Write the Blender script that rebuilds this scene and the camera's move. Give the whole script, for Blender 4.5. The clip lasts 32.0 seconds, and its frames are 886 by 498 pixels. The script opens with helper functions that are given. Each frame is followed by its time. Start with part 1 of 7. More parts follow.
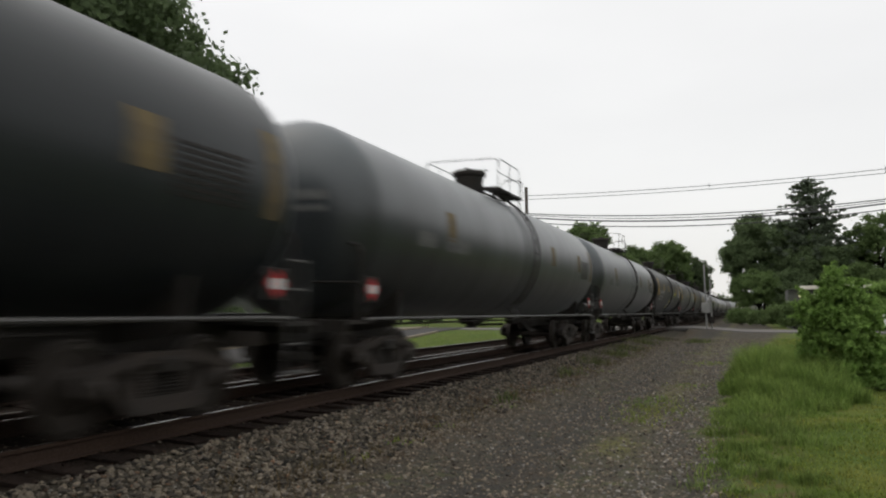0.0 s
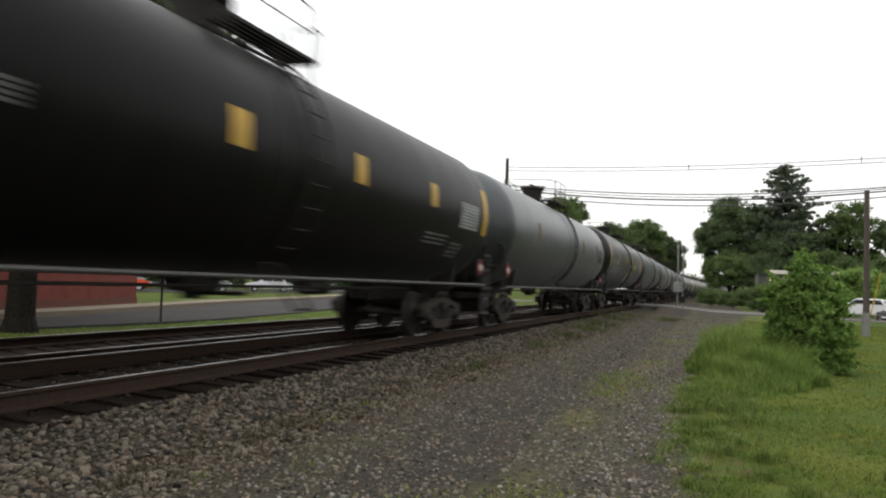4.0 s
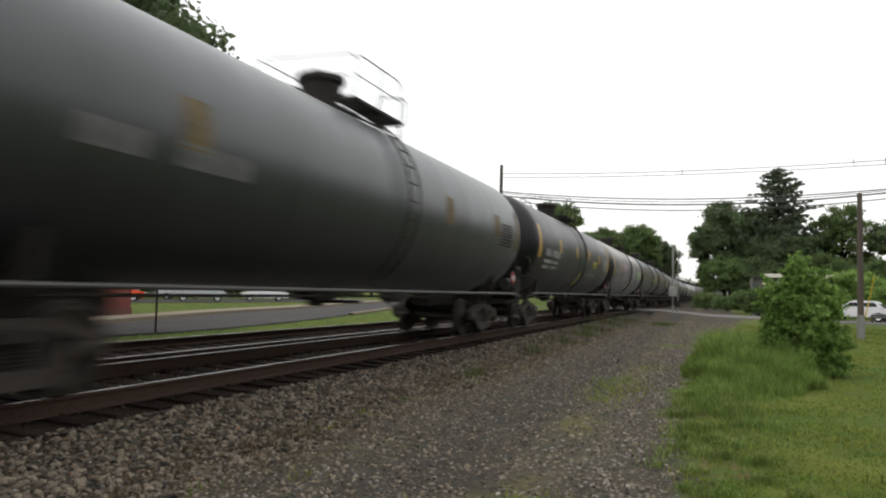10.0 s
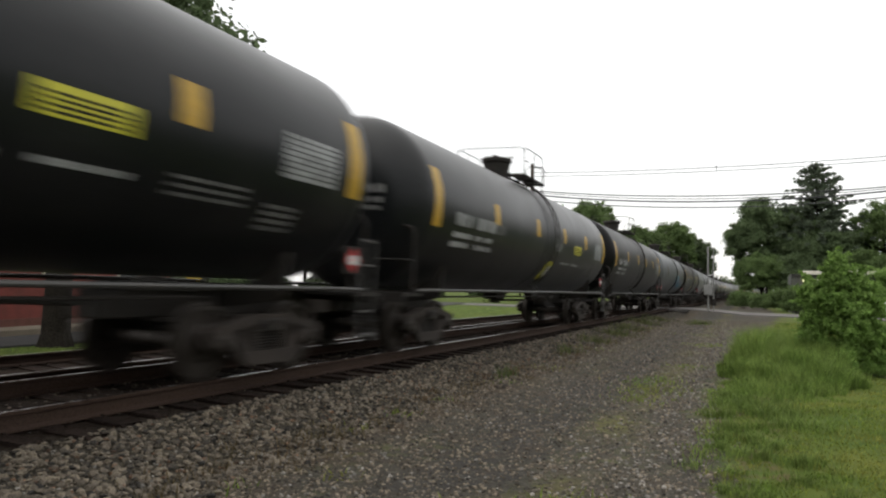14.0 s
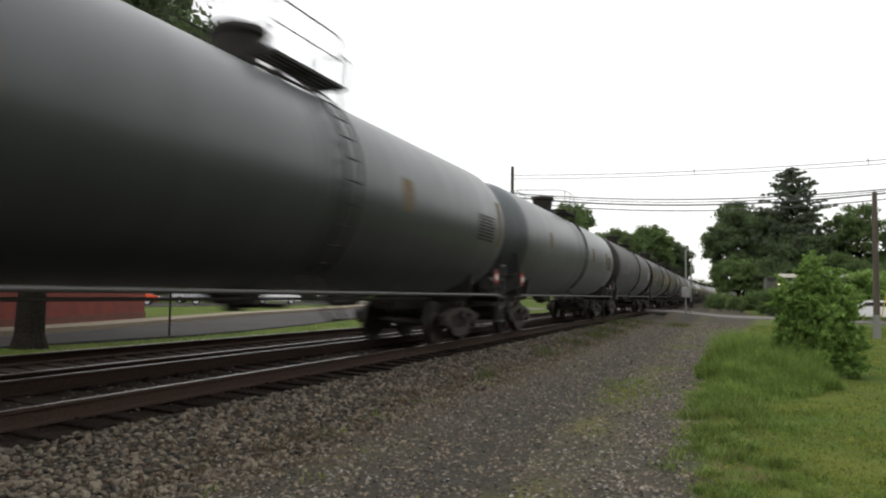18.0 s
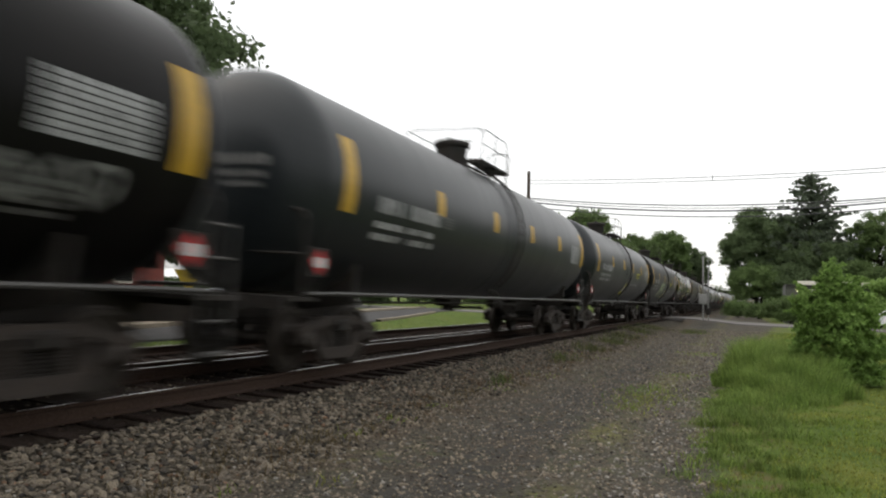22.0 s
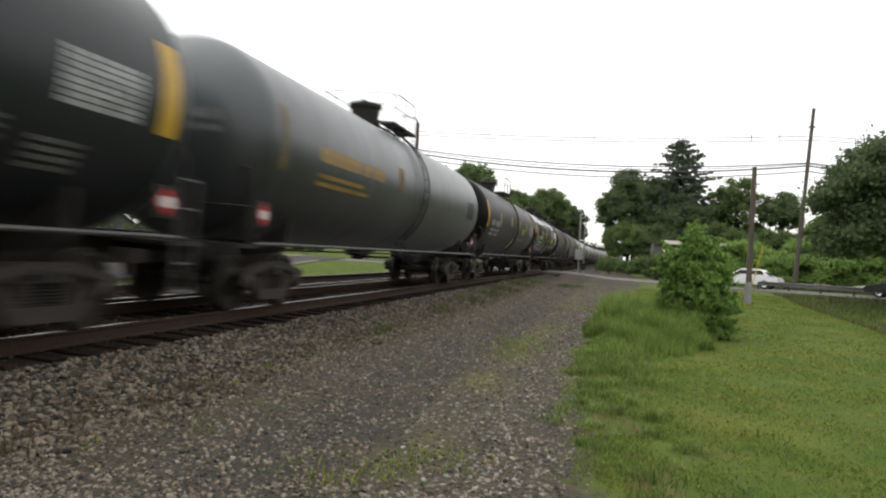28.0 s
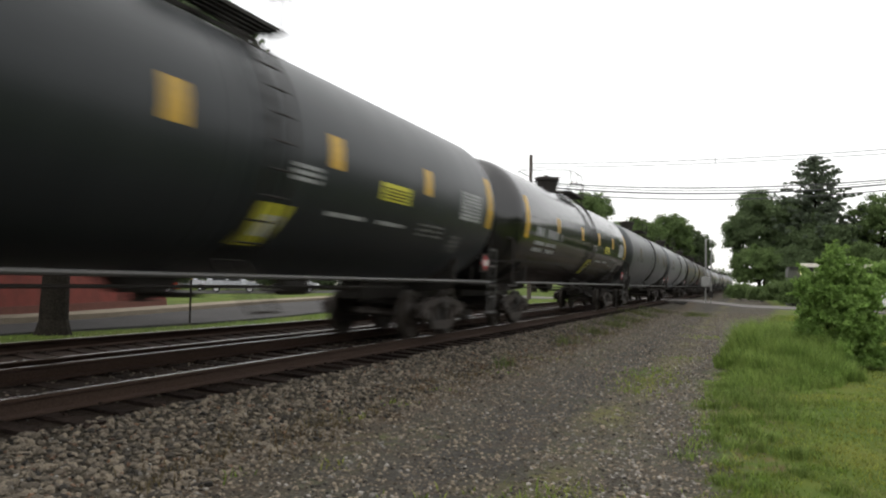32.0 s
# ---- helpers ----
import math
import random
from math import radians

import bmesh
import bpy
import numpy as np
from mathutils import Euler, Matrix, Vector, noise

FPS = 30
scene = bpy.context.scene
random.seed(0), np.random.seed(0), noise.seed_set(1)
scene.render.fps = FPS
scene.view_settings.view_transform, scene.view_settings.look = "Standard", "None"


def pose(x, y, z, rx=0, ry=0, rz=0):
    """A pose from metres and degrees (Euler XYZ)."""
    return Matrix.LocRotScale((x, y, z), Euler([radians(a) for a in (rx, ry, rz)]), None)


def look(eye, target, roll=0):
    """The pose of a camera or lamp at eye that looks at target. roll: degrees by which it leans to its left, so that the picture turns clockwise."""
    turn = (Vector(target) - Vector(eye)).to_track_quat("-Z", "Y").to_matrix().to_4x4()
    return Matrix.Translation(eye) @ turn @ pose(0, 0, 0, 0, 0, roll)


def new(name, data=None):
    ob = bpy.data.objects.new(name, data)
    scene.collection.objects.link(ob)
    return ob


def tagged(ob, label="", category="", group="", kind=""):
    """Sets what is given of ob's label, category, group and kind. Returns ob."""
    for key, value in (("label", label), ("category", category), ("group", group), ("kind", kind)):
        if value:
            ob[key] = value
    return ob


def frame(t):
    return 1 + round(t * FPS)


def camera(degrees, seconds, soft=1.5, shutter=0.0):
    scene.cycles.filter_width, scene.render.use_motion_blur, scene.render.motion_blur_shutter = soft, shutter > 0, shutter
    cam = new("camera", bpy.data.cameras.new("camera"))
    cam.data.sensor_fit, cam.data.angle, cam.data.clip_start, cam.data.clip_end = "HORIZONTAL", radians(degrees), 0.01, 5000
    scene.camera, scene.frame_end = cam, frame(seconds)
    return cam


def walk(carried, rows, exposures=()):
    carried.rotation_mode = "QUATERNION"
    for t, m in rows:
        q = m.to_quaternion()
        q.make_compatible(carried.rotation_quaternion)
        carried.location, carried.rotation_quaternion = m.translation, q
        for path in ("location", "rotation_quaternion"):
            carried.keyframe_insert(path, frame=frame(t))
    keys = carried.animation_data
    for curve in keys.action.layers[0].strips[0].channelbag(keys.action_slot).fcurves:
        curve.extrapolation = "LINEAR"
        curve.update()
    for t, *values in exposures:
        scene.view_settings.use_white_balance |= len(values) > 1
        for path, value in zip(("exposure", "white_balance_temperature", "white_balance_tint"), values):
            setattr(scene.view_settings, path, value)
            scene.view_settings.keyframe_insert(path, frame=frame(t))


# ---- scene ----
cam = camera(63.0, 32.0, soft=2.15, shutter=0.5)
EYE = 1.12  # eye height over the near rail

# seconds, yaw, pitch, lean of the standing, hand-held camera
SIGHTS = [
    (0.0, 22.56, 5.30, -0.74),
    (0.5, 22.36, 5.14, -0.43),
    (1.0, 21.43, 5.05, -0.54),
    (1.5, 21.80, 4.72, 0.19),
    (2.0, 22.63, 3.98, 1.83),
    (2.5, 20.81, 2.64, 1.34),
    (3.0, 20.56, 2.52, 1.31),
    (3.5, 20.44, 2.68, 1.78),
    (5.5, 21.84, 2.77, 1.89),
    (6.0, 21.89, 2.70, 1.45),
    (6.5, 21.74, 3.11, 1.68),
    (7.0, 21.72, 3.17, 1.48),
    (7.5, 21.72, 3.04, 1.56),
    (8.0, 21.77, 2.93, 1.57),
    (8.5, 21.80, 2.90, 1.62),
    (9.0, 21.77, 2.88, 1.25),
    (9.5, 20.97, 3.22, 1.72),
    (10.0, 20.38, 3.33, 1.36),
    (10.5, 20.68, 2.83, 1.21),
    (11.0, 20.86, 2.72, 1.06),
    (11.5, 21.10, 2.55, 0.94),
    (12.0, 21.35, 2.42, 0.71),
    (12.5, 21.48, 2.61, 1.32),
    (13.0, 21.61, 2.82, 0.73),
    (13.5, 22.54, 2.94, 0.31),
    (14.0, 22.86, 3.30, 0.89),
    (14.5, 22.76, 3.45, 1.53),
    (16.5, 20.94, 3.33, 0.68),
    (17.0, 20.79, 3.39, 0.62),
    (17.5, 20.91, 3.44, 0.82),
    (18.0, 21.29, 3.48, 1.03),
    (18.5, 22.00, 3.43, 1.55),
    (19.0, 21.82, 3.53, 1.97),
    (19.5, 20.83, 3.91, 1.98),
    (20.0, 20.16, 4.00, 1.18),
    (20.5, 20.85, 3.93, 0.74),
    (21.0, 21.97, 3.84, 0.79),
    (21.5, 22.32, 3.80, 1.22),
    (22.0, 22.54, 3.80, 1.53),
    (22.5, 22.77, 3.69, 1.91),
    (23.0, 22.69, 3.69, 2.44),
    (23.5, 22.29, 3.69, 2.58),
    (24.0, 21.57, 3.74, 2.86),
    (24.5, 21.28, 3.77, 2.82),
    (26.5, 20.60, 1.67, 1.87),
    (27.0, 21.71, 0.97, 1.27),
    (27.5, 14.70, 1.03, 1.40),
    (28.0, 13.35, 0.24, 3.14),
    (28.5, 18.15, -0.34, 2.33),
    (29.0, 20.91, 0.32, 3.12),
    (29.5, 21.98, 2.27, 3.60),
    (30.0, 22.20, 2.70, 2.41),
    (30.5, 22.43, 3.07, 2.34),
    (31.0, 22.65, 2.62, 1.74),
    (31.5, 22.65, 2.40, 1.32),
    (32.0, 22.70, 2.54, 1.24),
]
walk(cam, [(t, pose(0, 0, EYE, 90 + pitch, 0, yaw) @ pose(0, 0, 0, 0, 0, lean)) for t, yaw, pitch, lean in SIGHTS],
     exposures=[(0.0, -0.34), (2.1, -0.34), (2.8, 0.0), (24.5, 0.05), (26.8, 0.15), (28.0, 0.25), (29.0, 0.4), (30.0, 0.5), (31.0, 0.3), (32.0, 0.2)])

# ---- light: a bright overcast sky ----
world = bpy.data.worlds.new("overcast_sky")
scene.world = world
world.use_nodes = True
wn, wl = world.node_tree.nodes, world.node_tree.links
wn.clear()
sky = wn.new("ShaderNodeTexSky")
sky.sky_type, sky.sun_disc = "NISHITA", False
sky.sun_elevation, sky.sun_rotation = radians(58), radians(250)
sky.dust_density, sky.air_density = 4.0, 1.0
dim = wn.new("ShaderNodeMix")
dim.data_type = "RGBA"
dim.inputs["Factor"].default_value = 0.97
cloud_tc = wn.new("ShaderNodeTexCoord")
cloud_map = wn.new("ShaderNodeMapping")
cloud_map.inputs["Scale"].default_value = (1.0, 1.0, 3.0)
cloud_noise = wn.new("ShaderNodeTexNoise")
cloud_noise.inputs["Scale"].default_value = 1.6
cloud_noise.inputs["Detail"].default_value = 5.0
cloud_ramp = wn.new("ShaderNodeValToRGB")
cloud_ramp.color_ramp.elements[0].position, cloud_ramp.color_ramp.elements[1].position = 0.3, 0.75
cloud_ramp.color_ramp.elements[0].color = (0.965, 0.950, 0.925, 1)
cloud_ramp.color_ramp.elements[1].color = (1.06, 1.045, 1.015, 1)
background = wn.new("ShaderNodeBackground")
background.inputs["Strength"].default_value = 1.06
world_out = wn.new("ShaderNodeOutputWorld")
wl.new(cloud_tc.outputs["Generated"], cloud_map.inputs["Vector"])
wl.new(cloud_map.outputs["Vector"], cloud_noise.inputs["Vector"])
wl.new(cloud_noise.outputs["Fac"], cloud_ramp.inputs["Fac"])
wl.new(sky.outputs["Color"], dim.inputs["A"])
height = wn.new("ShaderNodeSeparateXYZ")
wl.new(cloud_tc.outputs["Generated"], height.inputs[0])
rise = wn.new("ShaderNodeMapRange")
rise.inputs["From Min"].default_value, rise.inputs["From Max"].default_value = 0.25, 1.0
rise.inputs["To Min"].default_value, rise.inputs["To Max"].default_value = 1.0, 1.3
wl.new(height.outputs["Z"], rise.inputs["Value"])
lifted = wn.new("ShaderNodeVectorMath")
lifted.operation = "SCALE"
wl.new(cloud_ramp.outputs["Color"], lifted.inputs[0])
wl.new(rise.outputs[0], lifted.inputs["Scale"])
wl.new(lifted.outputs[0], dim.inputs["B"])
wl.new(dim.outputs["Result"], background.inputs["Color"])
wl.new(background.outputs["Background"], world_out.inputs["Surface"])
sun = new("sun", bpy.data.lights.new("sun", "SUN"))
sun.data.energy, sun.data.angle, sun.data.color = 0.6, radians(75), (1.0, 0.96, 0.9)
sun.matrix_world = look((-40, -25, 80), (0, 0, 0))


# ---- materials ----
def surf(name, base, rough=0.7, metal=0.0, dark=0.6, scale=3.0, fine=60.0, bump=0.3, other=None, amount=0.4, stretch=(1, 1, 1),
         spread=0.0, level=0.5, world_space=False, bump_scale=0.01, gloss_var=0.1, spec=0.5, sheen=0.0):
    """Paint, metal, wood or stone: a base colour with fine grain, patches of another colour, relief, and gloss that varies."""
    m = bpy.data.materials.new(name)
    m.use_nodes = True
    n, l = m.node_tree.nodes, m.node_tree.links
    bsdf = n["Principled BSDF"]
    tc = n.new("ShaderNodeNewGeometry" if world_space else "ShaderNodeTexCoord")
    source = tc.outputs["Position" if world_space else "Object"]
    info = n.new("ShaderNodeObjectInfo")
    shift = n.new("ShaderNodeVectorMath")
    shift.operation = "MULTIPLY_ADD"
    shift.inputs[1].default_value = stretch
    l.new(source, shift.inputs[0])
    off = n.new("ShaderNodeVectorMath")
    off.operation = "SCALE"
    off.inputs[0].default_value = (37.0, 53.0, 71.0)
    l.new(info.outputs["Random"], off.inputs["Scale"])
    l.new(off.outputs[0], shift.inputs[2])
    big = n.new("ShaderNodeTexNoise")
    big.inputs["Scale"].default_value, big.inputs["Detail"].default_value = scale, 6.0
    big.inputs["Roughness"].default_value = 0.65
    l.new(shift.outputs[0], big.inputs["Vector"])
    small = n.new("ShaderNodeTexNoise")
    small.inputs["Scale"].default_value, small.inputs["Detail"].default_value = fine, 3.0
    l.new(source, small.inputs["Vector"])
    ramp = n.new("ShaderNodeValToRGB")
    e = ramp.color_ramp.elements
    e[0].position, e[1].position = max(0.0, level - 0.13), min(1.0, level + 0.13)
    e[0].color, e[1].color = (0, 0, 0, 1), (1, 1, 1, 1)
    l.new(big.outputs["Fac"], ramp.inputs["Fac"])
    grain = n.new("ShaderNodeMapRange")
    grain.inputs["From Min"].default_value, grain.inputs["From Max"].default_value = 0.3, 0.7
    grain.inputs["To Min"].default_value, grain.inputs["To Max"].default_value = dark, 1.0 + (1.0 - dark) * 0.5
    l.new(small.outputs["Fac"], grain.inputs["Value"])
    mix = n.new("ShaderNodeMix")
    mix.data_type = "RGBA"
    mix.inputs["A"].default_value = (*base, 1)
    mix.inputs["B"].default_value = (*(other or [c * 0.6 for c in base]), 1)
    part_of = n.new("ShaderNodeMath")
    part_of.operation = "MULTIPLY"
    part_of.inputs[1].default_value = amount
    l.new(ramp.outputs["Color"], part_of.inputs[0])
    l.new(part_of.outputs[0], mix.inputs["Factor"])
    tone = n.new("ShaderNodeVectorMath")
    tone.operation = "SCALE"
    l.new(mix.outputs["Result"], tone.inputs[0])
    if spread:
        own = n.new("ShaderNodeMapRange")
        own.inputs["To Min"].default_value, own.inputs["To Max"].default_value = 1 - spread, 1 + spread
        l.new(info.outputs["Random"], own.inputs["Value"])
        isle = n.new("ShaderNodeMapRange")
        isle.inputs["To Min"].default_value, isle.inputs["To Max"].default_value = 1 - spread, 1 + spread
        geo = n.new("ShaderNodeNewGeometry")
        l.new(geo.outputs["Random Per Island"], isle.inputs["Value"])
        both = n.new("ShaderNodeMath")
        both.operation = "MULTIPLY"
        l.new(own.outputs[0], both.inputs[0])
        l.new(isle.outputs[0], both.inputs[1])
        all_of = n.new("ShaderNodeMath")
        all_of.operation = "MULTIPLY"
        l.new(both.outputs[0], all_of.inputs[0])
        l.new(grain.outputs[0], all_of.inputs[1])
        l.new(all_of.outputs[0], tone.inputs["Scale"])
    else:
        l.new(grain.outputs[0], tone.inputs["Scale"])
    l.new(tone.outputs[0], bsdf.inputs["Base Color"])
    gl = n.new("ShaderNodeMapRange")
    gl.inputs["To Min"].default_value, gl.inputs["To Max"].default_value = max(0.02, rough - gloss_var), min(1.0, rough + gloss_var)
    l.new(big.outputs["Fac"], gl.inputs["Value"])
    l.new(gl.outputs[0], bsdf.inputs["Roughness"])
    bsdf.inputs["Metallic"].default_value = metal
    bsdf.inputs["Specular IOR Level"].default_value = spec
    bsdf.inputs["Sheen Weight"].default_value, bsdf.inputs["Sheen Roughness"].default_value = sheen, 0.25
    if bump:
        b = n.new("ShaderNodeBump")
        b.inputs["Strength"].default_value, b.inputs["Distance"].default_value = bump, bump_scale
        l.new(small.outputs["Fac"], b.inputs["Height"])
        l.new(b.outputs[0], bsdf.inputs["Normal"])
    return m


def glow(name, colour, strength):
    m = bpy.data.materials.new(name)
    m.use_nodes = True
    b = m.node_tree.nodes["Principled BSDF"]
    b.inputs["Base Color"].default_value = b.inputs["Emission Color"].default_value = (*colour, 1)
    b.inputs["Emission Strength"].default_value = strength
    return m


def leafy(name, base, other, spread=0.35, patches=0.5):
    """Leaves: two greens that vary leaf by leaf, and some light coming through."""
    m = surf(name, base, rough=0.55, dark=0.75, scale=patches, fine=9.0, bump=0.0, other=other, amount=0.8, spread=spread, world_space=True)
    n, l = m.node_tree.nodes, m.node_tree.links
    bsdf, out = n["Principled BSDF"], n["Material Output"]
    bsdf.inputs["Specular IOR Level"].default_value = 0.1
    through_leaf = n.new("ShaderNodeBsdfTranslucent")
    l.new(bsdf.inputs["Base Color"].links[0].from_socket, through_leaf.inputs["Color"])
    add = n.new("ShaderNodeMixShader")
    add.inputs["Fac"].default_value = 0.48
    l.new(bsdf.outputs[0], add.inputs[1])
    l.new(through_leaf.outputs[0], add.inputs[2])
    l.new(add.outputs[0], out.inputs["Surface"])
    return m


STREAK = (0.4, 2.2, 0.16)
PAINT = {
    "black": surf("black_tank_paint", (0.0082, 0.0093, 0.0103), 0.33, spec=0.22, sheen=0.09, dark=0.75, scale=0.9, fine=14, bump=0.05, other=(0.022, 0.022, 0.022), amount=0.7, level=0.56, stretch=(0.6, 0.9, 0.4)),
    "gloss": surf("glossy_black_tank_paint", (0.0075, 0.0074, 0.0074), 0.15, spec=0.75, dark=0.9, scale=1.0, fine=16, bump=0.02, other=(0.016, 0.016, 0.016), amount=0.4, stretch=STREAK, gloss_var=0.05),
    "green": surf("dark_green_grey_tank_paint", (0.0155, 0.0190, 0.0212), 0.36, spec=0.30, sheen=0.09, dark=0.8, scale=1.2, fine=22, bump=0.05, other=(0.027, 0.031, 0.033), amount=0.5, stretch=STREAK),
    "brown": surf("sooty_brown_tank_paint", (0.0056, 0.0056, 0.0055), 0.37, spec=0.09, sheen=0.09, dark=0.75, scale=1.1, fine=20, bump=0.06, other=(0.0112, 0.0102, 0.0094), amount=0.6, stretch=STREAK),
    "umber": surf("dull_umber_tank_paint", (0.040, 0.0385, 0.035), 0.5, spec=0.14, sheen=0.12, dark=0.8, scale=0.7, fine=20, bump=0.06, other=(0.016, 0.015, 0.014), amount=0.8, level=0.53, stretch=(0.5, 0.8, 0.6)),
    "grey": surf("weathered_grey_tank_paint", (0.034, 0.039, 0.042), 0.34, spec=0.62, sheen=0.16, dark=0.8, scale=1.0, fine=18, bump=0.06, other=(0.021, 0.023, 0.024), amount=0.75, stretch=STREAK),
    "slate": surf("faded_dark_grey_tank_paint", (0.0175, 0.0205, 0.0225), 0.36, spec=0.42, sheen=0.12, dark=0.8, scale=1.0, fine=18, bump=0.06, other=(0.028, 0.030, 0.030), amount=0.65, stretch=STREAK),
    "blue": surf("pale_blue_grey_tank_paint", (0.090, 0.098, 0.103), 0.42, spec=0.6, dark=0.85, scale=1.0, fine=18, bump=0.05, other=(0.055, 0.059, 0.060), amount=0.6, stretch=STREAK),
    "dusty": surf("dusty_black_tank_paint", (0.013, 0.0125, 0.0125), 0.34, spec=0.35, sheen=0.2, dark=0.8, scale=1.0, fine=18, bump=0.05, other=(0.026, 0.025, 0.024), amount=0.5, stretch=(0.5, 0.8, 0.5)),
}


def dust_and_top_light(m, dust_light, low, high):
    """Dust and painted-in sky light: a pale tone on a tank's upper side, thinning out unevenly down its flanks."""
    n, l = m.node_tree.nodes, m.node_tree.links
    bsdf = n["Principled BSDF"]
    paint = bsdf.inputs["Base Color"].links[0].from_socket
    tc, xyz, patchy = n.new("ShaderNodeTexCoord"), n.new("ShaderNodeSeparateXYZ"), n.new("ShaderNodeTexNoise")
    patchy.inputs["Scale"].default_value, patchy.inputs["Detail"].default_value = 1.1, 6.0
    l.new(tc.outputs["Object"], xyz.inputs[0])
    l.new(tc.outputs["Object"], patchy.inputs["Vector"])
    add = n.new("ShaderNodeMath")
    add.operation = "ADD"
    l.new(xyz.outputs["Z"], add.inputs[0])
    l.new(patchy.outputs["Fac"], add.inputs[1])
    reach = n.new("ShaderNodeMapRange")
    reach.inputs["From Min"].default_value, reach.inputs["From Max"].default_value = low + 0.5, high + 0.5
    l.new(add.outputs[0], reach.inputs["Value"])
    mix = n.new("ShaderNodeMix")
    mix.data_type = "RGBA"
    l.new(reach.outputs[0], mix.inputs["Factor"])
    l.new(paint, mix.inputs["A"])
    mix.inputs["B"].default_value = (*dust_light, 1)
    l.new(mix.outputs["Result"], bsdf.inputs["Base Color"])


# sky light on the tank tops is painted into these colours, with dust on one
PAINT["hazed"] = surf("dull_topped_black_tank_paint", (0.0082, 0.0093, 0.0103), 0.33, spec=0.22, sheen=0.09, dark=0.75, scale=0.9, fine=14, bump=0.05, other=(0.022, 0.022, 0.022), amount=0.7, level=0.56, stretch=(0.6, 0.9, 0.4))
dust_and_top_light(PAINT["hazed"], (0.108, 0.115, 0.120), 3.0, 4.5)
dust_and_top_light(PAINT["black"], (0.040, 0.041, 0.041), 3.0, 4.4)
dust_and_top_light(PAINT["slate"], (0.074, 0.084, 0.090), 2.95, 4.4)
dust_and_top_light(PAINT["grey"], (0.086, 0.100, 0.109), 2.7, 4.2)
dust_and_top_light(PAINT["dusty"], (0.44, 0.41, 0.37), 3.05, 4.25)
IRON = surf("grimy_black_iron", (0.023, 0.0212, 0.0196), 0.7, 0.1, spec=0.3, dark=0.6, scale=5, fine=50, bump=0.3, other=(0.032, 0.024, 0.018), amount=0.6)
TRUCK_IRON = surf("brown_dusty_cast_iron", (0.034, 0.029, 0.026), 0.8, 0.0, spec=0.3, dark=0.6, scale=4, fine=40, bump=0.35, other=(0.060, 0.046, 0.037), amount=0.6)
GREY_STEEL = surf("worn_grey_steel", (0.085, 0.083, 0.080), 0.6, 0.1, dark=0.7, scale=4, fine=40, bump=0.2, other=(0.045, 0.04, 0.036), amount=0.6)
WHEEL_STEEL = surf("rolled_wheel_steel", (0.042, 0.034, 0.029), 0.55, 0.5, dark=0.7, scale=5, fine=60, bump=0.2, other=(0.03, 0.025, 0.02), amount=0.6)
PALE_PIPE = surf("worn_galvanised_pipe", (0.062, 0.062, 0.061), 0.5, 0.3, dark=0.75, scale=3, fine=50, bump=0.1, other=(0.10, 0.09, 0.08), amount=0.5)
RAIL_TOP = surf("polished_rail_head", (0.31, 0.30, 0.285), 0.28, 0.95, dark=0.85, scale=2, fine=40, bump=0.02, other=(0.4, 0.37, 0.34), amount=0.3, stretch=(1, 0.2, 1))
RAIL_RUST = surf("rusty_rail_web", (0.046, 0.029, 0.021), 0.9, 0.0, spec=0.15, dark=0.6, scale=4, fine=60, bump=0.4, other=(0.045, 0.03, 0.024), amount=0.7, stretch=(1, 0.3, 1))
TIE_WOOD = surf("creosoted_tie_wood", (0.024, 0.0165, 0.013), 0.95, spec=0.08, dark=0.5, scale=4, fine=30, bump=0.8, other=(0.011, 0.009, 0.008), amount=0.7, stretch=(0.3, 3, 3), spread=0.3, bump_scale=0.02)
YELLOW = surf("yellow_reflective_tape", (0.60, 0.35, 0.015), 0.45, dark=0.85, scale=3, fine=30, bump=0.05, other=(0.36, 0.24, 0.05), amount=0.5)
LEMON = surf("lemon_warning_sticker", (0.62, 0.58, 0.04), 0.4, dark=0.9, scale=3, fine=30, bump=0.03, other=(0.45, 0.42, 0.08), amount=0.4)
WHITE = surf("worn_white_stencil", (0.42, 0.43, 0.43), 0.6, dark=0.7, scale=6, fine=40, bump=0.05, other=(0.12, 0.12, 0.12), amount=0.6)
FADED = surf("faded_stencil_paint", (0.17, 0.17, 0.165), 0.7, dark=0.7, scale=5, fine=40, bump=0.05, other=(0.07, 0.07, 0.07), amount=0.7)
RUSTY_MARK = surf("faded_ochre_mark", (0.16, 0.11, 0.035), 0.7, dark=0.7, scale=4, fine=40, bump=0.05, other=(0.06, 0.05, 0.04), amount=0.7)
RUST_TAPE = surf("dull_orange_tape", (0.26, 0.115, 0.015), 0.55, dark=0.8, scale=4, fine=30, bump=0.05, other=(0.14, 0.07, 0.02), amount=0.6)
RED = surf("placard_red", (0.52, 0.03, 0.035), 0.4, dark=0.85, scale=5, fine=40, bump=0.03)
PLACARD_WHITE = surf("placard_white", (0.75, 0.75, 0.74), 0.4, dark=0.9, scale=5, fine=40, bump=0.03)
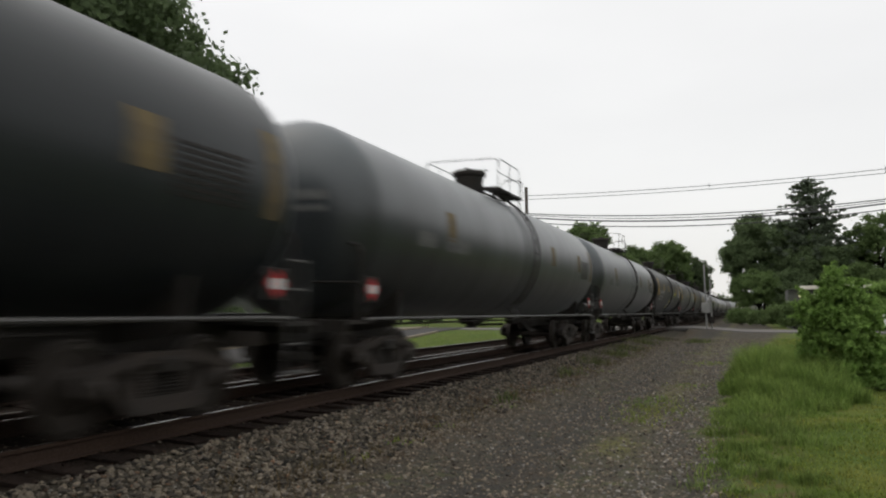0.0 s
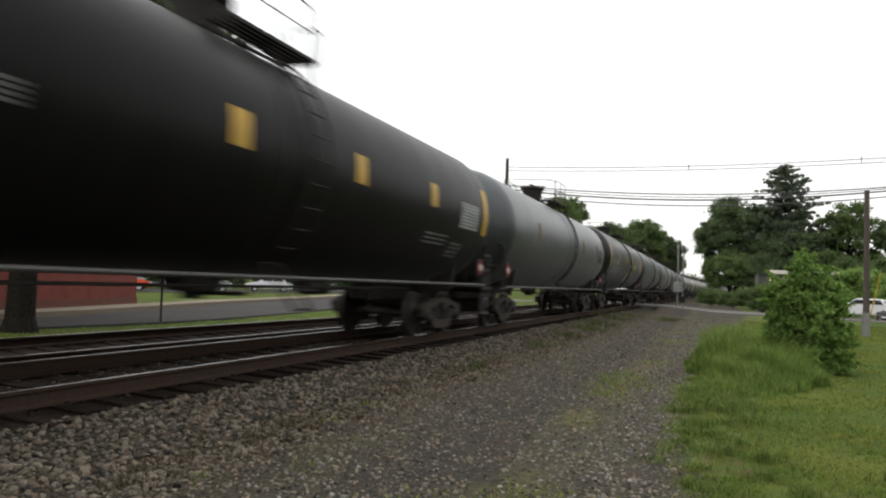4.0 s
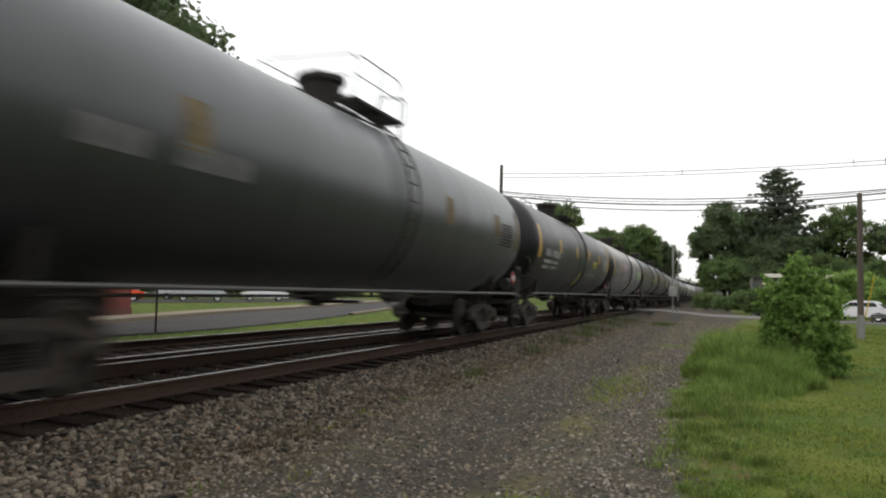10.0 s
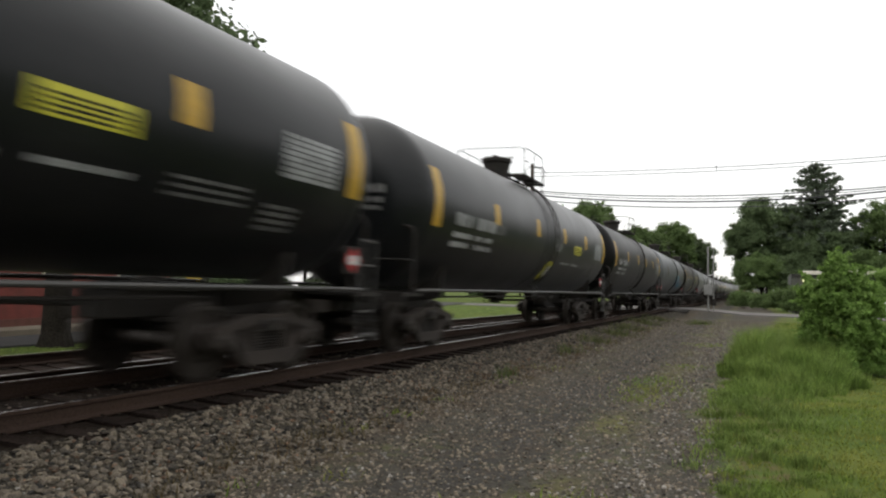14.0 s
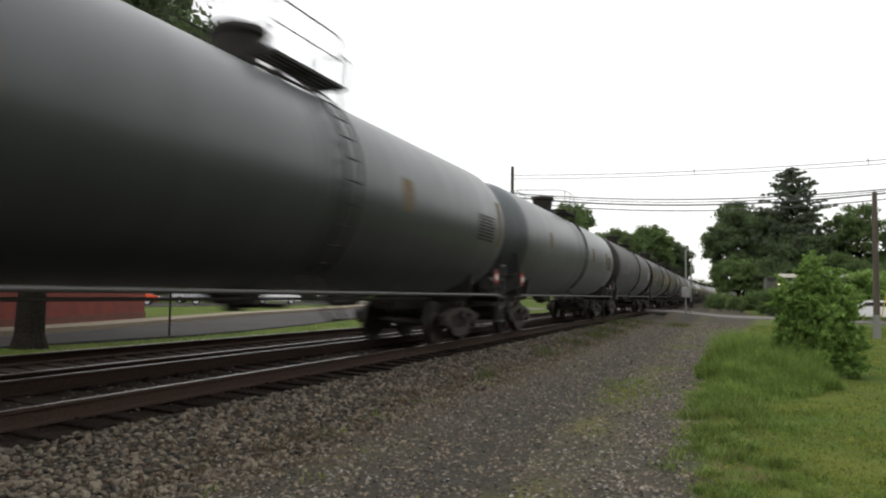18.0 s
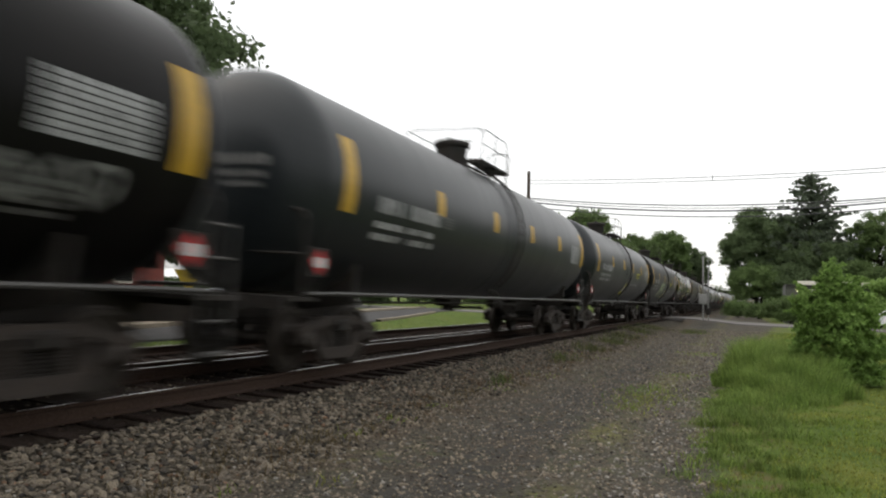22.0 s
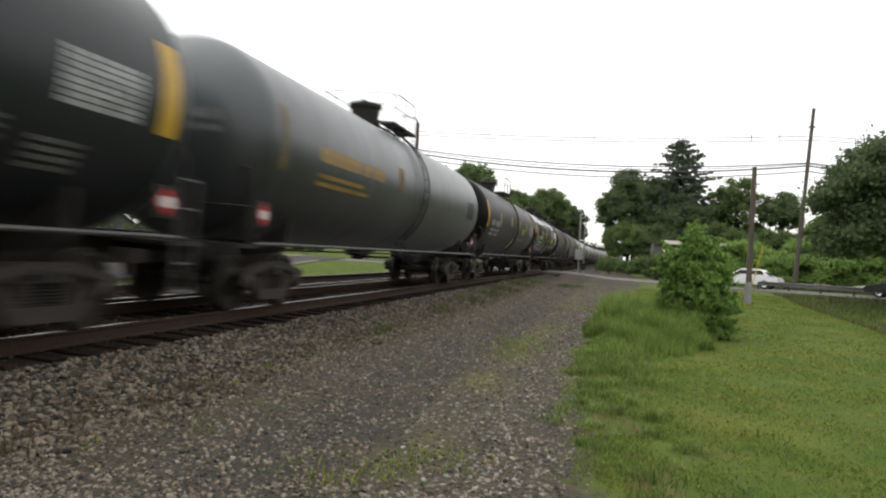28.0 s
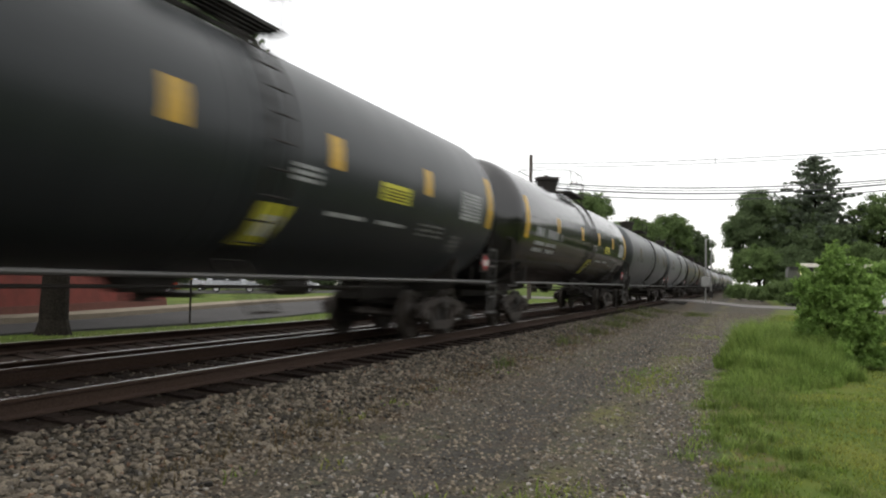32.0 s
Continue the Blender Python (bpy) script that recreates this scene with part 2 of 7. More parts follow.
SPRAY = {
    "white": surf("white_spray_paint", (0.45, 0.47, 0.46), 0.5, dark=0.7, scale=2, fine=12, bump=0.02, other=(0.12, 0.13, 0.13), amount=0.8, level=0.48),
    "pale": surf("pale_green_spray_paint", (0.46, 0.52, 0.33), 0.5, dark=0.7, scale=2, fine=12, bump=0.02, other=(0.28, 0.36, 0.16), amount=0.8, level=0.55),
    "bright": surf("fresh_white_spray_paint", (0.72, 0.72, 0.71), 0.5, dark=0.85, scale=3, fine=12, bump=0.02, amount=0.2),
    "mist": surf("thin_grey_spray_paint", (0.30, 0.31, 0.29), 0.6, dark=0.7, scale=5, fine=12, bump=0.02, other=(0.04, 0.042, 0.042), amount=0.75, level=0.5),
    "red": surf("crimson_spray_paint", (0.32, 0.035, 0.06), 0.5, dark=0.7, scale=3, fine=12, bump=0.02, other=(0.42, 0.38, 0.38), amount=0.8),
    "ash": surf("ash_pink_spray_paint", (0.36, 0.36, 0.36), 0.5, dark=0.7, scale=2.5, fine=12, bump=0.02, other=(0.30, 0.17, 0.19), amount=0.7),
    "teal": surf("teal_spray_paint", (0.24, 0.36, 0.35), 0.5, dark=0.7, scale=2.5, fine=12, bump=0.02, other=(0.30, 0.12, 0.15), amount=0.7),
    "lime": surf("lime_spray_paint", (0.20, 0.50, 0.12), 0.5, dark=0.7, scale=3, fine=12, bump=0.02, other=(0.5, 0.55, 0.45), amount=0.7),
    "cyan": surf("sky_blue_spray_paint", (0.05, 0.27, 0.42), 0.5, dark=0.7, scale=2, fine=12, bump=0.02, other=(0.02, 0.13, 0.22), amount=0.7),
    "pink": surf("pink_spray_paint", (0.36, 0.10, 0.26), 0.5, dark=0.7, scale=2, fine=12, bump=0.02),
    "ochre": surf("mustard_stencil_paint", (0.33, 0.20, 0.04), 0.5, dark=0.7, scale=4, fine=20, bump=0.02, other=(0.2, 0.13, 0.05), amount=0.6),
    "soot": surf("dark_slate_spray_paint", (0.016, 0.020, 0.026), 0.5, dark=0.7, scale=3, fine=12, bump=0.02, other=(0.010, 0.010, 0.011), amount=0.8),
    "navy": surf("dull_blue_spray_paint", (0.058, 0.098, 0.145), 0.5, dark=0.7, scale=3, fine=12, bump=0.02, other=(0.03, 0.04, 0.05), amount=0.8),
}
STONE = surf("grey_ballast_stone", (0.104, 0.086, 0.062), 0.85, dark=0.55, scale=3, fine=80, bump=0.5, other=(0.078, 0.064, 0.048), amount=0.7, spread=0.9, world_space=True)
RUST_STONE = surf("rust_stained_stone", (0.125, 0.075, 0.045), 0.9, dark=0.55, scale=5, fine=80, bump=0.5, other=(0.07, 0.04, 0.026), amount=0.6, spread=0.6, world_space=True)
PALE_STONE = surf("pale_limestone_chip", (0.42, 0.395, 0.35), 0.85, dark=0.6, scale=9, fine=80, bump=0.4, other=(0.16, 0.145, 0.125), amount=0.6, spread=0.4, world_space=True)
LEAF_DARK = leafy("dark_oak_leaves", (0.118, 0.160, 0.078), (0.085, 0.120, 0.055), 0.18)
LEAF_MID = leafy("mid_green_leaves", (0.150, 0.215, 0.080), (0.108, 0.160, 0.058), 0.2)
LEAF_BRIGHT = leafy("bright_hedge_leaves", (0.215, 0.320, 0.095), (0.155, 0.240, 0.065), 0.25)
LEAF_PINE = leafy("pine_needles", (0.120, 0.150, 0.100), (0.090, 0.115, 0.078), 0.2)
LEAF_LIGHT = leafy("fresh_shrub_leaves", (0.27, 0.42, 0.110), (0.19, 0.31, 0.075), 0.3)
BLADE = leafy("lawn_blades", (0.088, 0.155, 0.024), (0.215, 0.210, 0.050), 0.45, 1.1)
TALL_BLADE = leafy("tall_grass_blades", (0.185, 0.250, 0.066), (0.100, 0.165, 0.034), 0.45, 1.6)
DITCH_BLADE = leafy("dull_ditch_weeds", (0.075, 0.098, 0.034), (0.085, 0.082, 0.036), 0.4)
DRY_BLADE = leafy("dry_weed_stalks", (0.16, 0.105, 0.06), (0.13, 0.12, 0.05), 0.4)
BARK = surf("furrowed_bark", (0.026, 0.022, 0.018), 0.95, spec=0.1, dark=0.45, scale=5, fine=25, bump=1.0, other=(0.03, 0.026, 0.02), amount=0.7, stretch=(3, 3, 0.5), bump_scale=0.03)
POLE_WOOD = surf("weathered_pole_wood", (0.10, 0.08, 0.065), 0.9, dark=0.6, scale=3, fine=30, bump=0.5, other=(0.05, 0.042, 0.036), amount=0.6, stretch=(3, 3, 0.2))
CABLE = surf("black_cable_sheath", (0.05, 0.05, 0.055), 0.6, bump=0.0)
WIRE = surf("grey_bare_wire", (0.16, 0.16, 0.17), 0.5, 0.3, bump=0.0)
PALE_ASPHALT = surf("worn_pale_asphalt", (0.150, 0.140, 0.132), 0.9, spec=0.2, dark=0.75, scale=0.5, fine=60, bump=0.3, other=(0.12, 0.118, 0.115), amount=0.6, world_space=True)
ASPHALT = surf("grey_street_asphalt", (0.056, 0.055, 0.054), 0.95, spec=0.08, dark=0.75, scale=0.5, fine=60, bump=0.3, other=(0.078, 0.076, 0.075), amount=0.6, world_space=True)
CONCRETE = surf("pale_kerb_concrete", (0.235, 0.20, 0.150), 0.9, spec=0.2, dark=0.75, scale=2, fine=50, bump=0.3, other=(0.19, 0.16, 0.12), amount=0.6, world_space=True)
BRICK = surf("red_brick", (0.19, 0.036, 0.026), 0.85, dark=0.7, scale=2, fine=40, bump=0.4, other=(0.11, 0.032, 0.023), amount=0.6, spread=0.12)
MORTAR = surf("dull_red_mortar", (0.16, 0.06, 0.045), 0.95, dark=0.7, scale=4, fine=60, bump=0.4)
ROOF = surf("dark_roof_felt", (0.06, 0.058, 0.056), 0.9, dark=0.7, scale=3, fine=40, bump=0.4)
SIGNAL = surf("aluminium_signal_post", (0.30, 0.30, 0.29), 0.45, 0.5, dark=0.8, scale=3, fine=30, bump=0.1)
GALV = surf("galvanised_guard_rail", (0.30, 0.31, 0.31), 0.5, 0.5, dark=0.8, scale=2, fine=30, bump=0.1, other=(0.18, 0.17, 0.16), amount=0.5)
SHED_WALL = surf("dull_green_grey_siding", (0.085, 0.09, 0.078), 0.8, dark=0.8, scale=2, fine=30, bump=0.2)
CREAM = surf("cream_painted_fascia", (0.78, 0.74, 0.64), 0.6, dark=0.9, scale=2, fine=30, bump=0.1)
GLASS_DARK = surf("dark_car_glass", (0.02, 0.022, 0.025), 0.08, dark=0.95, bump=0.0)
TYRE = surf("tyre_rubber", (0.02, 0.02, 0.02), 0.85, bump=0.2)
CAR_PAINT = {
    "white": surf("white_car_paint", (0.72, 0.73, 0.74), 0.2, dark=0.95, bump=0.0, amount=0.1),
    "silver": surf("silver_car_paint", (0.45, 0.47, 0.49), 0.25, 0.5, dark=0.95, bump=0.0, amount=0.1),
    "dark": surf("dark_grey_car_paint", (0.03, 0.032, 0.036), 0.2, dark=0.95, bump=0.0, amount=0.1),
    "orange": surf("orange_red_car_paint", (0.62, 0.09, 0.035), 0.25, dark=0.95, bump=0.0, amount=0.1),
}
LAMP_LENS = surf("clear_lamp_lens", (0.7, 0.7, 0.68), 0.1, bump=0.0)
TAIL_LENS = surf("red_lamp_lens", (0.4, 0.02, 0.02), 0.15, bump=0.0)
SHED_LAMP = glow("warm_wall_lamp", (1.0, 0.86, 0.55), 4.0)
CHROME = surf("bright_wheel_alloy", (0.5, 0.5, 0.5), 0.3, 0.8, bump=0.0)
YELLOW_SIGN = surf("yellow_sign_face", (0.55, 0.38, 0.02), 0.5, dark=0.9, bump=0.05)


def ground_material():
    """One sheet: dark ballast under the tracks, a gravel path beside them, and lawn, with ragged borders."""
    m = bpy.data.materials.new("ballast_path_and_lawn")
    m.use_nodes = True
    n, l = m.node_tree.nodes, m.node_tree.links
    bsdf = n["Principled BSDF"]
    bsdf.inputs["Roughness"].default_value = 0.95
    bsdf.inputs["Specular IOR Level"].default_value = 0.12
    geo = n.new("ShaderNodeNewGeometry")
    xyz = n.new("ShaderNodeSeparateXYZ")
    l.new(geo.outputs["Position"], xyz.inputs[0])

    def noise_of(scale, detail=5.0):
        t = n.new("ShaderNodeTexNoise")
        t.inputs["Scale"].default_value, t.inputs["Detail"].default_value = scale, detail
        t.inputs["Roughness"].default_value = 0.6
        l.new(geo.outputs["Position"], t.inputs["Vector"])
        return t.outputs["Fac"]

    def math_of(op, a, b):
        t = n.new("ShaderNodeMath")
        t.operation = op
        for i, v in enumerate((a, b)):
            if isinstance(v, (int, float)):
                t.inputs[i].default_value = v
            else:
                l.new(v, t.inputs[i])
        return t.outputs[0]

    def step_of(value, lo, hi):
        t = n.new("ShaderNodeMapRange")
        t.inputs["From Min"].default_value, t.inputs["From Max"].default_value = lo, hi
        l.new(value, t.inputs["Value"])
        return t.outputs[0]

    def mix_of(fac, a, b):
        t = n.new("ShaderNodeMix")
        t.data_type = "RGBA"
        l.new(fac, t.inputs["Factor"])
        for key, v in (("A", a), ("B", b)):
            if isinstance(v, tuple):
                t.inputs[key].default_value = (*v, 1)
            else:
                l.new(v, t.inputs[key])
        return t.outputs["Result"]

    ragged = math_of("MULTIPLY", math_of("SUBTRACT", noise_of(1.3), 0.5), 1.6)
    ragged_fine = math_of("MULTIPLY", math_of("SUBTRACT", noise_of(9.0), 0.5), 0.8)
    x = math_of("ADD", math_of("ADD", xyz.outputs["X"], ragged), ragged_fine)
    near = math_of("MULTIPLY", math_of("MAXIMUM", math_of("SUBTRACT", 9.5, math_of("MAXIMUM", xyz.outputs["Y"], 2.0)), 0.0), 0.09)
    far_off = math_of("MULTIPLY", math_of("SUBTRACT", math_of("MINIMUM", math_of("MAXIMUM", xyz.outputs["Y"], 24.0), 58.0), 24.0), 0.078)
    x_lawn = math_of("SUBTRACT", math_of("SUBTRACT", x, near), far_off)
    cells = n.new("ShaderNodeTexVoronoi")
    cells.inputs["Scale"].default_value = 22.0
    l.new(geo.outputs["Position"], cells.inputs["Vector"])
    tiny = n.new("ShaderNodeTexVoronoi")
    tiny.inputs["Scale"].default_value = 55.0
    l.new(geo.outputs["Position"], tiny.inputs["Vector"])
    stone_tone = step_of(cells.outputs["Color"], 0.0, 1.0)
    ballast = mix_of(stone_tone, (0.016, 0.0135, 0.010), (0.080, 0.070, 0.052))
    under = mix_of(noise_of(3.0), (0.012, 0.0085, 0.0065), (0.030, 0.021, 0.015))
    pebble = step_of(tiny.outputs["Color"], 0.05, 0.95)
    path_base = mix_of(step_of(noise_of(0.8), 0.35, 0.65), (0.031, 0.0290, 0.0245), (0.060, 0.0535, 0.0420))
    path = mix_of(math_of("MULTIPLY", pebble, 0.8), path_base, (0.108, 0.098, 0.077))
    path = mix_of(step_of(noise_of(30.0), 0.45, 0.75), path, (0.03, 0.027, 0.023))
    weeds = math_of("MULTIPLY", step_of(noise_of(0.55), 0.5, 0.66), step_of(noise_of(5.0), 0.48, 0.62))
    path = mix_of(math_of("MULTIPLY", weeds, 0.55), path, (0.10, 0.115, 0.035))
    strip_x = math_of("ABSOLUTE", math_of("ADD", xyz.outputs["X"], math_of("ADD", 1.5, ragged)), 0.0)
    mossy = math_of("MULTIPLY", math_of("SUBTRACT", 1.0, step_of(strip_x, 0.15, 0.55)), step_of(noise_of(0.45), 0.42, 0.6))
    mossy = math_of("MULTIPLY", mossy, step_of(noise_of(7.0), 0.36, 0.6))
    path = mix_of(math_of("MULTIPLY", mossy, 0.75), path, (0.155, 0.155, 0.045))
    lane_x = math_of("ABSOLUTE", math_of("ADD", xyz.outputs["X"], math_of("ADD", 2.25, math_of("MULTIPLY", ragged, 0.5))), 0.0)
    lane = math_of("SUBTRACT", 1.0, step_of(lane_x, 0.25, 0.85))
    path = mix_of(math_of("MULTIPLY", lane, 0.5), path, (0.034, 0.033, 0.033))
    clods = math_of("MULTIPLY", step_of(noise_of(2.6), 0.5, 0.68), 0.45)
    path = mix_of(clods, path, (0.075, 0.056, 0.040))
    specks = math_of("MULTIPLY", step_of(noise_of(13.0, 2.0), 0.60, 0.72), 0.5)
    path = mix_of(specks, path, (0.15, 0.14, 0.12))
    soil = math_of("SUBTRACT", 1.0, step_of(math_of("ABSOLUTE", math_of("ADD", x, 3.95), 0.0), 0.1, 0.7))
    soil = math_of("MULTIPLY", soil, step_of(noise_of(2.5), 0.38, 0.62))
    path = mix_of(math_of("MULTIPLY", soil, 0.7), path, (0.085, 0.052, 0.030))
    grass = mix_of(step_of(noise_of(0.7), 0.35, 0.65), (0.044, 0.084, 0.014), (0.100, 0.120, 0.022))
    grass = mix_of(math_of("MULTIPLY", step_of(noise_of(14.0), 0.5, 0.75), 0.3), grass, (0.045, 0.066, 0.016))
    grass = mix_of(math_of("MULTIPLY", step_of(noise_of(1.7), 0.56, 0.72), 0.35), grass, (0.13, 0.105, 0.048))
    bare = math_of("MULTIPLY", math_of("SUBTRACT", 1.0, step_of(math_of("ABSOLUTE", math_of("SUBTRACT", x_lawn, 0.0), 0.0), 0.1, 0.7)), step_of(noise_of(3.3), 0.47, 0.6))
    grass = mix_of(math_of("MULTIPLY", bare, 0.8), grass, (0.105, 0.072, 0.042))
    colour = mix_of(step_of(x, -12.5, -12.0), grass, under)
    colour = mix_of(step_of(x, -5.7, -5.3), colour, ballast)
    colour = mix_of(step_of(x, -4.5, -3.7), colour, path)
    colour = mix_of(step_of(x_lawn, -0.60, -0.26), colour, grass)
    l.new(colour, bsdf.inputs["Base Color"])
    b = n.new("ShaderNodeBump")
    b.inputs["Distance"].default_value = 0.03
    l.new(math_of("SUBTRACT", 0.8, math_of("MULTIPLY", step_of(x_lawn, -0.60, -0.26), 0.7)), b.inputs["Strength"])
    l.new(math_of("ADD", cells.outputs["Distance"], math_of("MULTIPLY", noise_of(40.0), 0.6)), b.inputs["Height"])
    l.new(b.outputs[0], bsdf.inputs["Normal"])
    return m


# ---- mesh helpers ----
def mesh_of(name, verts, faces, mats, smooth=False, slots=None):
    me = bpy.data.meshes.new(name)
    me.from_pydata([tuple(v) for v in verts], [], faces)
    for mat in mats if isinstance(mats, (list, tuple)) else [mats]:
        me.materials.append(mat)
    if slots is not None:
        me.polygons.foreach_set("material_index", slots)
    if smooth:
        me.polygons.foreach_set("use_smooth", [True] * len(me.polygons))
    me.update()
    return me


def part(name, bm, material, parent=None, label="", smooth=False):
    """Links a bmesh or a mesh as one object, under its thing or part."""
    if isinstance(bm, bmesh.types.BMesh):
        me = bpy.data.meshes.new(name)
        bm.to_mesh(me)
        bm.free()
        for mat in material if isinstance(material, (list, tuple)) else [material]:
            me.materials.append(mat)
        if smooth:
            for p in me.polygons:
                p.use_smooth = True
    else:
        me = bm
    ob = new(name, me)
    if parent:
        ob.parent = parent
    return tagged(ob, label)


def thing(name, m, label, category, group="", kind=""):
    ob = new(name)
    ob.empty_display_size = 0.2
    ob.matrix_basis = m
    return tagged(ob, label, category, group, kind)


def box(bm, x, y, z, sx, sy, sz, turn=None, bevel=0.0):
    made = bmesh.ops.create_cube(bm, size=1.0)["verts"]
    m = Matrix.Translation((x, y, z)) @ (turn or Matrix()) @ Matrix.Diagonal((sx, sy, sz, 1))
    bmesh.ops.transform(bm, matrix=m, verts=made)
    if bevel:
        edges = list({e for v in made for e in v.link_edges})
        bmesh.ops.bevel(bm, geom=edges, offset=bevel, segments=1, affect="EDGES", clamp_overlap=True)
    return bm


def rod(bm, a, b, r, n=8, r2=None):
    a, b = Vector(a), Vector(b)
    made = bmesh.ops.create_cone(bm, cap_ends=True, segments=n, radius1=r, radius2=r if r2 is None else r2, depth=(b - a).length)["verts"]
    bmesh.ops.transform(bm, matrix=Matrix.Translation((a + b) / 2) @ (b - a).to_track_quat("Z", "Y").to_matrix().to_4x4(), verts=made)
    return bm


def pipe(bm, points, r, n=6):
    """A bent tube through the points."""
    points = [Vector(p) for p in points]
    rings = []
    for i, p in enumerate(points):
        d = (points[min(i + 1, len(points) - 1)] - points[max(i - 1, 0)]).normalized()
        q = d.to_track_quat("Z", "Y")
        rings.append([bm.verts.new(p + q @ Vector((math.cos(6.28319 * k / n) * r, math.sin(6.28319 * k / n) * r, 0))) for k in range(n)])
    for a, b in zip(rings, rings[1:]):
        for k in range(n):
            bm.faces.new((a[k], a[(k + 1) % n], b[(k + 1) % n], b[k]))
    bm.faces.new(rings[0][::-1])
    bm.faces.new(rings[-1])
    return bm


def lathe(bm, profile, n, axis="y", close=False):
    """Turns (distance along the axis, radius) pairs round the axis y, or x."""
    rings = []
    for d, r in profile:
        ring = []
        for k in range(n if r > 1e-6 else 1):
            a = 6.2831853 * k / n
            p = (r * math.cos(a), d, r * math.sin(a)) if axis == "y" else (d, r * math.cos(a), r * math.sin(a))
            if axis == "z":
                p = (r * math.cos(a), r * math.sin(a), d)
            ring.append(bm.verts.new(p))
        rings.append(ring)
    for a, b in zip(rings, rings[1:]):
        for k in range(n):
            f = [a[k % len(a)], a[(k + 1) % len(a)], b[(k + 1) % len(b)], b[k % len(b)]]
            f = list(dict.fromkeys(f))
            if len(f) > 2:
                bm.faces.new(f)
    bmesh.ops.recalc_face_normals(bm, faces=bm.faces)
    return bm


def prism(bm, outline, lo, hi, axis="x"):
    """A flat outline given thickness: along x from (y, z) pairs, along y from (x, z) pairs."""
    put = (lambda d, a, b: (d, a, b)) if axis == "x" else (lambda d, a, b: (a, d, b))
    front, back = [bm.verts.new(put(lo, *p)) for p in outline], [bm.verts.new(put(hi, *p)) for p in outline]
    bm.faces.new(front)
    bm.faces.new(back[::-1])
    for i in range(len(outline)):
        j = (i + 1) % len(outline)
        bm.faces.new((front[j], front[i], back[i], back[j]))
    bmesh.ops.recalc_face_normals(bm, faces=bm.faces)
    return bm


# ---- the lie of the land ----
TRACK_X, CANT = -6.75, 1.9      # the near track's middle, and its lean in degrees
FAR_X, FAR_Z, FAR_CANT = -10.52, -0.12, 4.6
PATH_Z = -0.45
ROAD_A, ROAD_D = Vector((-2.0, 63.0, 0)), Vector((15.0, -8.0, 0)).normalized()


def smooth_step(v, lo, hi):
    k = min(1.0, max(0.0, (v - lo) / (hi - lo)))
    return k * k * (3 - 2 * k)


def bend(y):
    """How far the line has swung to the east at y: straight, then an easy curve."""
    return (y - 150.0) ** 2 / 3000.0 if y > 150 else 0.0


def road_z(x, y):
    over = 1 - smooth_step(abs(x + 8.6), 4.6, 9.0)
    return -0.32 + 0.27 * over


def land(x, y):
    x0 = x - bend(y) * smooth_step(60 - abs(x), 0, 50)
    xs = (-60.0, -13.4, -12.3, -11.9, -9.2, -8.3, -8.0, -6.1, -5.9, -5.5, -5.36, -4.15, -3.6, -0.3, 0.4, 60.0)
    zs = (-0.32, -0.3, -0.30, -0.225, -0.425, -0.28, -0.150, -0.195, -0.222, -0.232, -0.222, -0.42, PATH_Z, PATH_Z, -0.43, -0.43)
    z = float(np.interp(x0, xs, zs))
    edge = 4.9 + 0.085 * y
    if x > 0:
        z -= 0.95 * smooth_step(x, edge, edge + 3.5) * (1 - smooth_step(y, 36, 47)) * smooth_step(y, -5, 8)
    across = Vector((-ROAD_D.y, ROAD_D.x, 0)).dot(Vector((x, y, 0)) - ROAD_A)
    z = z + (road_z(x, y) - 0.05 - z) * (1 - smooth_step(abs(across), 4.2, 9.5)) * (1 if x > -4.2 or x < -12.4 else 0)
    z += 0.02 * noise.noise((x * 0.5, y * 0.5, 0)) + 0.012 * noise.noise((x * 2.1, y * 2.1, 3.0)) * (1 if x > -5.4 else 0.4)
    return z


def build_ground():
    near_x = list(np.arange(-6.4, 4.0, 0.12))
    xs = [-2500, -900, -400, -200, -120, -80, -60, -45, -34, -28, -25, -22, -18, -15.4, -14.2, -13.4, -12.8, -12.3, -11.9, -11.2, -10.4, -9.6,
          -9.0, -8.3, -8.0, -7.2] + near_x + [4.6, 5.2, 6, 7, 8, 9, 10, 11, 12, 13, 14.5, 16, 18, 21, 25, 30, 40, 55, 80, 130, 250, 500, 1100, 2500]
    ys = [-300, -120, -60, -30, -15, -6, -2] + list(np.arange(0.0, 16.0, 0.15)) + list(np.arange(16.0, 32.0, 0.5)) + list(np.arange(32, 80, 1.0)) + \
        [82, 86, 92, 100, 110, 125, 145, 170, 200, 240, 300, 400, 600, 1000, 1700, 2800]
    verts = [(x, y, land(x, y)) for y in ys for x in xs]
    w = len(xs)
    faces = [(j * w + i, j * w + i + 1, (j + 1) * w + i + 1, (j + 1) * w + i) for j in range(len(ys) - 1) for i in range(w - 1)]
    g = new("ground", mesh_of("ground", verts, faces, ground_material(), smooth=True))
    return tagged(g, "sheet of gravel path, dark ballast and mown lawn", "ground", kind="structure")


GROUND = build_ground()


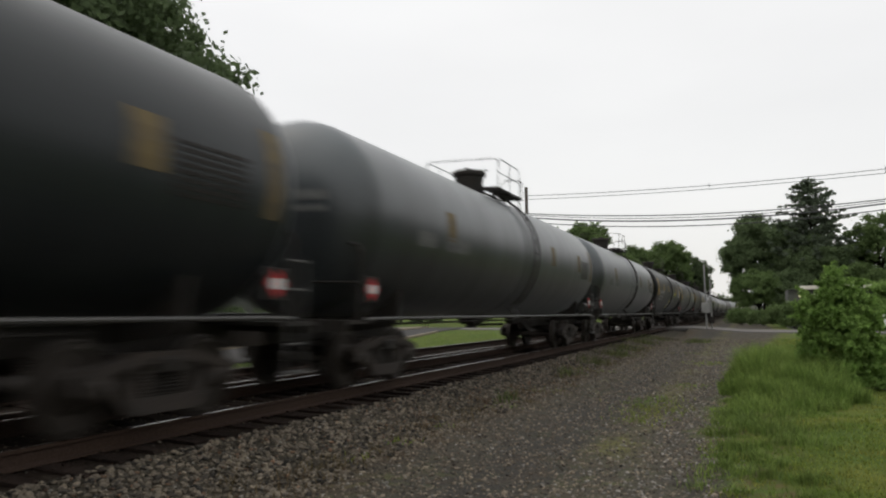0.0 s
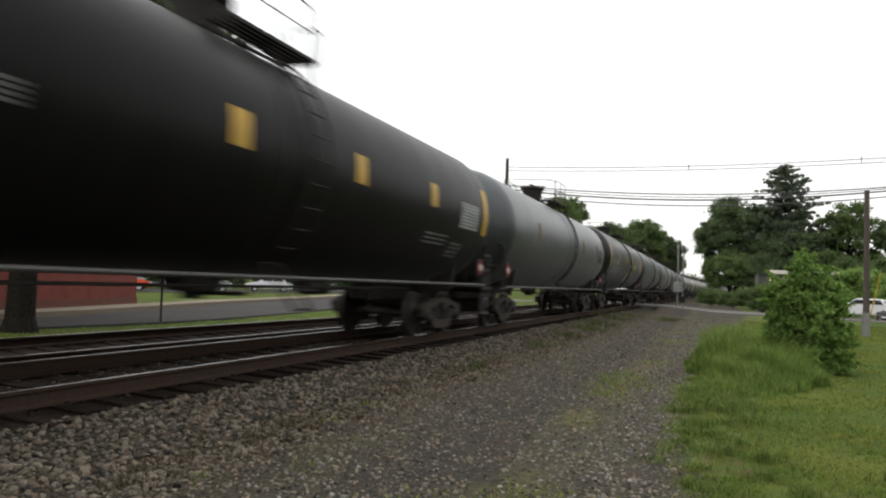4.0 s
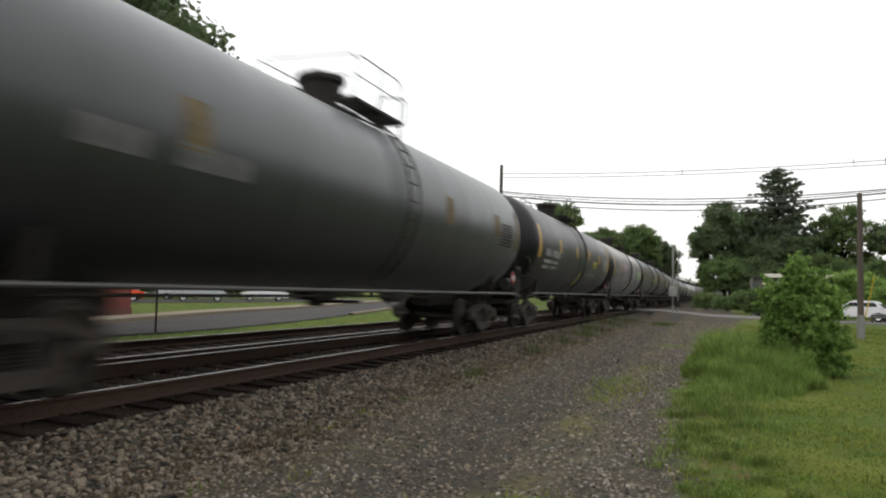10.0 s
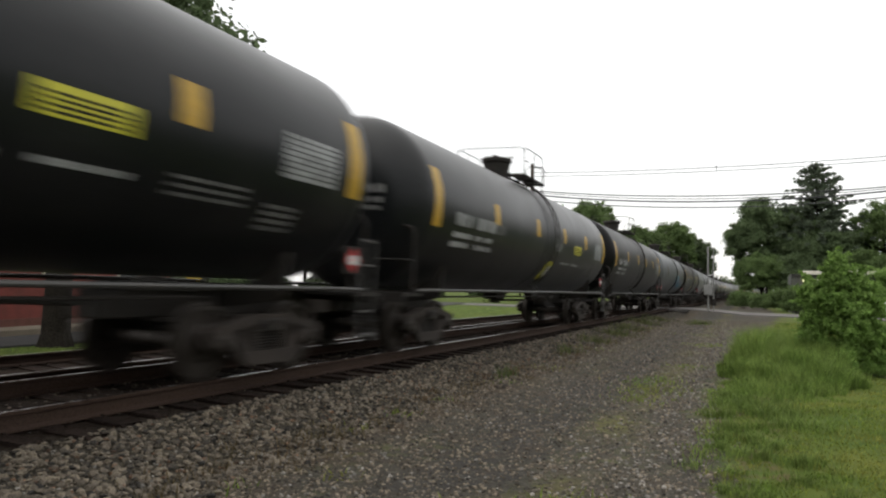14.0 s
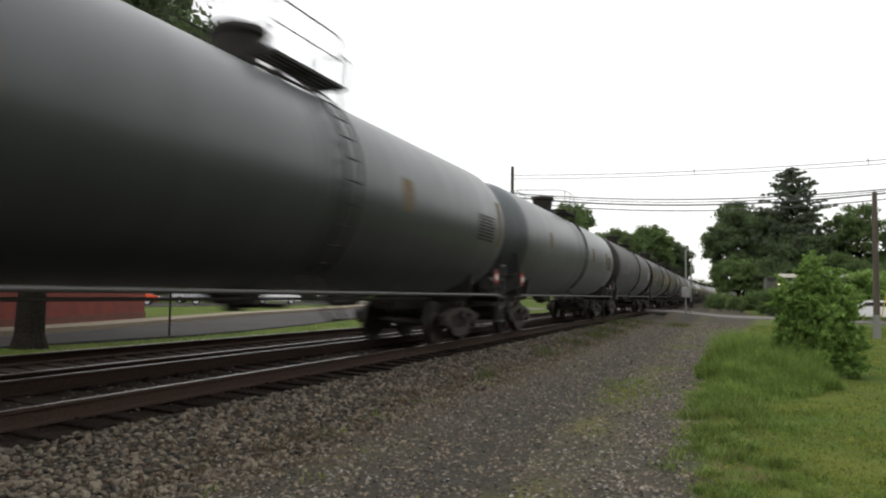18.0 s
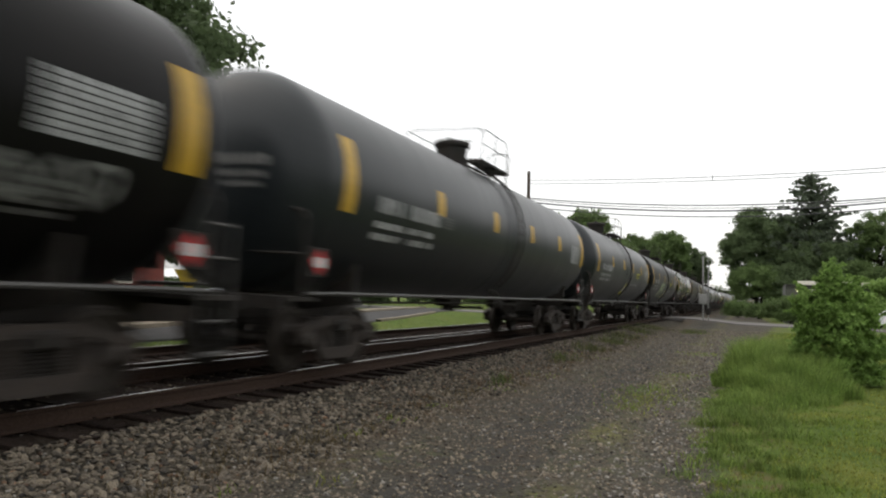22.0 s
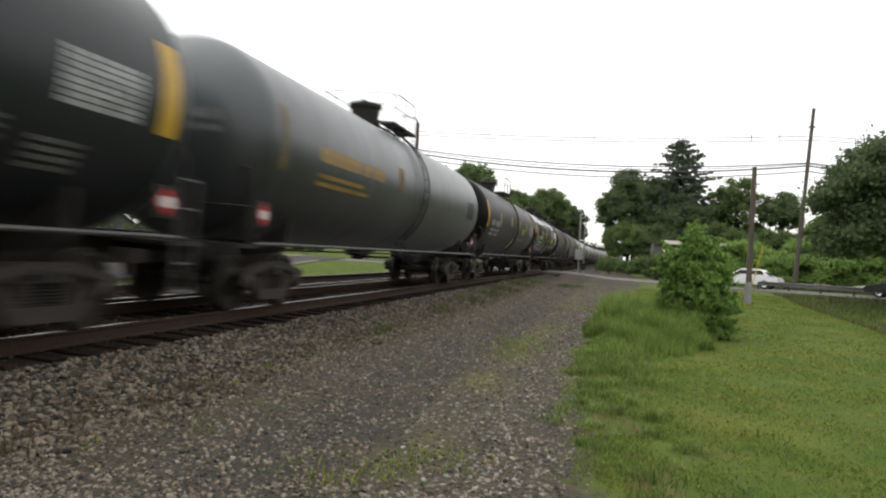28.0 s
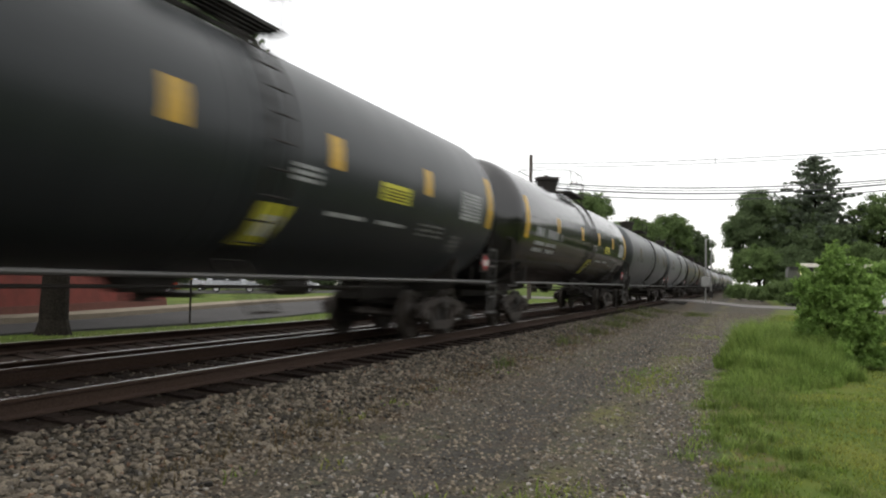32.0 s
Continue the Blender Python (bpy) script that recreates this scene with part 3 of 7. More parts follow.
def strip(name, centre, half, z_of, mat, label, category, thick=0.12, camber=0.0):
    """A road or kerb: a long slab along the points of centre."""
    verts, faces = [], []
    for i, p in enumerate(centre):
        a, b = Vector(centre[max(i - 1, 0)]), Vector(centre[min(i + 1, len(centre) - 1)])
        d = (b - a).normalized()
        side = Vector((d.y, -d.x, 0))
        wide = half[i] if isinstance(half, list) else half
        for s in (-1, -0.5, 0, 0.5, 1):
            q = Vector(p) + side * wide * s
            verts.append((q.x, q.y, z_of(q.x, q.y) + camber * (1 - s * s)))
        for s in (1, -1):
            q = Vector(p) + side * wide * s
            verts.append((q.x, q.y, z_of(q.x, q.y) - thick))
    for i in range(len(centre) - 1):
        a, b = i * 7, i * 7 + 7
        for k in range(6):
            faces.append((a + k, b + k, b + k + 1, a + k + 1))
        faces.append((a + 6, b + 6, b, a))
    ob = new(name, mesh_of(name, verts, faces, mat))
    return tagged(ob, label, category, kind="structure")


road_points = [tuple(ROAD_A + ROAD_D * k) for k in range(-70, 90, 2)]
strip("road_1", road_points, 3.9, road_z, PALE_ASPHALT, "grey asphalt road over the level crossing", "road", 0.2)
street = []
for y in range(-40, 82, 3):
    near = float(np.interp(y, (-40, 10, 13.6, 17.9, 23, 27.2, 41.9, 60, 80), (-15.1, -15.1, -15.0, -14.6, -15.5, -16.3, -20.1, -25.6, -30.8)))
    away = float(np.interp(y, (-40, 10, 15.7, 20, 31, 36, 47, 60, 80), (-17.6, -17.6, -18.1, -19.4, -22.9, -23.9, -26.6, -30.4, -35.2)))
    street.append((near, away, y))
strip("road_2", [((a + b) / 2, y, 0) for a, b, y in street], [(a - b) / 2 for a, b, y in street], lambda x, y: -0.25, ASPHALT, "grey asphalt street beside the railway", "road", 0.2, 0.04)
strip("kerb_1", [(b - 0.15, y, 0) for a, b, y in street], 0.15, lambda x, y: -0.10, CONCRETE, "pale concrete kerb along the street", "kerb", 0.25)
strip("pavement_1", [(b - 0.95, y, 0) for a, b, y in street], 0.62, lambda x, y: -0.115, CONCRETE, "pale concrete footway by the brick building", "pavement", 0.25)
strip("kerb_2", [(a + 0.1, y, 0) for a, b, y in street if 33 < y < 62], 0.16, lambda x, y: -0.17, CONCRETE, "pale concrete kerb between street and verge", "kerb", 0.25)
strip("road_3", [(-44.5 + (y - 44) * 0.1, y, 0) for y in range(36, 84, 4)], 4.6, lambda x, y: -0.27, ASPHALT, "asphalt car park behind a lawn", "car park", 0.2)


# ---- the two tracks ----
RAIL_OUTLINE = ((-0.07, -0.18), (0.07, -0.18), (0.07, -0.165), (0.012, -0.145), (0.012, -0.045), (0.036, -0.034), (0.036, -0.006),
                (0.019, 0.0), (-0.019, 0.0), (-0.036, -0.006), (-0.036, -0.034), (-0.012, -0.045), (-0.012, -0.145), (-0.07, -0.165))


def build_track(name, x_mid, z_mid, cant, label, gleam):
    track = thing(name, Matrix(), label, "railway track", kind="structure")
    stations = [-60, -20, -5] + list(range(0, 150, 10)) + list(range(150, 900, 15))
    lean = pose(0, 0, 0, 0, cant, 0)
    for side in (-0.753, 0.753):
        verts, faces, slots = [], [], []
        for y in stations:
            for ox, oz in RAIL_OUTLINE:
                q = lean @ Vector((side + ox, 0, oz))
                verts.append((x_mid + bend(y) + q.x, y, z_mid + q.z))
        k = len(RAIL_OUTLINE)
        for i in range(len(stations) - 1):
            for j in range(k):
                a, b = i * k + j, i * k + (j + 1) % k
                faces.append((a, b, b + k, a + k))
                slots.append(1 if j == 7 else 0)
        me = mesh_of("rail", verts, faces, [RAIL_RUST, gleam], slots=slots)
        part("rail", me, None, track, "rusty steel rail with a bright worn head")
    rng = random.Random(3)
    shapes = []
    for s in range(4):
        bm = bmesh.new()
        box(bm, 0, 0, -0.27, 2.62 + rng.uniform(-0.06, 0.06), 0.22 + rng.uniform(-0.015, 0.015), 0.17, bevel=0.012)
        for v in bm.verts:
            v.co += Vector((rng.uniform(-0.02, 0.02), rng.uniform(-0.012, 0.012), rng.uniform(-0.008, 0.008)))
        for side in (-0.753, 0.753):
            box(bm, side, 0, -0.183, 0.34, 0.19, 0.012)
            for px in (-0.11, 0.11):
                box(bm, side + px, rng.choice((-0.05, 0.05)), -0.172, 0.03, 0.03, 0.03)
        me = bpy.data.meshes.new("tie")
        bm.to_mesh(me)
        bm.free()
        me.materials.append(TIE_WOOD)
        shapes.append(me)
    y, far = -4.0, bmesh.new()
    while y < 240:
        q = lean @ Vector((rng.uniform(-0.09, 0.09), 0, 0))
        m = Matrix.Translation((x_mid + bend(y) + q.x + rng.uniform(-0.05, 0.07), y + rng.uniform(-0.04, 0.04), z_mid + q.z)) @ lean @ pose(0, 0, 0, 0, 0, rng.uniform(-1.5, 1.5))
        if y < 90:
            t = part("tie", shapes[rng.randrange(4)], None, track)
            t.matrix_basis = m
        else:
            box(far, 0, 0, 0, 1, 1, 1)
            bmesh.ops.transform(far, matrix=m @ Matrix.Translation((0, 0, -0.27)) @ Matrix.Diagonal((2.6, 0.22, 0.17, 1)), verts=far.verts[-8:])
        y += 0.52
    tagged(part("far_ties", far, TIE_WOOD, track), kind="stuff")
    return track


build_track("track_near", TRACK_X, 0.025, CANT, "near railway track of rusty rails on dark wooden ties", RAIL_TOP)
build_track("track_far", FAR_X, FAR_Z, FAR_CANT, "second railway track of rusty rails on dark wooden ties", RAIL_TOP)


# ---- the tank cars ----
PITCH = 19.0                    # from coupling to coupling
TANK_R, TANK_Z, TANK_HALF, HEAD = 1.6, 2.70, 8.2, 0.72


def on_tank(y, angle, lift=0.0):
    """A point on the tank's near flank, at an angle in degrees over its waist."""
    a = radians(angle)
    return Vector(((TANK_R + lift) * math.cos(a), y, TANK_Z + (TANK_R + lift) * math.sin(a)))


def angle_at(z):
    return math.degrees(math.asin(max(-1.0, min(1.0, (z - TANK_Z) / TANK_R))))


def sticker(bm, y0, y1, z0, z1, lift=0.006, slant=0.0, side=1, nz=4):
    """A sheet that lies on the tank between two heights."""
    a0, a1 = angle_at(z0), angle_at(z1)
    rows = []
    for i in range(nz + 1):
        a, s = a0 + (a1 - a0) * i / nz, slant * i / nz
        rows.append([bm.verts.new((side * p.x, p.y, p.z)) for p in (on_tank(y0 + s, a, lift), on_tank(y1 + s, a, lift))])
    for r, q in zip(rows, rows[1:]):
        bm.faces.new((r[0], r[1], q[1], q[0]) if side > 0 else (r[1], r[0], q[0], q[1]))
    return bm


def splash(bm, y, z, w, h, seed, lift=0.008, lobes=5):
    """A sprayed shape with a swollen, uneven outline."""
    rng = random.Random(seed)
    ph = [rng.uniform(0, 6.28) for _ in range(4)]
    mid = bm.verts.new(on_tank(y, angle_at(z), lift))
    last = None
    rings = []
    for k in (0.35, 0.7, 1.0):
        ring = []
        for i in range(40):
            a = 6.28319 * i / 40
            if lobes == 0:
                u, v = math.cos(a), math.sin(a)
                big = (abs(u) ** 4 + abs(v) ** 4) ** -0.25
                zz = z + h / 2 * k * big * v
                ring.append(bm.verts.new(on_tank(y + w / 2 * k * big * u, angle_at(zz), lift)))
                continue
            r = k * (1 + 0.09 * math.sin(lobes * a + ph[0]) + 0.05 * math.sin((lobes * 2 + 1) * a + ph[1]) + 0.03 * math.sin(13 * a + ph[2]))
            zz = z + h / 2 * r * math.sin(a)
            ring.append(bm.verts.new(on_tank(y + w / 2 * r * math.cos(a), angle_at(zz), lift)))
        rings.append(ring)
    for i in range(40):
        bm.faces.new((mid, rings[0][i], rings[0][(i + 1) % 40]))
        for a, b in zip(rings, rings[1:]):
            bm.faces.new((a[i], b[i], b[(i + 1) % 40], a[(i + 1) % 40]))
    bmesh.ops.recalc_face_normals(bm, faces=bm.faces)
    return bm


def ribbon(bm, points, width, lift):
    """A sprayed stroke through (y, z) points, its width swelling and thinning."""
    fine = []
    for i in range(len(points) - 1):
        p0, p1, p2, p3 = points[max(i - 1, 0)], points[i], points[i + 1], points[min(i + 2, len(points) - 1)]
        for k in range(5):
            u = k / 5
            fine.append([0.5 * (2 * b + (c - a) * u + (2 * a - 5 * b + 4 * c - d) * u * u + (3 * b - a - 3 * c + d) * u ** 3) for a, b, c, d in zip(p0, p1, p2, p3)])
    fine.append(list(points[-1]))
    sides = []
    for i, (y, z) in enumerate(fine):
        a, b = fine[max(i - 1, 0)], fine[min(i + 1, len(fine) - 1)]
        dy, dz = b[0] - a[0], b[1] - a[1]
        h = width * (0.5 + 0.12 * math.sin(i * 1.3)) / max(1e-6, math.hypot(dy, dz))
        sides.append([bm.verts.new(on_tank(y - dz * h, angle_at(z + dy * h), lift)), bm.verts.new(on_tank(y + dz * h, angle_at(z - dy * h), lift))])
    for p, q in zip(sides, sides[1:]):
        bm.faces.new((p[0], p[1], q[1], q[0]))
    return bm


def scrawl(bm, y0, y1, z0, z1, seed, width, lift=0.02, slope=0.0):
    """A row of swollen, letter-like loops that cannot be read."""
    rng = random.Random(seed)
    tall = z1 - z0
    count = max(1, round((y1 - y0) / (tall * 0.9)))
    step = (y1 - y0) / count
    for i in range(count):
        cy, cz = y0 + step * (i + 0.5), (z0 + z1) / 2 + slope * (i + 0.5) * step
        turns = rng.choice((5, 6, 7))
        a0 = rng.uniform(0, 6.28)
        loop = []
        for k in range(turns + rng.choice((0, 1))):
            a, r = a0 + 6.28319 * k / turns, rng.uniform(0.55, 1.05)
            loop.append((cy + step * 0.54 * r * math.cos(a), cz + tall * 0.5 * r * math.sin(a)))
        ribbon(bm, loop, width, lift + 0.002 * (i % 2))
        y, z = cy + rng.uniform(-0.2, 0.1) * step, cz + rng.uniform(-0.1, 0.15) * tall
        ribbon(bm, [(y, z + 0.3 * tall), (y + 0.1 * step, z), (y + rng.uniform(-0.1, 0.3) * step, z - 0.3 * tall)], width * 0.8, lift + 0.004)
    return bm


def on_head(x, z, lift):
    """A point on the tank's front head."""
    r = min(1.0, math.hypot(x, z - TANK_Z) / TANK_R)
    return Vector((x, -TANK_HALF - HEAD * math.sqrt(max(0.0, 1 - min(1.0, r ** (1 / 0.72)) ** 2)) - lift, z))


def head_word(bm, x0, x1, z0, z1, seed, gap=0.25):
    rng = random.Random(seed)
    x = x0
    while x < x1 - 0.03:
        step = (z1 - z0) * rng.uniform(0.5, 0.85)
        e = min(x1, x + step * (1 - gap))
        bm.faces.new([bm.verts.new(on_head(a, c, 0.012)) for a, c in ((x, z0), (e, z0), (e, z1), (x, z1))])
        x += step
    return bm


def word(bm, y0, y1, z0, z1, seed, gap=0.25, side=1, lift=0.006, tall=True):
    """Writing that cannot be read: a row of upright bars."""
    rng = random.Random(seed)
    y = y0
    while y < y1 - 0.02:
        step = (z1 - z0) * rng.uniform(0.45, 0.8)
        if rng.random() > 0.08:
            sticker(bm, y, min(y1, y + step * (1 - gap)), z0, z1, lift, side=side, nz=2)
        y += step
    return bm


def make_shared_meshes():
    """The running gear and fittings that all tank cars have in common."""
    kit = {}

    def keep(name, bm, mats, smooth=False):
        me = bpy.data.meshes.new(name)
        bm.to_mesh(me)
        bm.free()
        for m in mats if isinstance(mats, (list, tuple)) else [mats]:
            me.materials.append(m)
        if smooth:
            for p in me.polygons:
                p.use_smooth = True
        kit[name] = me

    # wheelset: two flanged wheels on an axle, with bearing caps
    bm = bmesh.new()
    for s in (-1, 1):
        prof = [(0.665, 0.09), (0.665, 0.2), (0.70, 0.22), (0.715, 0.34), (0.675, 0.40), (0.675, 0.487), (0.70, 0.49), (0.712, 0.466), (0.735, 0.458),
                (0.81, 0.455), (0.815, 0.40), (0.775, 0.385), (0.765, 0.24), (0.80, 0.2), (0.81, 0.12), (0.81, 0.08)]
        lathe(bm, [(s * d, r) for d, r in prof], 32, "x")
        lathe(bm, [(s * 0.86, 0.0), (s * 0.87, 0.08), (s * 0.9, 0.115), (s * 1.1, 0.115), (s * 1.12, 0.085), (s * 1.13, 0.0)], 14, "x")
        for k in range(3):
            a = 2.0944 * k
            box(bm, s * 1.135, 0.055 * math.cos(a), 0.055 * math.sin(a), 0.02, 0.03, 0.03)
    lathe(bm, [(-0.8, 0.085), (0.8, 0.085)], 12, "x")
    keep("wheelset", bm, WHEEL_STEEL)

    # side frame of a truck, cast with two windows round the spring nest
    bm = bmesh.new()
    top = ((-1.14, 0.60), (-1.05, 0.66), (-0.62, 0.74), (-0.40, 0.80), (0.40, 0.80), (0.62, 0.74), (1.05, 0.66), (1.14, 0.60), (1.12, 0.50), (0.70, 0.60),
           (0.40, 0.68), (-0.40, 0.68), (-0.70, 0.60), (-1.12, 0.50))
    prism(bm, top, 0.93, 1.09)
    low = ((-0.80, 0.56), (-0.66, 0.60), (-0.44, 0.34), (0.44, 0.34), (0.66, 0.60), (0.80, 0.56), (0.52, 0.22), (0.40, 0.17), (-0.40, 0.17), (-0.52, 0.22))
    prism(bm, low, 0.94, 1.08)
    for s in (-1, 1):
        prism(bm, ((s * 0.30, 0.30), (s * 0.40, 0.30), (s * 0.42, 0.72), (s * 0.28, 0.72)), 0.95, 1.07)
        prism(bm, ((s * 0.76, 0.62), (s * 1.10, 0.62), (s * 1.12, 0.44), (s * 1.05, 0.40), (s * 1.03, 0.53), (s * 0.75, 0.53)), 0.95, 1.08)
    keep("side_frame", bm, TRUCK_IRON)

    bm = bmesh.new()
    coil = [(0.335, 0.0)]
    for j in range(7):
        z = 0.335 + j * 0.038
        coil += [(z, 0.062), (z + 0.008, 0.079), (z + 0.022, 0.079), (z + 0.03, 0.062)]
    lathe(bm, coil + [(0.605, 0.0)], 12, "z")
    bmesh.ops.translate(bm, vec=(1.0, 0, 0), verts=bm.verts)
    keep("spring", bm, IRON)

    bm = bmesh.new()
    box(bm, 0, 0, 0.66, 2.3, 0.36, 0.18, bevel=0.03)
    rod(bm, (0, 0, 0.70), (0, 0, 0.80), 0.2, 16)
    for s in (-1, 1):
        rod(bm, (s * 0.64, 0, 0.72), (s * 0.64, 0, 0.79), 0.08, 10)
        box(bm, 0, s * 0.52, 0.42, 1.7, 0.07, 0.09)
        rod(bm, (0.35, s * 0.52, 0.42), (0.1, 0, 0.62), 0.025, 6)
        for x in (-0.75, 0.75):
            box(bm, x, s * 0.43, 0.45, 0.09, 0.07, 0.28, bevel=0.02)
    keep("truck_bolster", bm, IRON)

    # under the tank
    bm = bmesh.new()
    box(bm, 0, 0, 0.90, 0.46, 4.0, 0.34, bevel=0.02)
    box(bm, 0, -0.4, 1.10, 0.62, 2.6, 0.10)
    keep("stub_sill", bm, IRON)
    bm = bmesh.new()
    prism(bm, ((-0.10, -0.30), (0.10, -0.30), (0.09, 0.10), (0.20, 0.20), (0.18, 0.36), (0.08, 0.42), (0.04, 0.28), (-0.08, 0.26), (-0.16, 0.30), (-0.17, 0.12), (-0.09, 0.06)), -0.15, 0.15, "y")
    bmesh.ops.transform(bm, matrix=Matrix.Translation((0, 0, 0.86)) @ pose(0, 0, 0, -90, 0, 0), verts=bm.verts)
    keep("coupler", bm, TRUCK_IRON)
    bm = bmesh.new()
    prism(bm, ((-1.30, 1.60), (-1.26, 1.05), (-1.18, 0.98), (-0.4, 0.86), (0.4, 0.86), (1.18, 0.98), (1.26, 1.05), (1.30, 1.60), (1.26, 1.60), (1.05, 1.36), (0.6, 1.14),
               (0.0, 1.06), (-0.6, 1.14), (-1.05, 1.36), (-1.26, 1.60)), -0.04, 0.04, "y")
    keep("saddle", bm, IRON)
    bm = bmesh.new()
    rod(bm, (0, 0, 0.78), (0, 0, 1.14), 0.16, 14)
    lathe_z = bmesh.ops.create_cone(bm, cap_ends=True, segments=14, radius1=0.24, radius2=0.24, depth=0.05)["verts"]
    bmesh.ops.translate(bm, vec=(0, 0, 0.92), verts=lathe_z)
    prism(bm, ((-0.6, 1.13), (0.6, 1.13), (0.3, 0.88), (-0.3, 0.88)), -0.2, 0.2)
    rod(bm, (0.1, 0, 0.86), (0.9, 0, 0.90), 0.03, 6)
    keep("outlet_valve", bm, IRON)
    bm = bmesh.new()
    rod(bm, (0.35, 2.2, 0.98), (0.35, 3.0, 0.98), 0.13, 14)
    rod(bm, (0.35, 3.0, 0.98), (0.35, 4.6, 0.92), 0.03, 6)
    rod(bm, (0.5, -6.4, 0.98), (0.5, 6.4, 0.98), 0.022, 6)
    box(bm, 0.35, 2.6, 1.12, 0.06, 0.5, 0.16)
    keep("brake_gear", bm, IRON)

    # the long pipe along each flank, on brackets
    bm = bmesh.new()
    pipe(bm, [(1.5, -8.55, 1.17), (1.52, -7.9, 1.18), (1.52, 0, 1.18), (1.52, 7.9, 1.18), (1.5, 8.55, 1.17)], 0.030, 8)
    for y in (-7.4, -5.0, -2.5, 0.6, 2.5, 5.0, 7.4):
        box(bm, 1.40, y, 1.20, 0.26, 0.05, 0.02)
    keep("side_pipe", bm, PALE_PIPE)

    # end platform, railing, steps
    bm = bmesh.new()
    box(bm, 0, 8.72, 1.07, 3.02, 0.72, 0.05)
    box(bm, 0, 9.08, 1.02, 3.02, 0.06, 0.16)
    keep("end_platform", bm, IRON)
    bm = bmesh.new()
    pipe(bm, [(-1.44, 8.62, 1.08), (-1.44, 8.62, 2.12), (-1.38, 8.62, 2.22), (-1.2, 8.62, 2.26), (1.2, 8.62, 2.26), (1.38, 8.62, 2.22), (1.44, 8.62, 2.12), (1.44, 8.62, 1.08)], 0.034, 8)
    pipe(bm, [(-1.44, 8.62, 1.66), (-0.4, 8.72, 1.66), (0.4, 8.72, 1.66), (1.44, 8.62, 1.66)], 0.02, 6)
    rod(bm, (-0.4, 8.72, 1.08), (-0.4, 8.62, 2.26), 0.02, 6)
    rod(bm, (0.4, 8.72, 1.08), (0.4, 8.62, 2.26), 0.02, 6)
    keep("end_railing", bm, IRON)
    bm = bmesh.new()
    for y in (8.46, 8.86):
        rod(bm, (1.5, y, 0.46), (1.5, y, 1.9), 0.018, 6)
    for z in (0.48, 0.82, 1.5, 1.86):
        rod(bm, (1.5, 8.46, z), (1.5, 8.86, z), 0.018, 6)
    box(bm, 1.48, 8.66, 0.47, 0.16, 0.42, 0.03)
    keep("corner_step", bm, GREY_STEEL)
    bm = bmesh.new()
    rod(bm, (1.18, 8.34, 1.40), (1.18, 9.02, 1.40), 0.155, 18)
    box(bm, 1.18, 8.5, 1.2, 0.2, 0.06, 0.22)
    box(bm, 1.18, 8.86, 1.2, 0.2, 0.06, 0.22)
    keep("air_reservoir", bm, GREY_STEEL)
    bm = bmesh.new()
    lathe(bm, [(0.0, 0.0), (0.0, 0.24), (0.03, 0.27), (0.06, 0.24), (0.06, 0.21), (0.02, 0.20), (0.02, 0.0)], 20)
    bmesh.ops.translate(bm, vec=(-0.75, 8.86, 1.85), verts=bm.verts)
    rod(bm, (-0.75, 8.80, 1.85), (-0.75, 8.80, 1.08), 0.03, 6)
    keep("brake_wheel", bm, IRON)

    # placard on its holder at a corner
    bm = bmesh.new()
    bmesh.ops.create_circle(bm, cap_ends=True, segments=4, radius=0.175)
    r = bmesh.ops.extrude_face_region(bm, geom=bm.faces[:])
    bmesh.ops.translate(bm, vec=(0, 0, 0.012), verts=[v for v in r["geom"] if isinstance(v, bmesh.types.BMVert)])
    bmesh.ops.recalc_face_normals(bm, faces=bm.faces)
    bmesh.ops.transform(bm, matrix=pose(0, 0, 0, 0, 90, 0) @ pose(0, 0, 0, 0, 0, 0), verts=bm.verts)
    keep("placard", bm, RED)
    bm = bmesh.new()
    box(bm, 0.016, 0, 0.0, 0.006, 0.20, 0.13)
    keep("placard_band", bm, PLACARD_WHITE)
    bm = bmesh.new()
    box(bm, -0.02, 0, 0, 0.02, 0.40, 0.40, bevel=0.01)
    rod(bm, (-0.03, 0, -0.2), (-0.03, 0, -0.46), 0.02, 6)
    keep("placard_holder", bm, IRON)

    # ladder up the middle of the flank
    bm = bmesh.new()
    for dy in (-0.21, 0.21):
        pts = [(1.58, 0.35 + dy, 0.72)] + [tuple(on_tank(0.35 + dy, a, 0.10)) for a in range(-54, 74, 8)]
        pipe(bm, pts, 0.022, 6)
    for a in range(-54, 72, 11):
        rod(bm, on_tank(0.14, a, 0.10), on_tank(0.56, a, 0.10), 0.014, 6)
    for z in (0.74, 1.0):
        rod(bm, (1.58, 0.14, z), (1.58, 0.56, z), 0.016, 6)
    keep("ladder", bm, IRON)

    # manway housing and the platform round it
    bm = bmesh.new()
    lathe(bm, [(4.20, 0.34), (4.40, 0.35), (4.74, 0.38), (4.78, 0.44), (4.86, 0.44), (4.90, 0.40), (4.92, 0.0)], 28, "z")
    bmesh.ops.translate(bm, vec=(0, -0.30, 0), verts=bm.verts)
    keep("manway_housing", bm, IRON)
    bm = bmesh.new()
    rod(bm, (0, 0.62, 4.2), (0, 0.62, 4.50), 0.09, 12)
    rod(bm, (0, 0.62, 4.48), (0, 0.62, 4.58), 0.12, 12, 0.07)
    keep("safety_valve", bm, IRON)
    bm = bmesh.new()
    rod(bm, (0, -1.2, 4.2), (0, -1.2, 4.46), 0.11, 12)
    keep("vent_pipe", bm, IRON)
    bm = bmesh.new()
    rod(bm, (-0.5, -0.30, 4.9), (0.52, -0.30, 4.92), 0.02, 6)
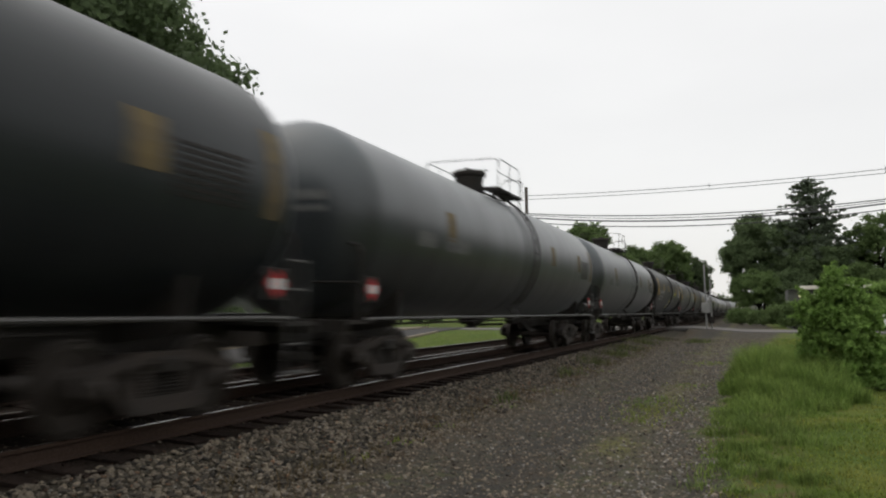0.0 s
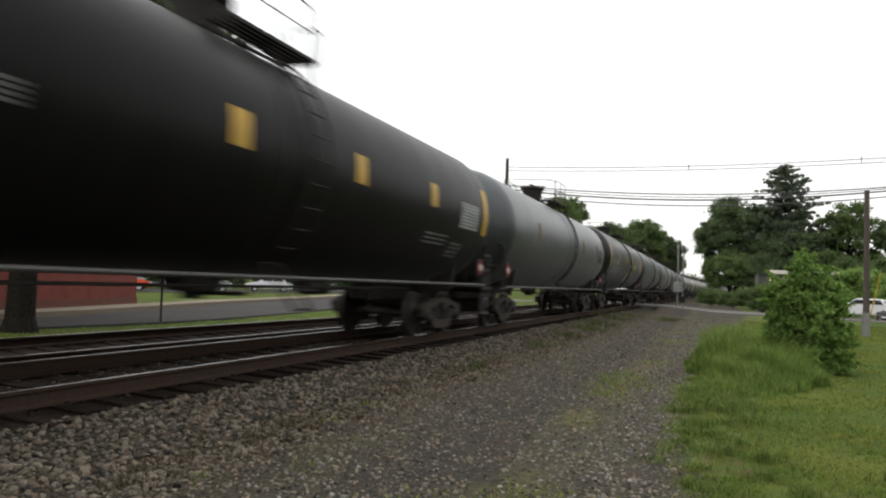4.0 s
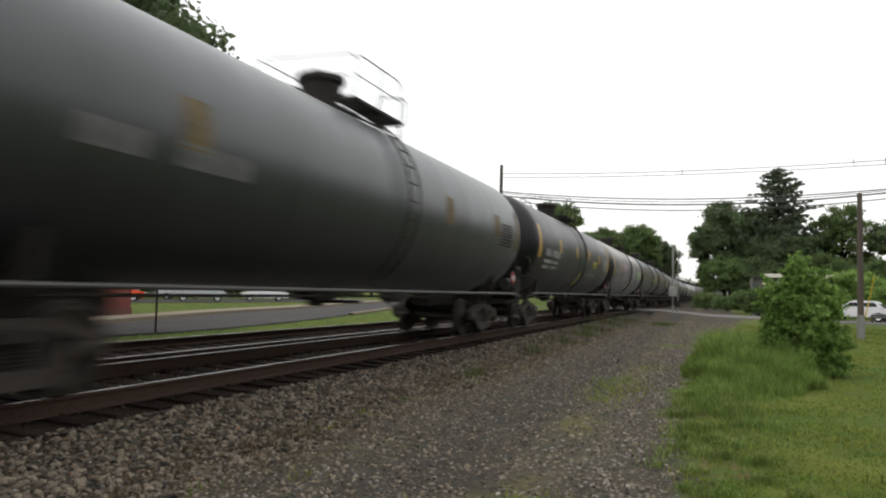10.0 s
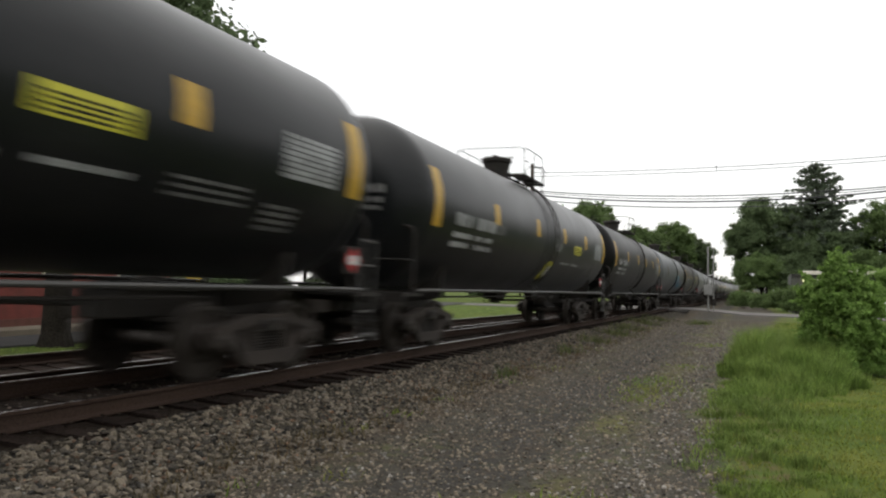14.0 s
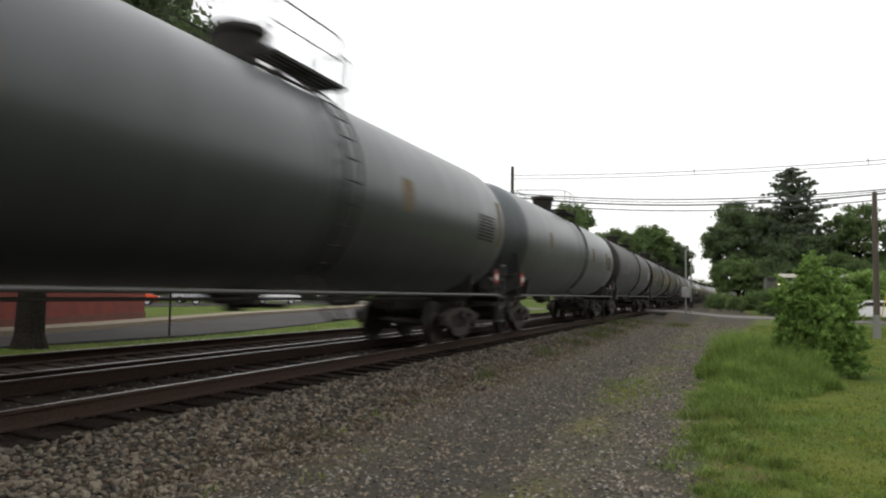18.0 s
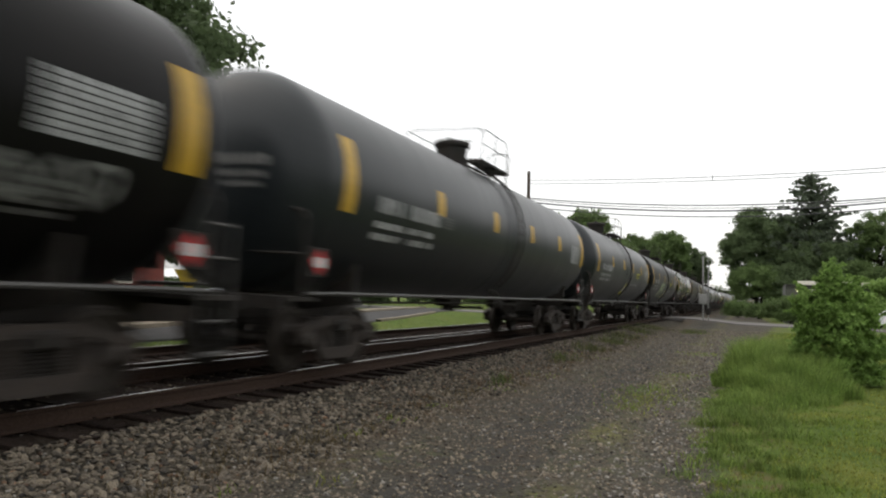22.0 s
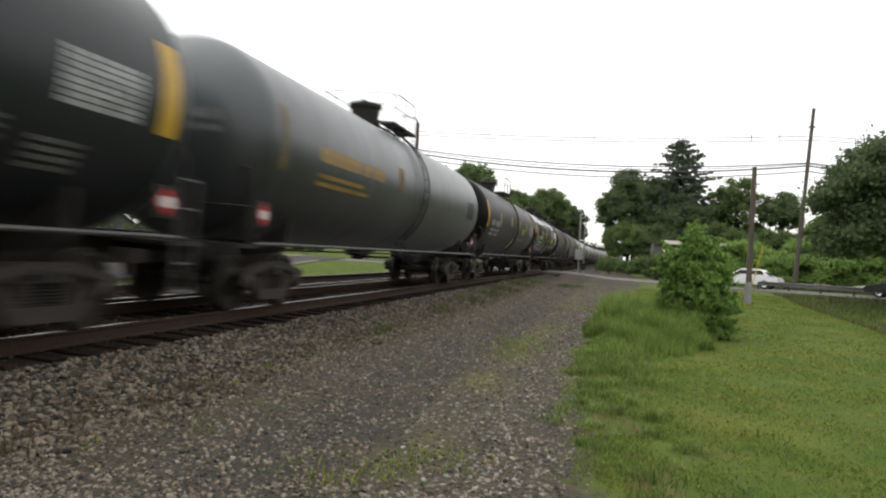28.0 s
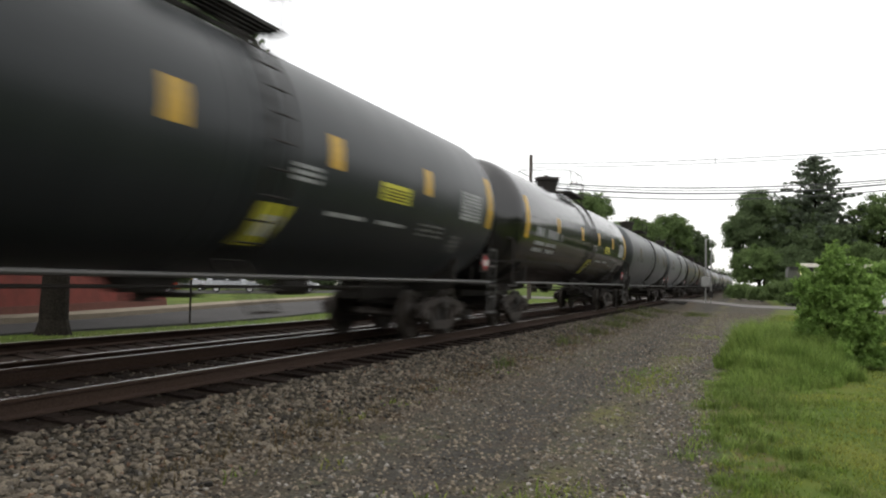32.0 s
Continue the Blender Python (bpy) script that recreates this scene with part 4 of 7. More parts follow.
    box(bm, 0, -0.30, 4.94, 0.12, 0.5, 0.05)
    keep("lid_clamp", bm, IRON)
    bm = bmesh.new()
    for y in (-0.85, 0.1, 1.05):
        box(bm, 0.72, y, 4.31, 0.66, 0.06, 0.06)
        box(bm, 0.55, y, 4.22, 0.05, 0.06, 0.22)
        rod(bm, (0.96, y, 4.32), (1.02, y, 3.96), 0.02, 6)
    for x in (0.42, 1.04):
        box(bm, x, 0.1, 4.315, 0.03, 1.98, 0.05)
    keep("top_platform", bm, IRON)
    bm = bmesh.new()
    box(bm, 0, 0.1, 4.355, 0.08, 2.0, 0.04)
    keep("slat", bm, IRON)
    bm = bmesh.new()
    x = 0.99
    pipe(bm, [(x, -0.85, 4.34), (x, -0.85, 4.98), (x, -0.80, 5.06), (x, -0.68, 5.10), (x, 0.80, 5.10), (x, 0.94, 5.06), (x, 1.00, 4.98), (x, 1.00, 4.34)], 0.013, 8)
    pipe(bm, [(x, -0.85, 4.74), (x, 1.00, 4.74)], 0.010, 6)
    rod(bm, (x, 0.1, 4.34), (x, 0.1, 5.10), 0.013, 6)
    keep("top_railing", bm, IRON)
    bm = bmesh.new()
    pipe(bm, [(-0.99, -0.84, 4.96), (-0.95, -0.84, 5.06), (-0.84, -0.84, 5.10), (0.84, -0.84, 5.10), (0.95, -0.84, 5.06), (0.99, -0.84, 4.96)], 0.012, 8)
    keep("cross_rail", bm, IRON)
    bm = bmesh.new()
    pipe(bm, [(0.99, 1.05, 4.36), (0.99, 1.22, 4.36), (0.99, 1.26, 4.80), (0.90, 1.26, 4.88), (0.5, 1.26, 4.9), (0.4, 1.26, 4.80), (0.4, 1.26, 4.2)], 0.016, 6)
    keep("grab_hoop", bm, IRON)
    bm = bmesh.new()
    for y in (-0.35,):
        ring = []
        for w, l in ((-0.045, 0.0), (-0.04, 0.006), (0.04, 0.006), (0.045, 0.0)):
            ring.append((y + w, TANK_R + l))
        lathe(bm, ring, 64)
    bmesh.ops.translate(bm, vec=(0, 0, TANK_Z), verts=bm.verts)
    me = bpy.data.meshes.new("jacket_bands")
    bm.to_mesh(me)
    bm.free()
    for p in me.polygons:
        p.use_smooth = True
    kit["jacket_bands"] = me
    return kit


KIT = make_shared_meshes()


def tank_mesh(paint):
    bm = bmesh.new()
    prof = [(-TANK_HALF - HEAD, 0.0)]
    for k in range(1, 12):
        a = radians(90 * k / 12)
        prof.append((-TANK_HALF - HEAD * math.cos(a), TANK_R * math.sin(a) ** 0.72))
    prof += [(-TANK_HALF + TANK_HALF * 2 * k / 6, TANK_R) for k in range(7)]
    prof += [(-d, r) for d, r in prof[:12][::-1]]
    lathe(bm, prof, 72)
    bmesh.ops.translate(bm, vec=(0, 0, TANK_Z), verts=bm.verts)
    me = bpy.data.meshes.new("tank")
    bm.to_mesh(me)
    bm.free()
    me.materials.append(paint)
    for p in me.polygons:
        p.use_smooth = True
    return me


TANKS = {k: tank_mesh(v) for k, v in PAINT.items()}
BANDS = {}
for k, v in PAINT.items():
    BANDS[k] = KIT["jacket_bands"].copy()
    BANDS[k].materials.append(v)


def sheet(name, draw, mat):
    bm = bmesh.new()
    draw(bm)
    me = bpy.data.meshes.new(name)
    bm.to_mesh(me)
    bm.free()
    me.materials.append(mat)
    return me


def make_markings():
    """Tape, stickers and stencils, each a sheet that many cars share."""
    d = {}
    d["end_front"] = ("reflective_bar", sheet("reflective_bar", lambda b: sticker(b, -8.16, -7.86, 2.30, 3.36, nz=8), YELLOW), "tall yellow reflective bar")
    d["faint_front"] = ("reflective_bar", sheet("reflective_bar", lambda b: sticker(b, -8.10, -7.90, 2.30, 3.30, nz=8), RUSTY_MARK), "faded ochre reflective bar")
    d["end_rear"] = ("reflective_bar", sheet("reflective_bar", lambda b: sticker(b, 7.86, 8.16, 2.30, 3.36, nz=8), YELLOW), "tall yellow reflective bar")
    for i, y in enumerate((-4.85, -1.45, 1.55, 4.60)):
        d["tape%d" % i] = ("reflective_tape", sheet("reflective_tape", lambda b, y=y: sticker(b, y, y + 0.30, 2.62, 3.06), YELLOW), "yellow reflective tape")
    d["mark"] = ("reporting_mark", sheet("reporting_mark", lambda b: (word(b, -7.1, -6.15, 2.41, 2.65, 1, 0.3), word(b, -5.95, -4.75, 2.41, 2.65, 2, 0.3)), WHITE), "worn white stencilled lettering")
    d["weights"] = ("weight_stencil", sheet("weight_stencil", lambda b: [word(b, y0, y0 + 1.0, z, z + 0.10, k, 0.06) for k, (y0, z) in enumerate(
        ((-7.1, 2.18), (-5.9, 2.18), (-7.1, 2.00), (-5.8, 2.00)))], WHITE), "worn white stencilled lettering")
    d["tablet"] = ("data_tablet", sheet("data_tablet", lambda b: [word(b, -4.55, -4.05, 2.42 + 0.055 * k, 2.455 + 0.055 * k, 20 + k, 0.05) for k in range(4)], FADED), "small stencilled data block")
    d["panel"] = ("warning_panel", sheet("warning_panel", lambda b: sticker(b, 3.05, 4.05, 2.37, 2.64), LEMON), "lemon yellow warning sticker")
    d["panel_text"] = ("panel_lettering", sheet("panel_lettering", lambda b: [word(b, 3.12, 3.98, 2.40 + 0.05 * k, 2.425 + 0.05 * k, 40 + k, 0.1, lift=0.010) for k in range(4)], IRON), "dark lines of lettering")
    d["pale_panel"] = ("warning_panel", sheet("warning_panel", lambda b: sticker(b, 2.45, 3.45, 2.44, 2.80), PLACARD_WHITE), "white warning panel")
    d["ochre_band"] = ("panel_band", sheet("panel_band", lambda b: sticker(b, 2.62, 3.40, 2.48, 2.68, 0.010), YELLOW), "orange-yellow band on the panel")
    d["rear_text"] = ("data_block", sheet("data_block", lambda b: [word(b, 6.35, 7.5, 2.36 + 0.07 * k, 2.415 + 0.07 * k, 60 + k, 0.03) for k in range(8)], WHITE), "white stencilled data block")
    d["line_a"] = ("stencil_line", sheet("stencil_line", lambda b: word(b, 1.75, 2.75, 2.00, 2.06, 70, 0.04), WHITE), "")
    d["line_b"] = ("stencil_line", sheet("stencil_line", lambda b: word(b, 3.2, 4.1, 2.00, 2.06, 71, 0.04), WHITE), "")
    d["line_c"] = ("stencil_line", sheet("stencil_line", lambda b: [word(b, 4.65, 5.8, 1.93 + 0.085 * k, 1.97 + 0.085 * k, 72 + k, 0.06) for k in range(3)], FADED), "")
    d["line_d"] = ("stencil_line", sheet("stencil_line", lambda b: [word(b, 6.2, 6.85, 1.72 + 0.085 * k, 1.77 + 0.085 * k, 76 + k, 0.06) for k in range(4)], FADED), "")
    d["mid_text"] = ("stencil_line", sheet("stencil_line", lambda b: [word(b, 0.75, 1.35, 2.36 + 0.08 * k, 2.41 + 0.08 * k, 80 + k, 0.06) for k in range(3)], WHITE), "")
    d["lozenge"] = ("slanted_sticker", sheet("slanted_sticker", lambda b: sticker(b, 0.18, 0.74, 1.52, 2.04, slant=0.16), LEMON), "slanted lemon yellow sticker")
    d["lozenge_mid"] = ("sticker_field", sheet("sticker_field", lambda b: sticker(b, 0.44, 0.72, 1.64, 1.90, 0.010, slant=0.08), PLACARD_WHITE), "white square on the sticker")
    for i, y in enumerate((-5.6, -1.9, 2.3, 5.8)):
        d["dull%d" % i] = ("faded_patch", sheet("faded_patch", lambda b, y=y: sticker(b, y, y + 0.42, 2.55, 3.1), RUSTY_MARK), "faded ochre patch")
    d["old_mark"] = ("faded_lettering", sheet("faded_lettering", lambda b: (word(b, -6.9, -5.9, 2.36, 2.62, 90, 0.2), word(b, -5.6, -4.4, 2.36, 2.62, 91, 0.2)), FADED), "faded white lettering")
    d["head_text"] = ("head_lettering", sheet("head_lettering", lambda b: [head_word(b, 0.16 + 0.06 * k, 0.98 - 0.05 * k, z, z + h, 120 + k, 0.22) for k, (z, h) in enumerate(((2.80, 0.14), (2.63, 0.09), (2.50, 0.07)))], FADED), "worn white stencilled lettering")
    d["old_head"] = ("head_lettering", sheet("head_lettering", lambda b: [head_word(b, 0.2, 1.0, z, z + h, 130 + k, 0.3) for k, (z, h) in enumerate(((2.90, 0.15), (2.72, 0.09)))], FADED), "faded stencilled lettering")
    for i, y in enumerate((-4.6, 1.5, 4.7)):
        d["orange%d" % i] = ("reflective_tape", sheet("reflective_tape", lambda b, y=y: sticker(b, y, y + 0.30, 2.62, 3.06), RUST_TAPE), "dull orange reflective tape")
    d["dark_data"] = ("data_block", sheet("data_block", lambda b: [word(b, 6.35, 7.5, 2.36 + 0.075 * k, 2.405 + 0.075 * k, 160 + k, 0.04) for k in range(8)], IRON), "dark stencilled data block")
    d["faint_rear"] = ("reflective_bar", sheet("reflective_bar", lambda b: sticker(b, 7.86, 8.12, 2.30, 3.36, nz=8), RUSTY_MARK), "faded ochre reflective bar")
    return d


WRITING = {"head_lettering", "reporting_mark", "weight_stencil", "data_tablet", "panel_lettering", "data_block", "stencil_line", "faded_lettering", "faded_data_block"}
MARKS = make_markings()
NEW_SET = ["end_front", "end_rear", "tape0", "tape1", "tape2", "tape3", "mark", "weights", "tablet", "panel", "panel_text", "rear_text", "line_a", "line_b", "line_c",
           "line_d", "mid_text", "lozenge", "lozenge_mid", "head_text"]
WORN_SET = ["head_text", "end_front", "end_rear", "tape0", "tape1", "tape2", "tape3", "mark", "weights", "rear_text", "line_c", "line_d", "tablet"]
OLD_SET = ["dull0", "dull2", "dull3", "old_mark", "dark_data", "old_head", "faint_rear"]
BARE_SET = ["dark_data", "dull1", "old_head"]
SOOT_SET = ["head_text", "faint_front", "mark", "weights", "tape0", "panel", "panel_text", "mid_text"]

# sprayed grounds: colour, middle along the tank and height, size, lobes
GRAFFITI = {
    "pieces": [("red", -2.2, 2.62, 3.6, 1.15, 5), ("ash", -2.25, 2.62, 3.2, 1.0, 6), ("white", -3.1, 2.82, 0.9, 0.5, 4), ("red", -1.15, 2.5, 1.0, 0.7, 3), ("ash", 2.1, 2.56, 2.5, 1.05, 5), ("red", 1.15, 2.86, 0.9, 0.42, 4),
               ("white", 1.75, 2.72, 0.9, 0.5, 4), ("teal", 2.75, 2.40, 0.9, 0.66, 4), ("lime", 5.6, 2.56, 2.2, 0.52, 0)],
    "white_arc": [("mist", 3.85, 1.86, 0.7, 0.3, 0), ("pink", -0.2, 2.2, 0.5, 0.3, 4)],
    "scribble": [("pale", 3.75, 2.98, 0.42, 0.5, 2)],
    "blue": [("cyan", 2.2, 2.28, 3.0, 0.62, 0), ("cyan", 1.6, 1.98, 1.6, 0.6, 4), ("ochre", 3.05, 2.34, 0.5, 0.2, 3), ("teal", 1.6, 2.33, 0.9, 0.12, 3), ("teal", 4.1, 2.1, 0.8, 0.3, 4), ("cyan", 4.1, 1.86, 1.2, 0.36, 4), ("teal", 5.05, 1.92, 0.9, 0.34, 0), ("pink", 4.6, 2.16, 0.5, 0.1, 3)],
    "ghosts": [("bright", 3.85, 3.05, 0.7, 0.9, 2)],
    "pale_bird": [("pale", -2.2, 2.24, 1.9, 0.5, 3), ("pale", -2.95, 1.86, 0.75, 0.7, 2), ("pale", -1.4, 1.88, 0.6, 0.66, 2), ("ochre", -1.75, 2.2, 0.3, 0.14, 3), ("mist", -3.95, 1.78, 0.6, 0.3, 3)],
    "navy_tags": [("soot", -3.6, 2.05, 4.0, 0.7, 6)],
}
# sprayed strokes: colour, from and to along the tank, heights, width, slope
STROKES = {
    "pieces": [("red", -3.8, -0.7, 2.25, 2.95, 0.05, 0.0), ("white", -3.6, -0.9, 2.35, 2.85, 0.07, 0.0), ("teal", -3.4, -1.0, 2.3, 2.7, 0.04, 0.0), ("red", 1.0, 3.1, 2.25, 2.9, 0.04, -0.05),
               ("white", 1.2, 3.2, 2.15, 2.8, 0.06, -0.08), ("white", 4.6, 6.6, 2.34, 2.78, 0.025, 0.0), ("mist", 4.1, 4.5, 2.2, 2.7, 0.05, 0.0)],
    "white_arc": [("white", 2.2, 4.1, 2.22, 2.60, 0.085, -0.05), ("mist", 2.6, 4.6, 2.06, 2.40, 0.06, -0.10), ("white", 4.1, 4.9, 1.98, 2.24, 0.06, 0.0)],
    "scribble": [("white", -1.4, 0.6, 2.9, 3.35, 0.04, 0.05)],
    "blue": [("teal", 0.9, 3.5, 2.02, 2.5, 0.05, 0.0), ("cyan", 3.6, 5.4, 1.72, 2.2, 0.06, -0.03), ("navy", 0.8, 3.3, 1.72, 2.1, 0.05, 0.0)],
    "ghosts": [("mist", -4.3, -2.5, 1.72, 2.30, 0.10, -0.04), ("mist", -2.6, -1.4, 1.72, 2.06, 0.075, 0.06), ("white", 0.2, 1.8, 2.02, 2.34, 0.08, -0.03), ("mist", 1.4, 2.9, 1.66, 2.0, 0.06, 0.0),
               ("mist", 3.3, 4.4, 2.25, 2.6, 0.07, 0.0), ("mist", 5.6, 7.2, 1.80, 2.2, 0.06, 0.03)],
    "pale_bird": [("pale", -3.2, -1.1, 1.98, 2.5, 0.10, 0.0), ("mist", -2.8, -1.4, 2.1, 2.42, 0.04, 0.0), ("white", -0.65, 0.15, 1.98, 2.22, 0.05, 0.0), ("white", -0.55, 0.25, 1.74, 1.94, 0.05, 0.0), ("white", -0.5, 0.15, 1.55, 1.70, 0.04, 0.0)],
    "navy_tags": [("navy", -5.7, -1.5, 1.85, 2.50, 0.085, -0.02), ("navy", -5.5, -1.6, 1.62, 2.12, 0.045, -0.02), ("navy", 1.2, 6.3, 1.92, 2.40, 0.075, -0.04), ("navy", 1.6, 6.0, 1.70, 2.1, 0.035, -0.03)],
}

COLOUR_WORDS = {"black": "black", "gloss": "glossy black", "green": "dark green-grey", "brown": "sooty dark brown", "grey": "weathered grey", "slate": "faded dark grey",
                "blue": "pale blue-grey", "umber": "dull umber grey", "dusty": "dusty top-light-painted black", "hazed": "dull-topped black"}


FRONT_MARKS = {"end_front", "faint_front", "mark", "weights", "tablet", "tape0", "old_mark"}
TOP_PARTS = {"manway_housing", "safety_valve", "vent_pipe", "lid_clamp", "top_railing", "cross_rail", "grab_hoop", "top_platform"}


def tank_car(paint, marks, graffiti="", letters="", lift=0.0, slide=0.0, hatch=0.0, moved=None):
    """lift: a fatter tank that stands higher; slide: its front markings sit further back; hatch: the manway too; moved: single markings."""
    looks = COLOUR_WORDS[paint] + " railway tank car"
    looks += " with yellow bars" if "end_front" in marks else " with faded stencils"
    looks += " and graffiti" if graffiti else (" and mustard lettering" if letters else "")
    car = thing("tank_car", Matrix(), looks, "tank car", "freight train")
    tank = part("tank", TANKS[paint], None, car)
    tank.location.z = lift
    part("jacket_band", BANDS[paint], None, tank)
    for key in marks:
        name, me, label = MARKS[key]
        mark = part(name, me, None, tank, label)
        mark.location.y = (slide if key in FRONT_MARKS else 0.0) + (moved or {}).get(key, 0.0)
        if name in WRITING:
            tagged(mark, kind="stuff")
    if letters:
        tagged(part("lettering", LETTERS_OCHRE, None, tank, "faded mustard lettering"), kind="stuff")
    for i, (colour, y, z, w, h, lobes) in enumerate(GRAFFITI.get(graffiti, ())):
        part("graffiti", sheet("graffiti", lambda b: splash(b, y, z, w, h, i * 7 + len(graffiti), 0.008 + 0.003 * i, lobes), SPRAY[colour]), None, tank, "sprayed graffiti")
    for i, (colour, y0, y1, z0, z1, width, slope) in enumerate(STROKES.get(graffiti, ())):
        strokes = part("graffiti", sheet("graffiti", lambda b: scrawl(b, y0, y1, z0, z1, i * 5 + len(graffiti), width, 0.042 + 0.006 * i, slope), SPRAY[colour]), None, tank, "sprayed graffiti strokes")
        tagged(strokes, kind="stuff")
    for name in ("outlet_valve", "brake_gear", "side_pipe", "ladder", "manway_housing", "safety_valve", "vent_pipe", "lid_clamp", "top_railing", "grab_hoop"):
        part(name, KIT[name], None, car)
    flip = Matrix.Rotation(math.pi, 4, "Z")
    for m in (Matrix(), Matrix.Translation((0, 0.2, 0)) @ flip):
        deck = part("top_platform", KIT["top_platform"], None, car)
        deck.matrix_basis = m
        for x in (0.58, 0.70, 0.82, 0.94):
            part("slat", KIT["slat"], None, deck).matrix_basis = Matrix.Translation((x, 0, 0))
    part("side_pipe", KIT["side_pipe"], None, car).matrix_basis = flip
    part("cross_rail", KIT["cross_rail"], None, car)
    part("top_railing", KIT["top_railing"], None, car).matrix_basis = Matrix.Translation((0, 0.15, 0)) @ flip
    for m in (Matrix(), flip):
        for name in ("end_platform", "end_railing", "corner_step"):
            part(name, KIT[name], None, car).matrix_basis = m
        part("saddle", KIT["saddle"], None, car).matrix_basis = m @ Matrix.Translation((0, 6.95, 0))
        part("stub_sill", KIT["stub_sill"], None, car).matrix_basis = m @ Matrix.Translation((0, 7.0, 0))
        part("coupler", KIT["coupler"], None, car).matrix_basis = m @ Matrix.Translation((0, 9.15, 0))
        for x in (1, -1) if paint in ("green", "grey", "blue") else (1,):
            holder = part("placard_holder", KIT["placard_holder"], None, car)
            holder.matrix_basis = m @ Matrix.Translation((1.46 * x, 8.28, 1.56)) @ (flip if x < 0 else Matrix())
            part("placard", KIT["placard"], None, holder, "red hazard placard with a white band")
            part("placard_band", KIT["placard_band"], None, holder, "white band")
        truck = part("truck", KIT["truck_bolster"], None, car, "brown four-wheel truck")
        truck.matrix_basis = m @ Matrix.Translation((0, 6.95, 0))
        for x in (Matrix(), flip):
            part("side_frame", KIT["side_frame"], None, truck).matrix_basis = x
            for dy in (-0.18, 0.0, 0.18):
                part("spring", KIT["spring"], None, truck).matrix_basis = x @ Matrix.Translation((0, dy, 0))
        for y in (-0.89, 0.89):
            part("wheelset", KIT["wheelset"], None, truck).matrix_basis = Matrix.Translation((0, y, 0.457))
    if paint in ("grey", "slate", "blue"):
        part("air_reservoir", KIT["air_reservoir"], None, car, "grey air reservoir")
    part("brake_wheel", KIT["brake_wheel"], None, car)
    for o in car.children:
        kind = o.name.split(".")[0]
        if kind in TOP_PARTS:
            o.location += Vector((0, hatch, lift))
        elif kind == "side_pipe":
            o.location.z -= 0.06 if paint in ("grey", "slate", "blue") else 0.03
    return car


LETTERS_OCHRE = sheet("lettering", lambda b: (word(b, -6.6, -3.0, 2.62, 2.88, 301, 0.15), word(b, -6.6, -4.2, 2.34, 2.42, 302, 0.1), word(b, -6.6, -3.9, 2.20, 2.28, 303, 0.1)), SPRAY["ochre"])

# the train in its order: paint, markings, graffiti, mustard lettering
TRAIN = [
    ("green", OLD_SET, "", ""), ("grey", OLD_SET, "", ""), ("grey", OLD_SET, "", ""), ("brown", NEW_SET, "", "", 0.04, 0.4, 0.2), ("green", WORN_SET, "", ""), ("brown", WORN_SET, "", ""),
    ("grey", OLD_SET, "", ""), ("black", NEW_SET, "", "", 0.12), ("slate", BARE_SET + ["dull3", "faint_rear"], "white_arc", "", 0.12), ("grey", OLD_SET, "", "ochre", 0.05), ("slate", OLD_SET, "scribble", ""),
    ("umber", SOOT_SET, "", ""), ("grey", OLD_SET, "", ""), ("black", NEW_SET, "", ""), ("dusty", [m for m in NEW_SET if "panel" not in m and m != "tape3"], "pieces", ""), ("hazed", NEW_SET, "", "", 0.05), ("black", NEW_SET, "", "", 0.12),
    ("black", NEW_SET, "", ""), ("brown", WORN_SET, "", ""), ("blue", OLD_SET, "blue", ""), ("brown", NEW_SET, "", ""), ("grey", ["dull0", "dull2", "dark_data", "old_head", "faint_rear"], "", ""), ("grey", OLD_SET, "", ""),
    ("umber", ["orange0", "orange1", "orange2", "rear_text", "line_c", "old_mark", "head_text"], "", ""), ("brown", NEW_SET, "", "", 0.0, 0.0, 0.0, {"tape3": 0.5, "panel": -0.2, "panel_text": -0.2, "rear_text": 0.15, "end_rear": 0.15}), ("brown", WORN_SET, "ghosts", "", 0.0, 0.2), ("green", WORN_SET, "", "", 0.0, 0.2), ("green", NEW_SET, "", "", 0.0, 0.28), ("brown", NEW_SET, "pale_bird", ""),
    ("gloss", NEW_SET, "", ""), ("brown", WORN_SET, "", ""), ("brown", [m for m in NEW_SET if "panel" not in m] + ["pale_panel", "ochre_band"], "", "", 0.0, 0.0, 0.0, {"tape3": -1.2}), ("green", NEW_SET, "", ""), ("grey", BARE_SET + ["faint_front"], "", "ochre"), ("brown", NEW_SET, "", "", 0.0, -0.15),
    ("gloss", NEW_SET, "", "", 0.0, 0.55, 0.65), ("brown", NEW_SET, "navy_tags", "", 0.0, 0.2), ("green", NEW_SET, "", ""), ("gloss", NEW_SET, "", ""), ("slate", OLD_SET, "", ""), ("grey", OLD_SET, "", ""),
    ("black", NEW_SET, "", ""), ("brown", WORN_SET, "", ""), ("green", NEW_SET, "", ""), ("black", NEW_SET, "", ""), ("grey", OLD_SET, "", ""), ("brown", NEW_SET, "", ""),
    ("black", NEW_SET, "", ""), ("slate", OLD_SET, "", ""),
]
CARS = [tank_car(*row) for row in TRAIN]


